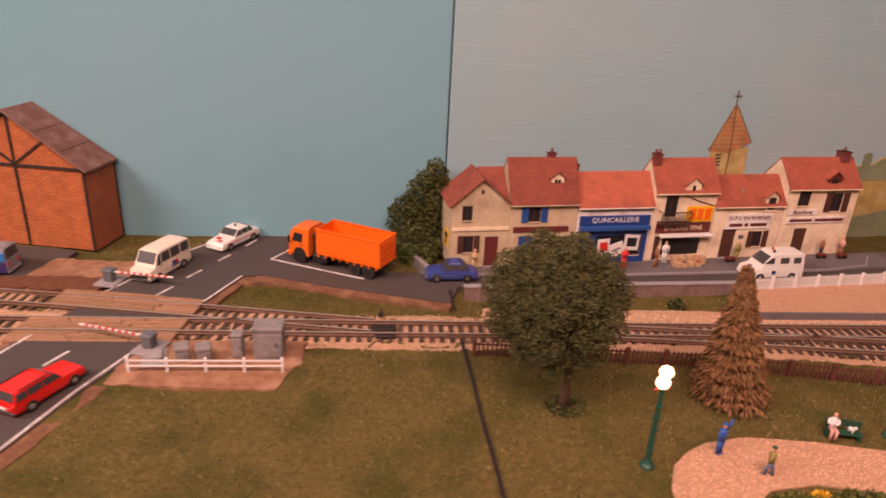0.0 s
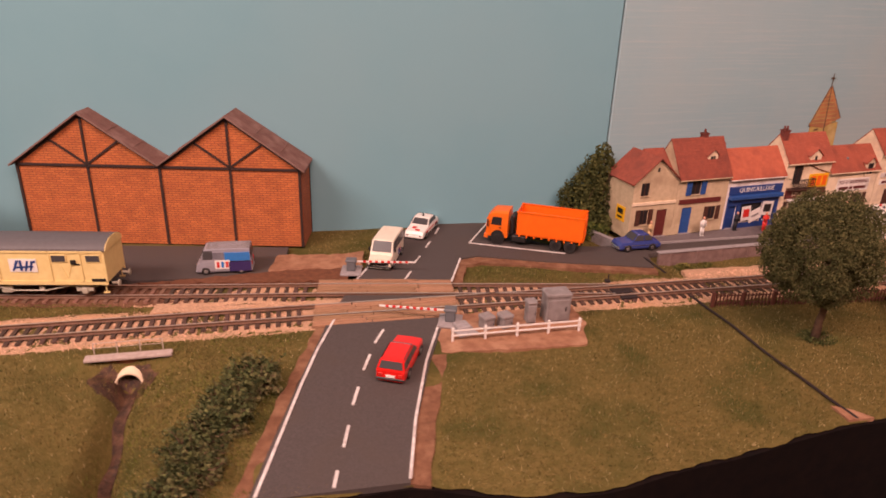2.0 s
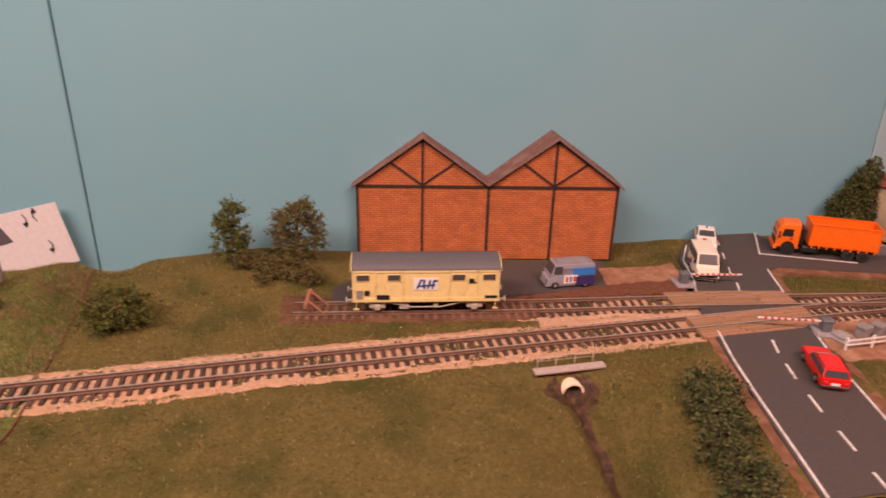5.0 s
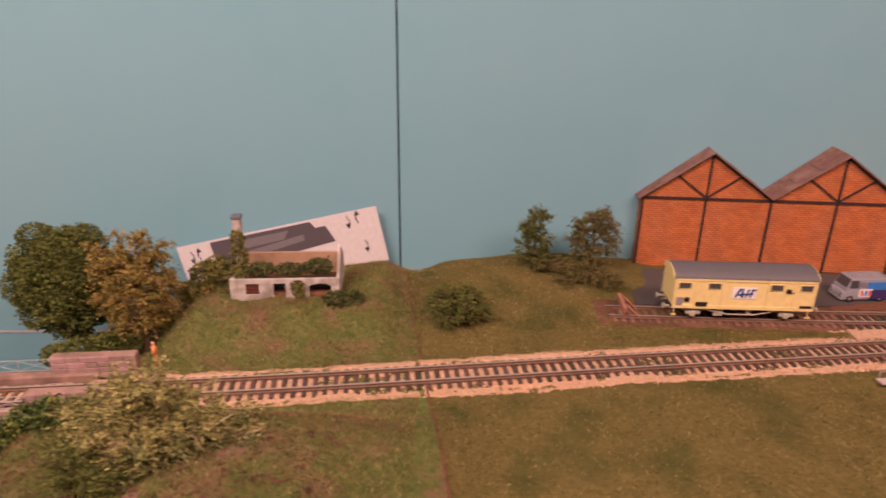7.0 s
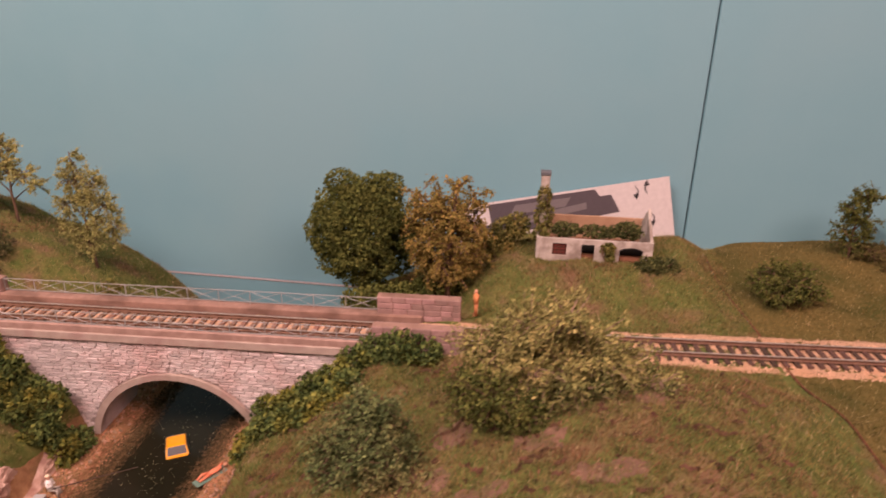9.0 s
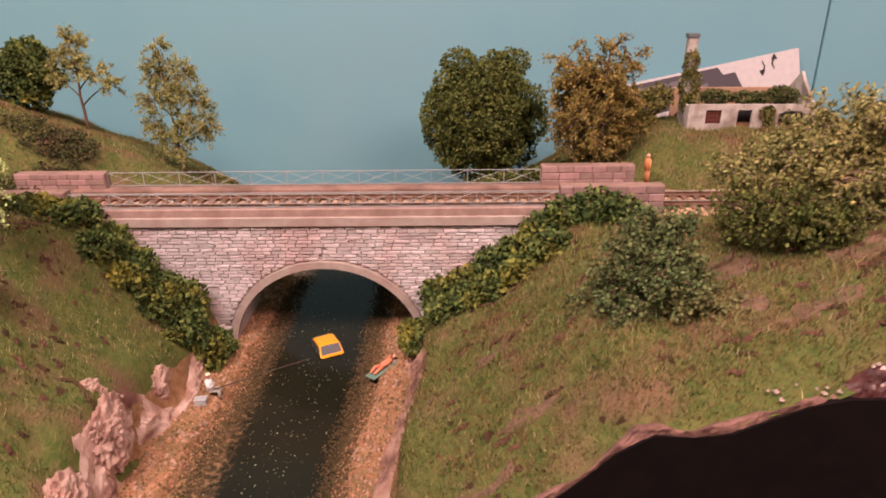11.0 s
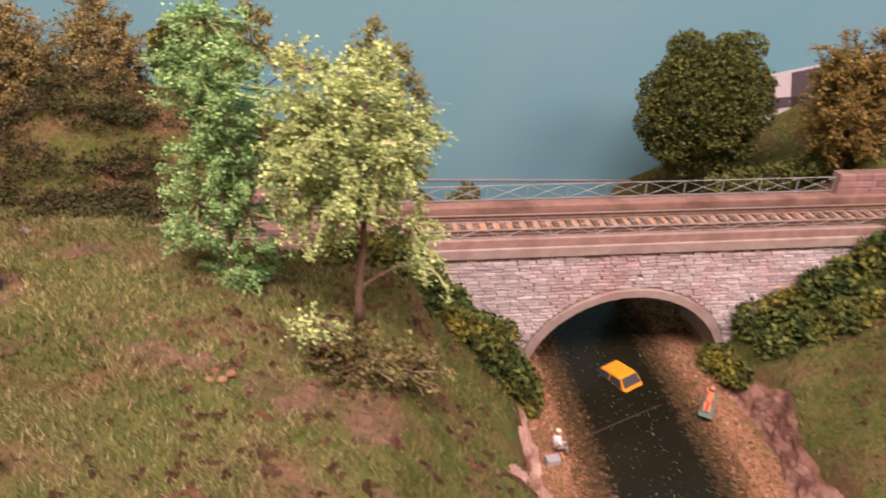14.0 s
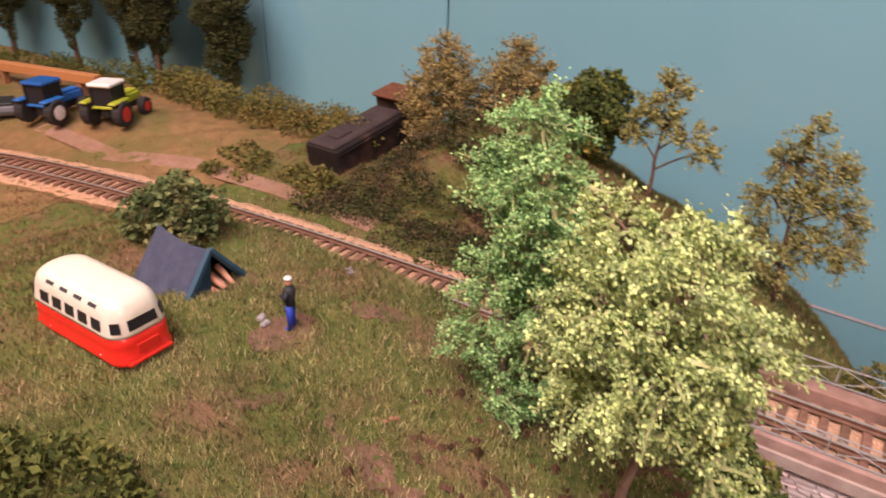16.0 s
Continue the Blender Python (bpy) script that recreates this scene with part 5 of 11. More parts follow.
def house(s0, s1, eave, ridge, depth, wall_mat, roof_mat, label, holes, gable_front=False, overhang=0.003, fwd=0.0):
    """A terrace house. s0..s1 along the street; holes: (kind, x0, x1, z0, z1, extra)."""
    root = thing("house", (VX + s0 * math.cos(radians(VT)) + fwd * math.sin(radians(VT)), VY + s0 * math.sin(radians(VT)) - fwd * math.cos(radians(VT)), ZS), VT, label, "house", "village terrace")
    w = s1 - s0
    cut = [h[1:5] for h in holes]
    part("wall", wall_with_openings(w, eave, 0.0016, cut), wall_mat, root, "rendered street front")
    ym = depth / 2
    for x0, x1 in ((0.0, 0.0016), (w - 0.0016, w)):
        bm = bmesh.new()
        out = [(0.0016, 0), (depth, 0), (depth, eave), (0.0016, eave)] if gable_front else [(0.0016, 0), (depth, 0), (depth, eave), (ym, ridge), (0.0016, eave)]
        prism(bm, out, "x", x0, x1)
        bmesh.ops.recalc_face_normals(bm, faces=list(bm.faces))
        part("wall", bm, wall_mat, root)
    part("wall", boxed(0.0016, w - 0.0016, depth - 0.0016, depth, 0, eave), wall_mat, root)
    # black sheet behind the openings stands in for the shade indoors
    part("backing", boxed(0.0017, w - 0.0017, 0.0040, 0.0046, 0.0005, eave - 0.0005), M["black"], root, "black sheet standing in for the unlit interior")
    th = 0.0011
    if gable_front:
        xm = w / 2
        bm = bmesh.new()
        prism(bm, [(0, eave), (w, eave), (xm, ridge)], "y", 0.0, 0.0016)
        part("gable", bm, wall_mat, root)
        k = (ridge - eave) / xm
        for sg in (-1, 1):
            xe = xm + sg * (xm + overhang)
            ze = ridge - (xm + overhang) * k
            bm = bmesh.new()
            prism(bm, [(xm, ridge), (xe, ze), (xe, ze + th), (xm, ridge + th)], "y", -overhang, depth)
            bmesh.ops.recalc_face_normals(bm, faces=list(bm.faces))
            part("roof", bm, roof_mat, root, "red tiled roof slope")
    else:
        k = (ridge - eave) / ym
        for sg in (-1, 1):
            ye = ym + sg * (ym + overhang)
            ze = ridge - (ym + overhang) * k
            bm = bmesh.new()
            prism(bm, [(ym, ridge), (ye, ze), (ye, ze + th), (ym, ridge + th)], "x", -0.0006, w + 0.0006)
            bmesh.ops.recalc_face_normals(bm, faces=list(bm.faces))
            slope = part("roof", bm, roof_mat, root, "red tiled roof slope")
            if sg < 0:
                rows = 15
                for r in range(1, rows):
                    yy, zz = ym + (ye - ym) * r / rows, ridge + (ze - ridge) * r / rows + th
                    bm = boxed(-0.0006, w + 0.0006, yy - 0.0002, yy + 0.0002, zz - 0.0003, zz + 0.00004)
                    part("tile_course", bm, roof_mat, slope)
        part("gutter", boxed(-0.0004, w + 0.0004, -overhang - 0.0008, -overhang + 0.0004, eave - overhang * k - 0.0004, eave - overhang * k + 0.0006, 0.0002), wall_mat, root)
    for kind, x0, x1, z0, z1, mt in holes:
        if kind == "door":
            d = part("door", boxed(x0, x1, 0.0009, 0.0015, z0, z1), mt, root)
            part("panel", boxed(x0 + (x1 - x0) * 0.2, x1 - (x1 - x0) * 0.2, 0.0006, 0.0010, z0 + (z1 - z0) * 0.15, z0 + (z1 - z0) * 0.5), mt, d)
            part("step", boxed(x0 - 0.0006, x1 + 0.0006, -0.0018, 0.0002, -0.0002, 0.0008), M["kerb"], root)
        else:
            win = part("window", wall_with_openings(x1 - x0, z1 - z0, 0.0006, [(0.0006, (x1 - x0) / 2 - 0.0003, 0.0006, z1 - z0 - 0.0006), ((x1 - x0) / 2 + 0.0003, x1 - x0 - 0.0006, 0.0006, z1 - z0 - 0.0006)]), M["brown_door"], root)
            win.location = (x0, 0.0006, z0)
            part("pane", boxed(0.0004, x1 - x0 - 0.0004, 0.0003, 0.0005, 0.0004, z1 - z0 - 0.0004), M["glass"], win)
            part("sill", boxed(x0 - 0.0008, x1 + 0.0008, -0.0010, 0.0004, z0 - 0.0008, z0), wall_mat, root)
            if kind == "shuttered":
                sw = (x1 - x0) * 0.55
                for xa in (x0 - sw - 0.0002, x1 + 0.0002):
                    sh = part("shutter", boxed(xa, xa + sw, -0.0009, -0.0001, z0 - 0.0004, z1 + 0.0004, 0.0001), mt, root)
                    for q in range(1, 5):
                        zq = z0 + (z1 - z0) * q / 5
                        part("slat", boxed(xa + 0.0004, xa + sw - 0.0004, -0.0012, -0.0008, zq - 0.0003, zq + 0.0003), mt, sh)
    return root


def chimney(root, x, y, z0, z1, w=0.0075, d=0.005, pots=2):
    w, z1 = w * 0.68, z1 - 0.001
    ch = part("chimney", boxed(x - w / 2, x + w / 2, y - d / 2, y + d / 2, z0, z1, 0.0003), M["stack"], root, "brick-red chimney stack")
    part("cap", boxed(x - w / 2 - 0.0006, x + w / 2 + 0.0006, y - d / 2 - 0.0006, y + d / 2 + 0.0006, z1 - 0.001, z1), M["stack"], ch)
    for k in range(pots):
        bm = bmesh.new()
        xx = x + (k - (pots - 1) / 2) * w * 0.5
        tube(bm, [(xx, y, z1), (xx, y, z1 + 0.0040)], [0.0013, 0.0010], 8)
        part("pot", bm, M["stack"], ch)


def dormer(root, x, y, z, w, h, wall_mat, roof_mat, pw=0.0030, ph=0.0055, panes=1, back=0.016):
    """A small gabled dormer whose front stands at y on the roof; pw and ph: size of its panes."""
    top = z + h + w * 0.42
    bm = bmesh.new()
    prism(bm, [(x - w / 2, z), (x + w / 2, z), (x + w / 2, z + h), (x, top), (x - w / 2, z + h)], "y", y, y + back)
    bmesh.ops.recalc_face_normals(bm, faces=list(bm.faces))
    d = part("dormer", bm, wall_mat, root, "small gabled roof dormer")
    for sg in (-1, 1):
        xe, ze = x + sg * (w / 2 + 0.0016), z + h - 0.0016 * 0.84
        bm = bmesh.new()
        prism(bm, [(x, top), (xe, ze), (xe, ze + 0.0009), (x, top + 0.0009)], "y", y - 0.0016, y + back)
        bmesh.ops.recalc_face_normals(bm, faces=list(bm.faces))
        part("dormer_roof", bm, roof_mat, d)
    for k in range(panes):
        xc = x + (k - (panes - 1) / 2) * (pw + 0.0008)
        zc = z + h * 0.55
        part("pane", boxed(xc - pw / 2, xc + pw / 2, y - 0.0004, y + 0.0002, zc - ph / 2, zc + ph / 2), M["glass"], d)


def sign(root, x0, x1, z0, z1, mt, y=-0.0011, t=0.0010, name="sign_board", label=""):
    return part(name, boxed(x0, x1, y, y + t, z0, z1, 0.0001), mt, root, label)


def bars(parent, x0, x1, z, h, mt, y, cells):
    """Illegible writing as plain short bars."""
    x = x0
    tot = sum(cells)
    for k, c in enumerate(cells):
        wd = (x1 - x0) * c / tot
        if k % 2 == 0:
            part("mark", boxed(x, x + wd, y - 0.0002, y + 0.0001, z - h / 2, z + h / 2), mt, parent)
        x += wd


def village():
    # house with the street-side gable
    h = house(-0.0500, 0.0002, 0.0575, 0.0790, 0.044, M["cream"], M["tile_dark"], "cream two-storey house with a red gable roof to the street", [
        ("window", 0.0085, 0.0175, 0.0430, 0.0560, None), ("shuttered", 0.0110, 0.0200, 0.0140, 0.0290, M["brown_door"]), ("door", 0.0300, 0.0420, 0.0002, 0.0280, M["maroon"])], gable_front=True)
    bm = bmesh.new()
    prism(bm, [(0.0010, 0.0560), (0.0300, 0.0815), (0.0440, 0.0690), (0.0440, 0.0560)], "x", 0.0270, 0.0503)
    bmesh.ops.recalc_face_normals(bm, faces=list(bm.faces))
    part("roof", bm, M["tile_dark"], h, "lower roof wing behind the gable")
    sign(h, 0.0002, 0.0500, 0.0340, 0.0370, M["cream_pale"], name="band", label="pale string course")
    part("vent", boxed(0.0240, 0.0262, -0.0004, 0.0004, 0.0665, 0.0700), M["black"], h)
    yb = part("poster", boxed(-0.0008, -0.0001, 0.0085, 0.0225, 0.0150, 0.0300, 0.0001), M["yellow"], h, "yellow enamel advert with a dark shape")
    part("shape", boxed(-0.0011, -0.0007, 0.0110, 0.0200, 0.0225, 0.0275), M["black"], yb)
    part("shape", boxed(-0.0011, -0.0007, 0.0115, 0.0195, 0.0180, 0.0200), M["black"], yb)
    # second house
    h = house(0.0004, 0.0618, 0.0605, 0.0915, 0.040, M["cream"], M["tile_dark"], "tall cream house with blue shutters and a red roof", [
        ("shuttered", 0.0165, 0.0275, 0.0405, 0.0545, M["blue_paint"]), ("door", 0.0095, 0.0215, 0.0002, 0.0275, M["blue_paint"]), ("shuttered", 0.0415, 0.0505, 0.0130, 0.0265, M["brown_door"])])
    sb = sign(h, 0.0040, 0.0540, 0.0315, 0.0362, M["maroon"], label="maroon painted fascia board")
    chimney(h, 0.0400, 0.022, 0.0880, 0.0970, 0.010, pots=1)
    chimney(h, 0.0635, 0.022, 0.0720, 0.0865, 0.007, pots=1)
    dormer(h, 0.0425, 0.0075, 0.0705, 0.0115, 0.0070, M["cream_pale"], M["tile_dark"], 0.0022, 0.0030, 2)
    # blue shop
    h = house(0.0622, 0.1330, 0.0560, 0.0790, 0.036, M["white_wall"], M["tile"], "white single-storey shop with a blue shopfront and red roof", [
        ("door", 0.0040, 0.0150, 0.0002, 0.0240, M["blue_deep"]), ("window", 0.0200, 0.0480, 0.0060, 0.0260, None), ("window", 0.0510, 0.0640, 0.0060, 0.0260, None)])
    front = part("shopfront", wall_with_openings(0.0665, 0.0340, 0.0010, [(0.0020, 0.0130, 0.0004, 0.0245), (0.0180, 0.0460, 0.0058, 0.0262), (0.0490, 0.0620, 0.0058, 0.0262)]), M["blue_deep"], h, "deep blue painted shopfront")
    front.location = (0.0020, -0.0012, 0)
    sb = sign(h, 0.0020, 0.0685, 0.0365, 0.0450, M["blue_deep"], -0.0022, 0.0020, label="blue shop fascia with white capitals")
    words("QUINCAILLERIE", 0.0064, M["white"], sb, (0.0352, -0.0024, 0.0412), label="white capitals")
    part("awning", boxed(0.0020, 0.0685, -0.0060, -0.0010, 0.0322, 0.0362, 0.0004), M["blue_paint"], h, "narrow blue awning")
    for x0, x1, z0, z1, tn, mt in ((0.0215, 0.0330, 0.0080, 0.0235, 4, M["red"]), (0.0310, 0.0470, 0.0070, 0.0190, 20, M["white"]), (0.0465, 0.0610, 0.0120, 0.0270, -3, M["white"])):
        sc = boxed(-(x1 - x0) / 2, (x1 - x0) / 2, -0.0003, 0.0003, -(z1 - z0) / 2, (z1 - z0) / 2, 0.0001)
        ob = part("window_poster", sc, M["white"], h, "white advertising panel with plain shapes")
        ob.matrix_basis = pose((x0 + x1) / 2, -0.0022, (z0 + z1) / 2, 0, -tn, 0)
        if tn != 20:
            bm = boxed(-(x1 - x0) * 0.32, (x1 - x0) * 0.32, -0.0006, -0.0002, -(z1 - z0) * 0.25, (z1 - z0) * 0.30)
            part("shape", bm, mt if mt is M["red"] else M["black"], ob)
        else:
            part("shape", boxed(-(x1 - x0) * 0.25, (x1 - x0) * 0.3, -0.0006, -0.0002, -0.001, 0.001), M["grey"], ob)
    # grocery
    h = house(0.1334, 0.1945, 0.0680, 0.0910, 0.036, M["cream_pale"], M["tile_mid"], "cream grocery with a balcony window, shop awning and red roof", [
        ("window", 0.0110, 0.0230, 0.0420, 0.0620, None), ("door", 0.0060, 0.0120, 0.0002, 0.0235, M["brown_door"]), ("window", 0.0140, 0.0520, 0.0050, 0.0235, None)])
    part("awning", boxed(0.0080, 0.0600, -0.0075, -0.0004, 0.0245, 0.0265, 0.0005), M["white"], h, "white canvas awning")
    sb = sign(h, 0.0050, 0.0590, 0.0272, 0.0362, M["maroon"], -0.0014, 0.0013, label="maroon shop fascia with pale lettering")
    words("EPICERIE FINE", 0.0062, M["cream_pale"], sb, (0.0320, -0.0016, 0.0316), label="pale capitals")
    pl = sign(h, 0.0330, 0.0590, 0.0375, 0.0520, M["yellow"], -0.0014, 0.0013, label="orange and yellow enamel advert")
    for k in range(3):
        part("shape", boxed(0.0358 + k * 0.0076, 0.0414 + k * 0.0076, -0.0018, -0.0013, 0.0395, 0.0500), M["orange"], pl)
    bal = part("balcony", boxed(0.0050, 0.0345, -0.0075, 0.0, 0.0372, 0.0384, 0.0002), M["brown_door"], h, "dark iron balcony")
    part("handrail", boxed(0.0050, 0.0345, -0.0078, -0.0070, 0.0482, 0.0490), M["black"], bal)
    for k in range(13):
        xx = 0.0054 + k * 0.0024
        part("baluster", boxed(xx, xx + 0.0006, -0.0077, -0.0071, 0.0384, 0.0484), M["black"], bal)
    for sx in (0.0052, 0.0337):
        part("side_rail", boxed(sx, sx + 0.0006, -0.0075, 0.0, 0.0482, 0.0488), M["black"], bal)
    dormer(h, 0.0350, -0.0012, 0.0640, 0.0150, 0.0085, M["cream_pale"], M["tile_mid"], 0.0028, 0.0060)
    bm = bmesh.new()
    tube(bm, [(0.0270, -0.0010, 0.0635), (0.0430, -0.0010, 0.0570), (0.0606, -0.0010, 0.0520)], [0.0004, 0.0004, 0.0004], 5)
    part("pipe", bm, M["maroon"], h, "thin dark rain pipe")
    chimney(h, 0.0040, 0.016, 0.0840, 0.0975, 0.011, 0.006)
    # low house with the notice
    h = house(0.1950, 0.2660, 0.0540, 0.0750, 0.036, M["cream_pale"], M["tile_mid"], "low cream house with a painted notice and a roof window", [
        ("door", 0.0125, 0.0265, 0.0002, 0.0285, M["brown_door"]), ("shuttered", 0.0450, 0.0550, 0.0105, 0.0260, M["brown_door"])])
    sb = sign(h, 0.0135, 0.0600, 0.0290, 0.0435, M["white_wall"], label="pale wall notice with dark red lettering")
    words("SCP D'INFIRMIERES", 0.0052, M["maroon"], sb, (0.0368, -0.0014, 0.0396), label="dark red capitals")
    bars(sb, 0.0170, 0.0560, 0.0330, 0.0030, M["maroon"], -0.0011, (7, 1, 2, 1, 9))
    dormer(h, 0.0560, -0.0012, 0.0450, 0.0125, 0.0150, M["cream_pale"], M["tile_mid"], 0.0070, 0.0115)
    part("roof_light", boxed(0.0280, 0.0300, 0.006, 0.009, 0.0630, 0.0650), M["grey"], h)
    part("plate", boxed(0.0300, 0.0350, -0.0005, 0.0, 0.0190, 0.0225), M["grey_dark"], h)
    # last house of the row
    h = house(0.2664, 0.3430, 0.0695, 0.0910, 0.038, M["cream_pale"], M["tile_mid"], "cream house with two wall signs and brown shutters", [
        ("window", 0.0130, 0.0255, 0.0500, 0.0650, None), ("shuttered", 0.0490, 0.0610, 0.0440, 0.0620, M["brown_door"]), ("door", 0.0170, 0.0310, 0.0002, 0.0275, M["brown_door"])])
    sb = sign(h, 0.0040, 0.0360, 0.0415, 0.0468, M["white_wall"], label="white wall sign")
    words("Boucherie", 0.0050, M["maroon"], sb, (0.0200, -0.0014, 0.0442))
    sb = sign(h, 0.0050, 0.0690, 0.0330, 0.0390, M["white_wall"], label="white wall sign with illegible writing")
    bars(sb, 0.0080, 0.0660, 0.0360, 0.0026, M["maroon"], -0.0011, (8, 1, 10))
    dormer(h, 0.0480, 0.0010, 0.0690, 0.0150, 0.0075, M["maroon"], M["tile_mid"], 0.0060, 0.0050)
    chimney(h, 0.0660, 0.019, 0.0860, 0.0985, 0.014, 0.009, 1)


village()

# pavement, kerb and retaining wall
def street_xy(s, off):
    c, sn = math.cos(radians(VT)), math.sin(radians(VT))
    return (VX + s * c - off * -sn * 1.0, VY + s * sn - off * c)


pv = [street_xy(-0.058, 0.001), street_xy(0.42, 0.001), street_xy(0.42, 0.034), street_xy(0.30, 0.034), street_xy(0.10, 0.026), street_xy(-0.045, 0.012)]
patch("pavement", pv, M["pavement"], "grey pavement in front of the houses", "pavement", level=ZS)
kb = ribbon("kerb", [street_xy(-0.047, 0.0125), street_xy(0.10, 0.027), street_xy(0.30, 0.035), street_xy(0.345, 0.030), street_xy(0.365, 0.010)], 0.0016, M["kerb"], z=ZS + 0.0006, thick=0.002)
tagged(kb, "pale kerb stones along the pavement", "kerb", kind="structure")


def retaining_wall():
    a, b = (0.0175, 0.5265), (0.258, 0.5680)
    L = math.dist(a, b)
    w = link_mesh("retaining_wall", boxed(0, L, 0, 0.004, -0.012, 0.0050, 0.0005), M["wall_brown"])
    w.matrix_basis = pose(a[0], a[1], 0, 0, 0, math.degrees(math.atan2(b[1] - a[1], b[0] - a[0])))
    tagged(w, "low pinkish-brown retaining wall between street and track", "wall", kind="structure")
    for k in range(9):
        x = 0.012 + k * (L - 0.02) / 8
        part("pilaster", boxed(x - 0.0012, x + 0.0012, -0.0006, 0.001, -0.012, 0.0052, 0.0002), M["wall_brown"], w)
    part("cap", boxed(-0.001, L + 0.001, -0.0008, 0.005, 0.0050, 0.0060, 0.0002), M["kerb"], w)
    st = link_mesh("retaining_wall", boxed(-0.002, 0.003, 0, 0.040, -0.008, 0.0062, 0.0005), M["kerb"])
    st.matrix_basis = pose(-0.010, 0.553, 0, 0, 0, 30)
    tagged(st, "short pale wall beside the end house", "wall", kind="structure")


retaining_wall()

# painted church and far houses, flat on the right-hand backdrop
BX, BY, BT = -0.0035, 0.6345, math.degrees(math.atan2(0.148, 0.6635))


def painted():
    ochre = material("painted_ochre", (0.48, 0.34, 0.11), (0.36, 0.26, 0.09), 90, 0.9, c3=(0.52, 0.40, 0.18), scale3=50)
    russet = material("painted_russet", (0.42, 0.15, 0.06), (0.46, 0.26, 0.11), 120, 0.9, c3=(0.30, 0.14, 0.07), scale3=60)
    line = plain("painted_line", (0.11, 0.07, 0.045), 0.9)
    green = material("painted_green", (0.20, 0.24, 0.14), (0.28, 0.29, 0.18), 40, 0.9, c3=(0.16, 0.19, 0.10), scale3=20)
    rt = thing("painted_church", (BX, BY, 0), BT, "church tower with a tiled spire painted on the backdrop", "painting")
    off = -0.0006
    def flat(nm, pts, mt, y=off, parent=rt):
        bm = bmesh.new()
        prism(bm, pts, "y", y, y + 0.0004)
        bmesh.ops.recalc_face_normals(bm, faces=list(bm.faces))
        return part(nm, bm, mt, parent)
    flat("tower", [(0.2600, 0.02), (0.3030, 0.02), (0.2985, 0.0930), (0.2590, 0.0900)], ochre)
    flat("spire", [(0.2560, 0.0900), (0.2780, 0.0870), (0.3000, 0.0980), (0.2920, 0.1100), (0.2770, 0.1335), (0.2750, 0.1335)], russet, -0.0009)
    flat("edge_line", [(0.2790, 0.030), (0.2798, 0.030), (0.2800, 0.0870), (0.2765, 0.1330), (0.2757, 0.1330), (0.2790, 0.0870)], line, -0.0012)
    for a, b in (((0.2560, 0.0900), (0.2750, 0.1335)), ((0.3000, 0.0980), (0.2770, 0.1335))):
        flat("edge_line", [a, (a[0] + 0.0007, a[1]), (b[0] + 0.0007, b[1]), b], line, -0.0013)
    flat("cross", [(0.2752, 0.133), (0.2760, 0.133), (0.2760, 0.1475), (0.2752, 0.1475)], line, -0.0012)
    flat("cross", [(0.2722, 0.1420), (0.2792, 0.1420), (0.2792, 0.1428), (0.2722, 0.1428)], line, -0.0010)
    for k in range(4):
        flat("louvre", [(0.2650, 0.0740 + k * 0.0035), (0.2710, 0.0750 + k * 0.0035), (0.2710, 0.0765 + k * 0.0035), (0.2650, 0.0755 + k * 0.0035)], line, -0.0012)
    for k in range(9):
        z = 0.0925 + k * 0.0044
        hw = 0.0205 * (1 - k / 9.6)
        flat("tile_stroke", [(0.2762 - hw, z), (0.2762 + hw * 0.9, z + 0.0012), (0.2762 + hw * 0.9, z + 0.0018), (0.2762 - hw, z + 0.0006)], ochre, -0.0011)
    rt2 = thing("painted_landscape", (BX, BY, 0), BT, "ochre houses and green hills painted on the backdrop", "painting")
    flat("house_shape", [(0.4100, 0.010), (0.5200, 0.010), (0.5200, 0.085), (0.4550, 0.083), (0.4480, 0.077), (0.4150, 0.072)], ochre, -0.0006, rt2)
    flat("roof_shape", [(0.4080, 0.058), (0.5200, 0.060), (0.5200, 0.083), (0.4550, 0.081), (0.4480, 0.075), (0.4150, 0.072)], green, -0.0009, rt2)
    flat("hill_shape", [(0.33, -0.01), (0.60, -0.01), (0.60, 0.033), (0.52, 0.036), (0.46, 0.022), (0.40, 0.010)], green, -0.0012, rt2)
    flat("chimney_shape", [(0.4330, 0.072), (0.4430, 0.072), (0.4430, 0.086), (0.4380, 0.0885), (0.4330, 0.086)], green, -0.0008, rt2)


painted()


# ---- vehicles ----
def skin(sections, mi=0):
    """A closed body from mirrored half sections: rows of (x, [(y, z), ...]) from the keel to the crown."""
    bm = bmesh.new()
    rings = []
    for x, half in sections:
        ring = [bm.verts.new((x, y, z)) for y, z in half] + [bm.verts.new((x, -y, z)) for y, z in half[::-1]]
        rings.append(ring)
    n = len(rings[0])
    for a, b in zip(rings, rings[1:]):
        for k in range(n):
            bm.faces.new((a[k], a[(k + 1) % n], b[(k + 1) % n], b[k]))
    bm.faces.new(rings[0])
    bm.faces.new(rings[-1][::-1])
    bmesh.ops.remove_doubles(bm, verts=list(bm.verts), dist=1e-6)
    bmesh.ops.recalc_face_normals(bm, faces=list(bm.faces))
    return bm


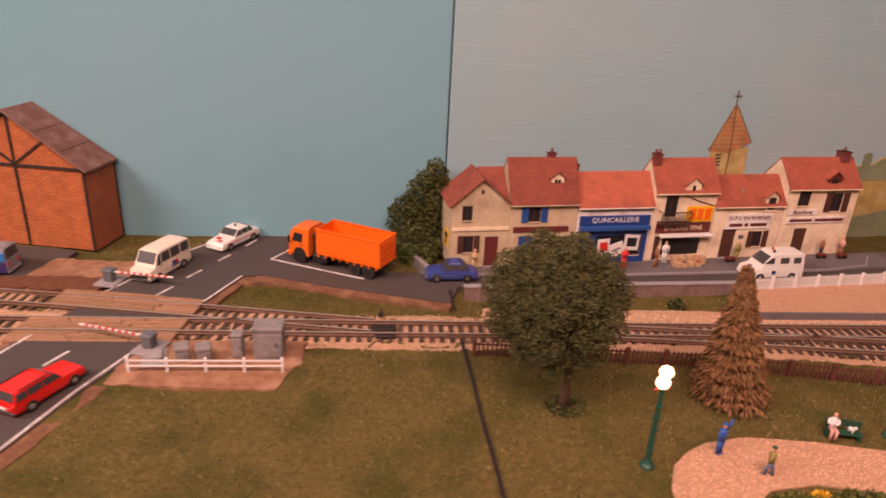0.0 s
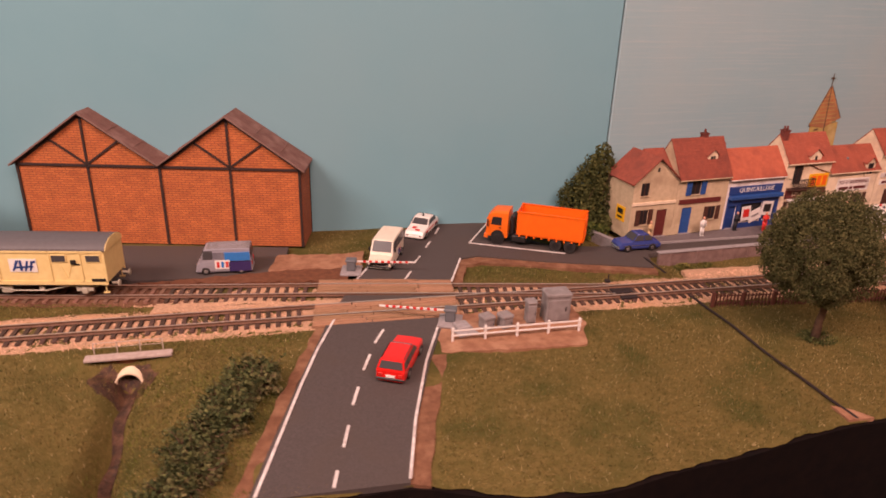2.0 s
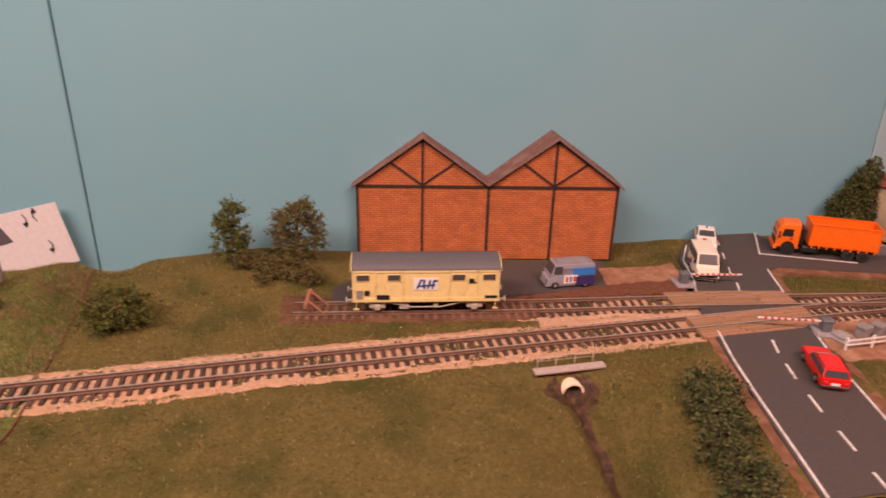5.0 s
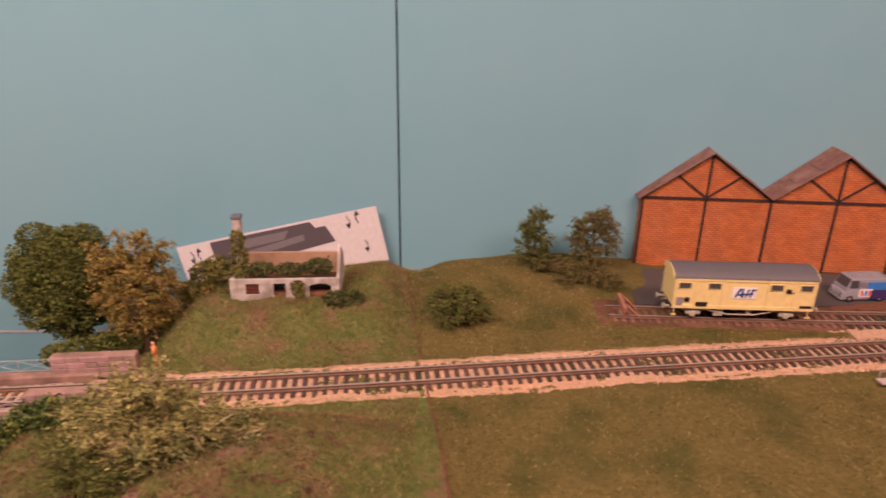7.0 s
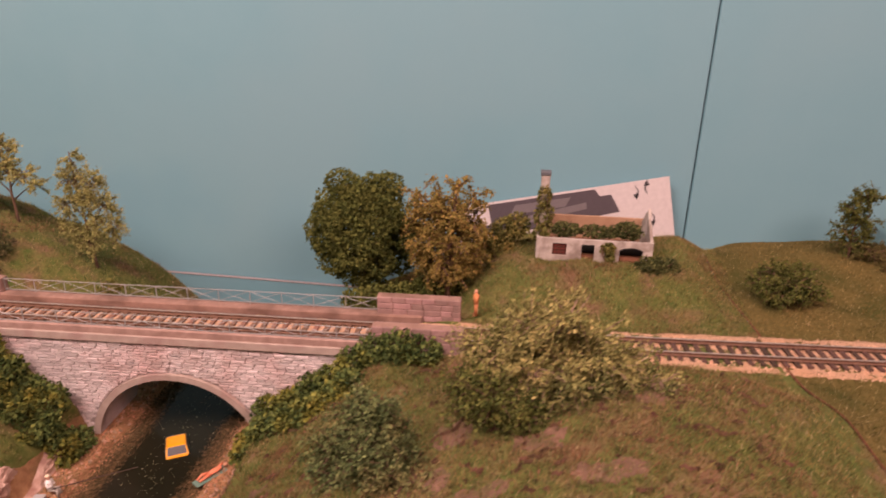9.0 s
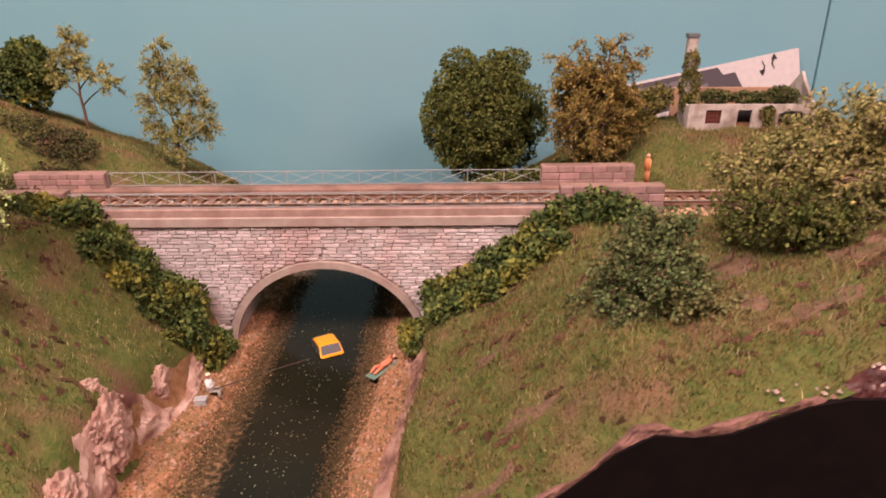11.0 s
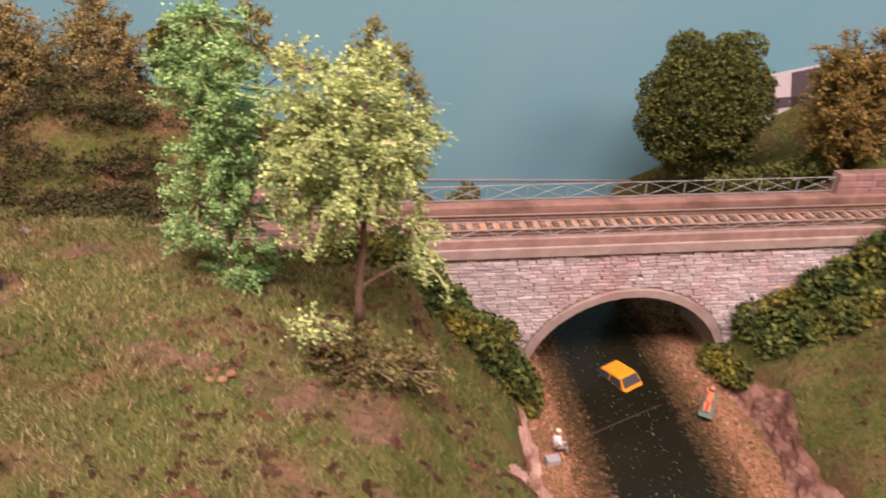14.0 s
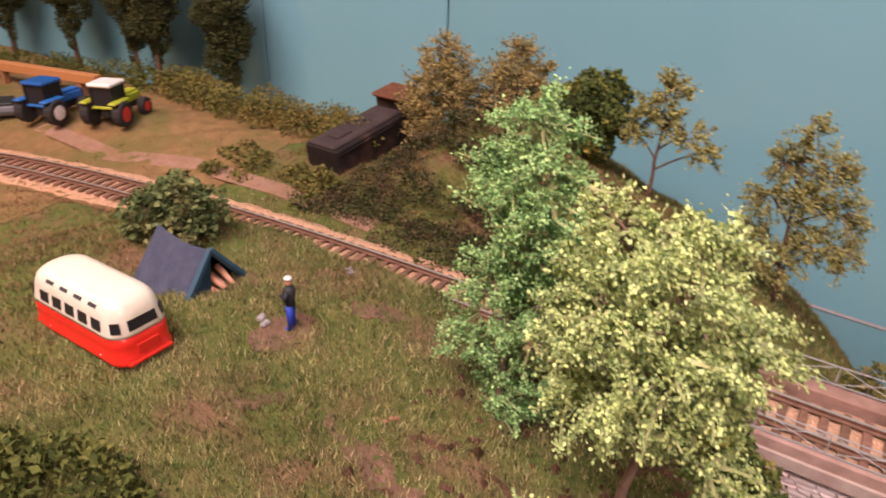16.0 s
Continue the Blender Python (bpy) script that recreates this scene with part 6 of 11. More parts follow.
def wheel(root, x, y, r, w, rim=None):
    sg = 1 if y > 0 else -1
    bm = bmesh.new()
    tube(bm, [(x, y - w / 2, r), (x, y - w / 2 + w * 0.15, r), (x, y + w / 2 - w * 0.15, r), (x, y + w / 2, r)], [r * 0.9, r, r, r * 0.9], 16)
    wh = part("wheel", bm, M["tyre"], root)
    bm = bmesh.new()
    tube(bm, [(x, y + sg * (w / 2 - 0.0001), r), (x, y + sg * (w / 2 + 0.0003), r)], [r * 0.62, r * 0.5], 12)
    tube(bm, [(x, y + sg * (w / 2 + 0.0002), r), (x, y + sg * (w / 2 + 0.0006), r)], [r * 0.2, r * 0.15], 8)
    part("rim", bm, rim or M["rim"], wh)


def quad_panel(root, name, pts, mat, push, parent=None):
    """A thin panel on four corners, raised a little along its outward side."""
    p = [Vector(q) for q in pts]
    n = (p[1] - p[0]).cross(p[3] - p[0]).normalized()
    bm = bmesh.new()
    lo = [bm.verts.new(q - n * 0.0001) for q in p]
    hi = [bm.verts.new(q + n * push) for q in p]
    bm.faces.new(hi)
    for i in range(4):
        bm.faces.new((lo[i], lo[(i + 1) % 4], hi[(i + 1) % 4], hi[i]))
    return part(name, bm, mat, parent or root)


def vehicle(name, at, turn, label, category, L, W, H, paint_mat, deck, cabin, wheels, wr, zb=0.0022, shoulder=None, side_windows=(), roof_mat=None, taper=0.80, rim=None, low_mat=None, bumper=None, sill=0.0, tilt=0.0, win=(0.14, 0.84), screen=(0.16, 0.90)):
    """deck: (x, z) points of the bonnet and boot line; cabin: x of screen foot, roof front, roof rear, rear foot; x forward."""
    root = thing(name, at, turn, label, category, tilt=tilt)
    hw = W / 2
    zs = shoulder
    sec = []
    xs = sorted({x for x, _ in deck} | {-L / 2, L / 2})
    dx, dz = zip(*sorted(deck))
    for x in xs:
        zt = float(np.interp(x, dx, dz))
        e = 1 - 0.09 * max(0, (abs(x) - L * 0.42) / (L * 0.08))
        sec.append((x, [(0, zb), (hw * 0.90 * e, zb), (hw * e, zb + 0.0015), (hw * 1.0 * e, zb + (zt - zb) * 0.62), (hw * 0.95 * e, zt - 0.0004), (hw * 0.86 * e, zt), (0, zt + 0.0004)]))
    bm = skin(sec)
    body = part("body", bm, paint_mat, root)
    a, b, c, d = cabin
    top = hw * taper
    base = hw * 0.93
    rows = []
    for x, z, w in ((d, zs - 0.0006, base), (c, H - 0.0006, top), (c + (b - c) * 0.15, H, top), (b - (b - c) * 0.15, H, top), (b, H - 0.0006, top), (a, zs - 0.0006, base)):
        z0 = zs - 0.0012
        fr = max(0.0, (z - zs) / (H - zs))
        rows.append((x, [(0, z0), (base, z0), (base + (w - base) * fr, z - 0.0006 * fr), ((base + (w - base) * fr) * 0.92, z), (0, z + 0.0002)]))
    part("cabin", skin(rows), roof_mat or paint_mat, root)
    # screens
    def at_z(f, w0=base, w1=top):
        return w0 + (w1 - w0) * f
    f0, f1 = screen
    for x0, x1, sg, nm in ((a, b, 1, "windscreen"), (d, c, -1, "rear_window")):
        za, zc = zs + (H - zs) * f0, zs + (H - zs) * f1
        xa, xc = x0 + (x1 - x0) * f0, x0 + (x1 - x0) * f1
        ya, yc = at_z(f0) * 0.86, at_z(f1) * 0.84
        pts = [(xa, -ya, za), (xa, ya, za), (xc, yc, zc), (xc, -yc, zc)]
        quad_panel(root, nm, pts if sg > 0 else [pts[1], pts[0], pts[3], pts[2]], M["glass_grey"], 0.0003)
    for u0, u1 in side_windows:
        za, zc = zs + (H - zs) * win[0], zs + (H - zs) * win[1]
        for sg in (-1, 1):
            lo_a, lo_b = d + (a - d) * u0, d + (a - d) * u1
            hi_a, hi_b = max(lo_a, c + (d - c) * 0.16), min(lo_b, b + (a - b) * 0.16)
            lo_a, lo_b = max(lo_a, d + (c - d) * 0.14 + 0.0004), min(lo_b, a + (b - a) * 0.14 - 0.0004)
            ya, yc = at_z(win[0]) + 0.0001, at_z(win[1]) + 0.0001
            pts = [(lo_a, sg * ya, za), (lo_b, sg * ya, za), (hi_b, sg * yc, zc), (hi_a, sg * yc, zc)]
            quad_panel(root, "side_window", pts if sg < 0 else [pts[1], pts[0], pts[3], pts[2]], M["glass_grey"], 0.0002)
    for wx in wheels:
        for sg in (-1, 1):
            wheel(root, wx, sg * (hw - 0.0012), wr, 0.0024, rim)
            bm = bmesh.new()
            tube(bm, [(wx, sg * (hw - 0.0006), wr), (wx, sg * (hw + 0.00015), wr)], [wr * 1.12, wr * 1.12], 14)
            part("wheel_arch", bm, M["black"], root)
    bmp = bumper or M["black"]
    for sg in (-1, 1):
        part("bumper", boxed(sg * L / 2 - 0.0008, sg * L / 2 + 0.0008, -hw * 0.92, hw * 0.92, zb + 0.0006, zb + 0.0024, 0.0005), bmp, root)
        zt = float(np.interp(sg * L / 2, dx, dz))
        for s2 in (-1, 1):
            part("headlight" if sg > 0 else "tail_light", boxed(sg * L / 2 - 0.0006, sg * L / 2 + 0.0005, s2 * hw * 0.66 - 0.0013, s2 * hw * 0.66 + 0.0013, zb + (zt - zb) * 0.52, zb + (zt - zb) * 0.80, 0.0002), M["chrome"] if sg > 0 else M["red"], root)
    part("floor_pan", boxed(-L * 0.42, L * 0.42, -hw * 0.8, hw * 0.8, 0.0012, zb + 0.001), M["black"], root)
    return root


def heading(dx, dy):
    return math.degrees(math.atan2(dy, dx))


RZ = ROAD_Z + 0.0002
# red estate car going away up the road
v = vehicle("estate_car", (-0.2255, 0.3625, RZ), heading(0.0205, 0.0625), "bright red estate car standing in front of the lowered barrier", "car", 0.0500, 0.0205, 0.0158, M["red_car"],
    [(-0.025, 0.0095), (-0.024, 0.0100), (0.005, 0.0100), (0.0235, 0.0086), (0.025, 0.0060)], (0.0085, 0.0020, -0.0215, -0.0245), (-0.0145, 0.0155), 0.0034, shoulder=0.0098, side_windows=((0.05, 0.27), (0.30, 0.58), (0.61, 0.97)))
part("roof_rail", boxed(-0.019, 0.000, -0.0079, -0.0074, 0.0158, 0.0164), M["black"], v)
part("roof_rail", boxed(-0.019, 0.000, 0.0074, 0.0079, 0.0158, 0.0164), M["black"], v)
part("plate", boxed(-0.0256, -0.0250, -0.003, 0.003, 0.0052, 0.0068), M["white"], v)
v.scale = (0.94, 0.94, 0.94)
# white saloon with red markings
v = vehicle("saloon_car", (-0.1935, 0.6020, RZ), heading(-0.050, -0.120), "white saloon car with red bonnet markings and a roof beacon", "car", 0.0500, 0.0200, 0.0155, M["white_car"],
    [(-0.025, 0.0085), (-0.0175, 0.0100), (0.004, 0.0100), (0.0235, 0.0082), (0.025, 0.0060)], (0.0095, 0.0020, -0.0115, -0.0175), (-0.0145, 0.0155), 0.0034, shoulder=0.0098, side_windows=((0.10, 0.30), (0.33, 0.60), (0.63, 0.95)), bumper=M["white_car"])
part("bonnet_mark", boxed(0.0140, 0.0180, -0.0042, -0.0005, 0.0096, 0.0101), M["red"], v)
part("bonnet_mark", boxed(0.0185, 0.0215, 0.0000, 0.0042, 0.0090, 0.0094), M["red"], v)
part("side_stripe", boxed(-0.018, 0.018, -0.0103, -0.0099, 0.0068, 0.0073), M["red"], v)
part("side_stripe", boxed(-0.018, 0.018, 0.0099, 0.0103, 0.0068, 0.0073), M["red"], v)
bm = bmesh.new()
tube(bm, [(-0.003, 0, 0.0155), (-0.003, 0, 0.0180)], [0.0009, 0.0007], 8)
part("beacon", bm, M["black"], v)
# white minibus facing the barrier
v = vehicle("minibus", (-0.2300, 0.5335, RZ), heading(-0.030, -0.105), "cream-white minibus waiting behind the lowered barrier", "van", 0.0530, 0.0225, 0.0250, M["cream_car"],
    [(-0.0265, 0.0135), (0.010, 0.0135), (0.0175, 0.0128), (0.0255, 0.0112), (0.0265, 0.0080)], (0.0195, 0.0125, -0.0250, -0.0263), (-0.0155, 0.0165), 0.0036, shoulder=0.0133, side_windows=((0.05, 0.27), (0.31, 0.55), (0.59, 0.80), (0.83, 0.98)), taper=0.88)
part("grille", boxed(0.0262, 0.0270, -0.0085, 0.0085, 0.0052, 0.0082), M["black"], v)
for sg in (-1, 1):
    part("mirror", boxed(0.0150, 0.0162, sg * 0.0122 - 0.0008, sg * 0.0122 + 0.0008, 0.0150, 0.0178), M["black"], v)
    lg = part("side_logo", boxed(-0.010, 0.000, sg * 0.01135 - 0.00012, sg * 0.01135 + 0.00012, 0.0068, 0.0080), M["blue_paint"], v, "blue and red side lettering")
    part("shape", boxed(-0.008, -0.004, sg * 0.01142 - 0.0002, sg * 0.01142 + 0.0002, 0.0085, 0.0118), M["red"], lg)
    part("shape", boxed(-0.0045, -0.001, sg * 0.01142 - 0.0002, sg * 0.01142 + 0.0002, 0.0085, 0.0118), M["blue_paint"], lg)
v.scale = (0.93, 0.93, 0.93)
# blue saloon
v = vehicle("saloon_car", (0.0055, 0.5545, RZ), heading(-0.029, -0.0045), "small dark blue vintage saloon car with chrome bumpers", "car", 0.0430, 0.0175, 0.0162, M["blue_car"],
    [(-0.0215, 0.0070), (-0.019, 0.0088), (-0.0125, 0.0098), (0.008, 0.0098), (0.019, 0.0086), (0.0215, 0.0062)], (0.0090, 0.0030, -0.0080, -0.0145), (-0.0125, 0.0130), 0.0034, shoulder=0.0095, side_windows=((0.12, 0.46), (0.50, 0.93)), bumper=M["chrome"], rim=M["chrome"], taper=0.74)
part("chrome_strip", boxed(-0.018, 0.018, -0.0090, -0.0086, 0.0060, 0.0064), M["chrome"], v)
part("chrome_strip", boxed(-0.018, 0.018, 0.0086, 0.0090, 0.0060, 0.0064), M["chrome"], v)
# corrugated delivery van
v = vehicle("delivery_van", (-0.3640, 0.5180, -0.0011), 184, "old grey delivery van with blue and purple rear panels", "van", 0.0470, 0.0210, 0.0245, M["grey_blue"],
    [(-0.0235, 0.0135), (0.013, 0.0135), (0.0175, 0.0125), (0.0225, 0.0100), (0.0235, 0.0070)], (0.0205, 0.0160, -0.0225, -0.0235), (-0.0145, 0.0155), 0.0033, zb=0.0016, shoulder=0.0132, side_windows=((0.74, 0.93),), taper=0.86, bumper=M["grey_blue"])
for sg in (-1, 1):
    y = sg * 0.0099
    part("side_panel", boxed(-0.0225, -0.0010, y - 0.0008, y + 0.0006, 0.0130, 0.0208), M["van_blue"], v, "blue upper side panel")
    y = sg * 0.0106
    part("side_panel", boxed(-0.0230, -0.0045, y - 0.0004, y + 0.0003, 0.0030, 0.0122), M["van_purple"], v, "dark purple lower side panel")
    lg = part("side_logo", boxed(-0.0055, 0.0075, y - 0.0004, y + 0.0003, 0.0055, 0.0140), M["white"], v, "white emblem with pink and blue bars")
    for k, mt in enumerate((M["red"], M["van_blue"], M["red"])):
        part("shape", boxed(-0.0040 + k * 0.0038, -0.0018 + k * 0.0038, y + sg * 0.0003 - 0.0002, y + sg * 0.0003 + 0.0002, 0.0070, 0.0125), mt, lg)
    for k in range(6):
        zz = 0.0145 + k * 0.0013
        part("rib", boxed(0.0002, 0.0090, sg * 0.0098 - 0.0004, sg * 0.0098 + 0.0004, zz, zz + 0.0004), M["grey_blue"], v)
for k in range(8):
    yy = -0.0077 + k * 0.0022
    part("roof_rib", boxed(-0.022, 0.014, yy - 0.0003, yy + 0.0003, 0.0244, 0.0249), M["grey"], v)
for sg in (-1, 1):
    bm = bmesh.new()
    ellipsoid(bm, (0.0232, sg * 0.0072, 0.0085), (0.0010, 0.0016, 0.0016), 0, 8, 6)
    part("headlight", bm, M["chrome"], v)
v.scale = (0.93, 0.93, 0.90)
# ambulance
v = vehicle("ambulance", (0.2890, 0.6010, RZ), heading(-0.060, -0.012), "white ambulance van with blue side emblem and roof beacons", "van", 0.0560, 0.0225, 0.0265, M["white_car"],
    [(-0.028, 0.0140), (0.008, 0.0140), (0.018, 0.0125), (0.0265, 0.0098), (0.028, 0.0060)], (0.0175, 0.0065, -0.0262, -0.0275), (-0.0165, 0.0170), 0.0036, shoulder=0.0136, side_windows=((0.10, 0.27), (0.38, 0.58), (0.72, 0.94)), taper=0.86, bumper=M["white_car"], win=(0.28, 0.72), screen=(0.20, 0.80))
for xx, mt in ((0.003, M["black"]), (0.000, M["red"])):
    bm = bmesh.new()
    tube(bm, [(xx, 0.004 if mt is M["black"] else -0.003, 0.0265), (xx, 0.004 if mt is M["black"] else -0.003, 0.0288)], [0.0014, 0.0011], 8)
    part("beacon", bm, mt, v)
for sg in (-1, 1):
    bm = bmesh.new()
    tube(bm, [(0.004, sg * 0.0112, 0.0085), (0.004, sg * 0.01155, 0.0085)], [0.0022, 0.0022], 12)
    part("emblem", bm, M["blue_deep"], v)
part("bonnet_emblem", boxed(0.0205, 0.0240, -0.002, 0.002, 0.0116, 0.0122), M["blue_deep"], v)
v.scale = (0.92, 0.92, 0.92)
# yellow hatchback half under water
v = vehicle("hatchback_car", (-1.1575, 0.3250, WATER - 0.0108), heading(-0.40, 0.62), "orange-yellow hatchback sunk to its windows in the river", "car", 0.0430, 0.0190, 0.0165, M["yellow_car"],
    [(-0.0215, 0.0095), (-0.018, 0.0100), (0.004, 0.0100), (0.020, 0.0088), (0.0215, 0.0065)], (0.0085, 0.0020, -0.0150, -0.0205), (-0.0130, 0.0135), 0.0033, shoulder=0.0098, side_windows=((0.08, 0.46), (0.50, 0.95)), tilt=0.0)
v.matrix_basis = v.matrix_basis @ pose(0, 0, 0.0005, 0, 6, 0)
v.scale = (0.86, 0.86, 0.9)
# two-tone camper bus
BUSX, BUSY, BUSZ = -1.4545, 0.1675, 0.0358


def rounded_ring(hl, hw, r, z, n=6):
    pts = []
    for cx, cy, a0 in ((hl - r, hw - r, 0), (-hl + r, hw - r, 90), (-hl + r, -hw + r, 180), (hl - r, -hw + r, 270)):
        for k in range(n + 1):
            a = radians(a0 + 90 * k / n)
            pts.append((cx + r * math.cos(a), cy + r * math.sin(a), z))
    return pts


def hull(levels):
    bm = bmesh.new()
    rows = [[bm.verts.new(p) for p in rounded_ring(*lv)] for lv in levels]
    n = len(rows[0])
    for p, q in zip(rows, rows[1:]):
        for k in range(n):
            bm.faces.new((p[k], p[(k + 1) % n], q[(k + 1) % n], q[k]))
    bm.faces.new(rows[0][::-1])
    bm.faces.new(rows[-1])
    return bm


def camper_bus():
    root = thing("camper_bus", (BUSX, BUSY, BUSZ), heading(-0.0467, -0.0050), "glossy red and cream vintage camper bus on the grass", "bus")
    red, cream = M["bus_red"], M["bus_cream"]
    part("body", hull([(0.0235, 0.0092, 0.004, 0.0008), (0.0250, 0.0103, 0.0050, 0.0016), (0.0254, 0.0105, 0.0055, 0.0028), (0.0246, 0.0100, 0.0052, 0.0036), (0.0246, 0.0101, 0.0056, 0.0080), (0.0244, 0.0101, 0.0060, 0.0118)]), red, root, "glossy red lower body", smooth=True)
    top = part("upper_body", hull([(0.0246, 0.0103, 0.0062, 0.0114), (0.0244, 0.0101, 0.0064, 0.0124), (0.0236, 0.0094, 0.0066, 0.0172), (0.0234, 0.0093, 0.0068, 0.0180), (0.0226, 0.0087, 0.0068, 0.0203), (0.0208, 0.0074, 0.0064, 0.0220), (0.0180, 0.0052, 0.0048, 0.0229), (0.0120, 0.0020, 0.0018, 0.0232)]), cream, root, "cream upper body and domed roof", smooth=True)
    for sg in (-1, 1):
        for k in range(5):
            x0 = -0.0172 + k * 0.0070
            pts = [(x0, sg * 0.0099, 0.0130), (x0 + 0.0046, sg * 0.0099, 0.0130), (x0 + 0.0046, sg * 0.0094, 0.0168), (x0, sg * 0.0094, 0.0168)]
            quad_panel(root, "side_window", pts if sg < 0 else [pts[1], pts[0], pts[3], pts[2]], M["glass"], 0.0003, top)
        for k in range(4):
            x0 = -0.0150 + k * 0.0076
            pts = [(x0, sg * 0.0086, 0.0200), (x0 + 0.0040, sg * 0.0086, 0.0200), (x0 + 0.0040, sg * 0.0079, 0.0210), (x0, sg * 0.0079, 0.0210)]
            quad_panel(root, "roof_window", pts if sg < 0 else [pts[1], pts[0], pts[3], pts[2]], M["glass_grey"], 0.0004, top)
        # end windows
        pts = [(sg * 0.0242, -0.0050, 0.0132), (sg * 0.0242, 0.0050, 0.0132), (sg * 0.0235, 0.0048, 0.0166), (sg * 0.0235, -0.0048, 0.0166)]
        quad_panel(root, "end_window", pts if sg > 0 else [pts[1], pts[0], pts[3], pts[2]], M["glass"], 0.0003, top)
        for s2 in (-1, 1):
            c = [(sg * 0.0233, s2 * 0.0073, 0.0132), (sg * 0.0211, s2 * 0.0092, 0.0132), (sg * 0.0206, s2 * 0.0087, 0.0166), (sg * 0.0227, s2 * 0.0069, 0.0166)]
            quad_panel(root, "corner_window", c if sg * s2 > 0 else [c[1], c[0], c[3], c[2]], M["glass"], 0.0004, top)
            wheel(root, sg * 0.0140, s2 * 0.0086, 0.0030, 0.0022, M["chrome"])
        part("bumper", boxed(sg * 0.0250 - 0.0008, sg * 0.0250 + 0.0008, -0.0080, 0.0080, 0.0014, 0.0030, 0.0005), red, root)
    part("hatch", boxed(-0.0251, -0.0243, -0.0040, 0.0040, 0.0046, 0.0080, 0.0003), red, root)


camper_bus()

# orange tipper lorry
TX, TY = -0.0900, 0.5665
lorry = thing("lorry", (TX, TY, RZ), heading(-0.0565, 0.0235), "orange tipper lorry with black chassis parked in the bay", "lorry")
part("chassis", boxed(-0.045, 0.040, -0.0055, 0.0055, 0.0060, 0.0085, 0.0005), M["black"], lorry)
cab = part("cab", skin([(0.0240, [(0, 0.0060), (0.0118, 0.0060), (0.0122, 0.0170), (0.0108, 0.0265), (0.0090, 0.0280), (0, 0.0284)]), (0.0390, [(0, 0.0060), (0.0118, 0.0060), (0.0122, 0.0165), (0.0108, 0.0255), (0.0090, 0.0270), (0, 0.0275)]), (0.0425, [(0, 0.0065), (0.0116, 0.0065), (0.0120, 0.0160), (0.0104, 0.0235), (0.0086, 0.0245), (0, 0.0248)]), (0.0445, [(0, 0.0070), (0.0110, 0.0070), (0.0113, 0.0155), (0.0095, 0.0205), (0.0080, 0.0208), (0, 0.0210)])]), M["orange_deep"], lorry, "orange cab")
quad_panel(lorry, "windscreen", [(0.0446, -0.0092, 0.0162), (0.0446, 0.0092, 0.0162), (0.0432, 0.0086, 0.0232), (0.0432, -0.0086, 0.0232)], M["glass"], 0.0003, cab)
for sg in (-1, 1):
    pts = [(0.0300, sg * 0.0124, 0.0165), (0.0400, sg * 0.0123, 0.0165), (0.0385, sg * 0.0114, 0.0228), (0.0300, sg * 0.0115, 0.0228)]
    quad_panel(lorry, "side_window", pts if sg < 0 else [pts[1], pts[0], pts[3], pts[2]], M["glass"], 0.0002, cab)
    part("mirror", boxed(0.0420, 0.0432, sg * 0.0138 - 0.0008, sg * 0.0138 + 0.0008, 0.0150, 0.0205), M["black"], cab)
    part("door_handle", boxed(0.0300, 0.0320, sg * 0.0124 - 0.0003, sg * 0.0124 + 0.0003, 0.0140, 0.0146), M["black"], cab)
part("grille", boxed(0.0440, 0.0452, -0.0085, 0.0085, 0.0085, 0.0128, 0.0002), M["black"], cab)
part("bumper", boxed(0.0425, 0.0462, -0.0120, 0.0120, 0.0040, 0.0078, 0.0005), M["orange_deep"], cab)
part("step_tank", boxed(0.006, 0.020, -0.0120, -0.0065, 0.0035, 0.0090, 0.0010), M["black"], lorry)
part("step_tank", boxed(0.006, 0.020, 0.0065, 0.0120, 0.0035, 0.0090, 0.0010), M["black"], lorry)
part("intake", boxed(0.0185, 0.0222, -0.0080, 0.0080, 0.0085, 0.0240, 0.0008), M["black"], lorry)
for wx in (0.0330, -0.0215, -0.0345):
    for sg in (-1, 1):
        wheel(lorry, wx, sg * 0.0102, 0.0056, 0.0042, M["black"])
        if wx > 0:
            bm = bmesh.new()
            tube(bm, [(wx, sg * 0.0085, 0.0056), (wx, sg * 0.0124, 0.0056)], [0.0066, 0.0066], 16)
            part("wheel_arch", bm, M["black"], lorry)


def tipper(root):
    x0, x1, w, z0, z1, t = -0.0460, 0.0155, 0.0130, 0.0105, 0.0300, 0.0007
    skip = part("tipper_body", boxed(x0, x1, -w, w, z0, z0 + 0.0010), M["orange"], root, "open orange tipper body")
    for y in (-w, w - t):
        part("side", boxed(x0, x1, y, y + t, z0, z1, 0.0001), M["orange"], skip)
    for x in (x0, x1 - t):
        part("end", boxed(x, x + t, -w, w, z0, z1, 0.0001), M["orange"], skip)
    for y in (-w - 0.0006, w - t):
        part("top_rim", boxed(x0 - 0.0004, x1 + 0.0004, y, y + t + 0.0006, z1 - 0.0008, z1 + 0.0004), M["orange"], skip)
    for k in range(9):
        xx = x0 + 0.003 + k * (x1 - x0 - 0.006) / 8
        for y in (-w - 0.0006, w):
            part("rib", boxed(xx - 0.0007, xx + 0.0007, y, y + 0.0006, z0 - 0.0016, z0 + 0.0012), M["orange"], skip)
    for k in range(7):
        zz = z0 + 0.001 + k * 0.0026
        part("tailgate_rib", boxed(x0 - 0.0008, x0, -w, w, zz, zz + 0.0008), M["orange"], skip)
    part("subframe", boxed(x0 + 0.002, x1 - 0.002, -0.0075, 0.0075, 0.0085, 0.0105), M["black"], root)


tipper(lorry)
lorry.scale = (1.0, 1.0, 1.16)

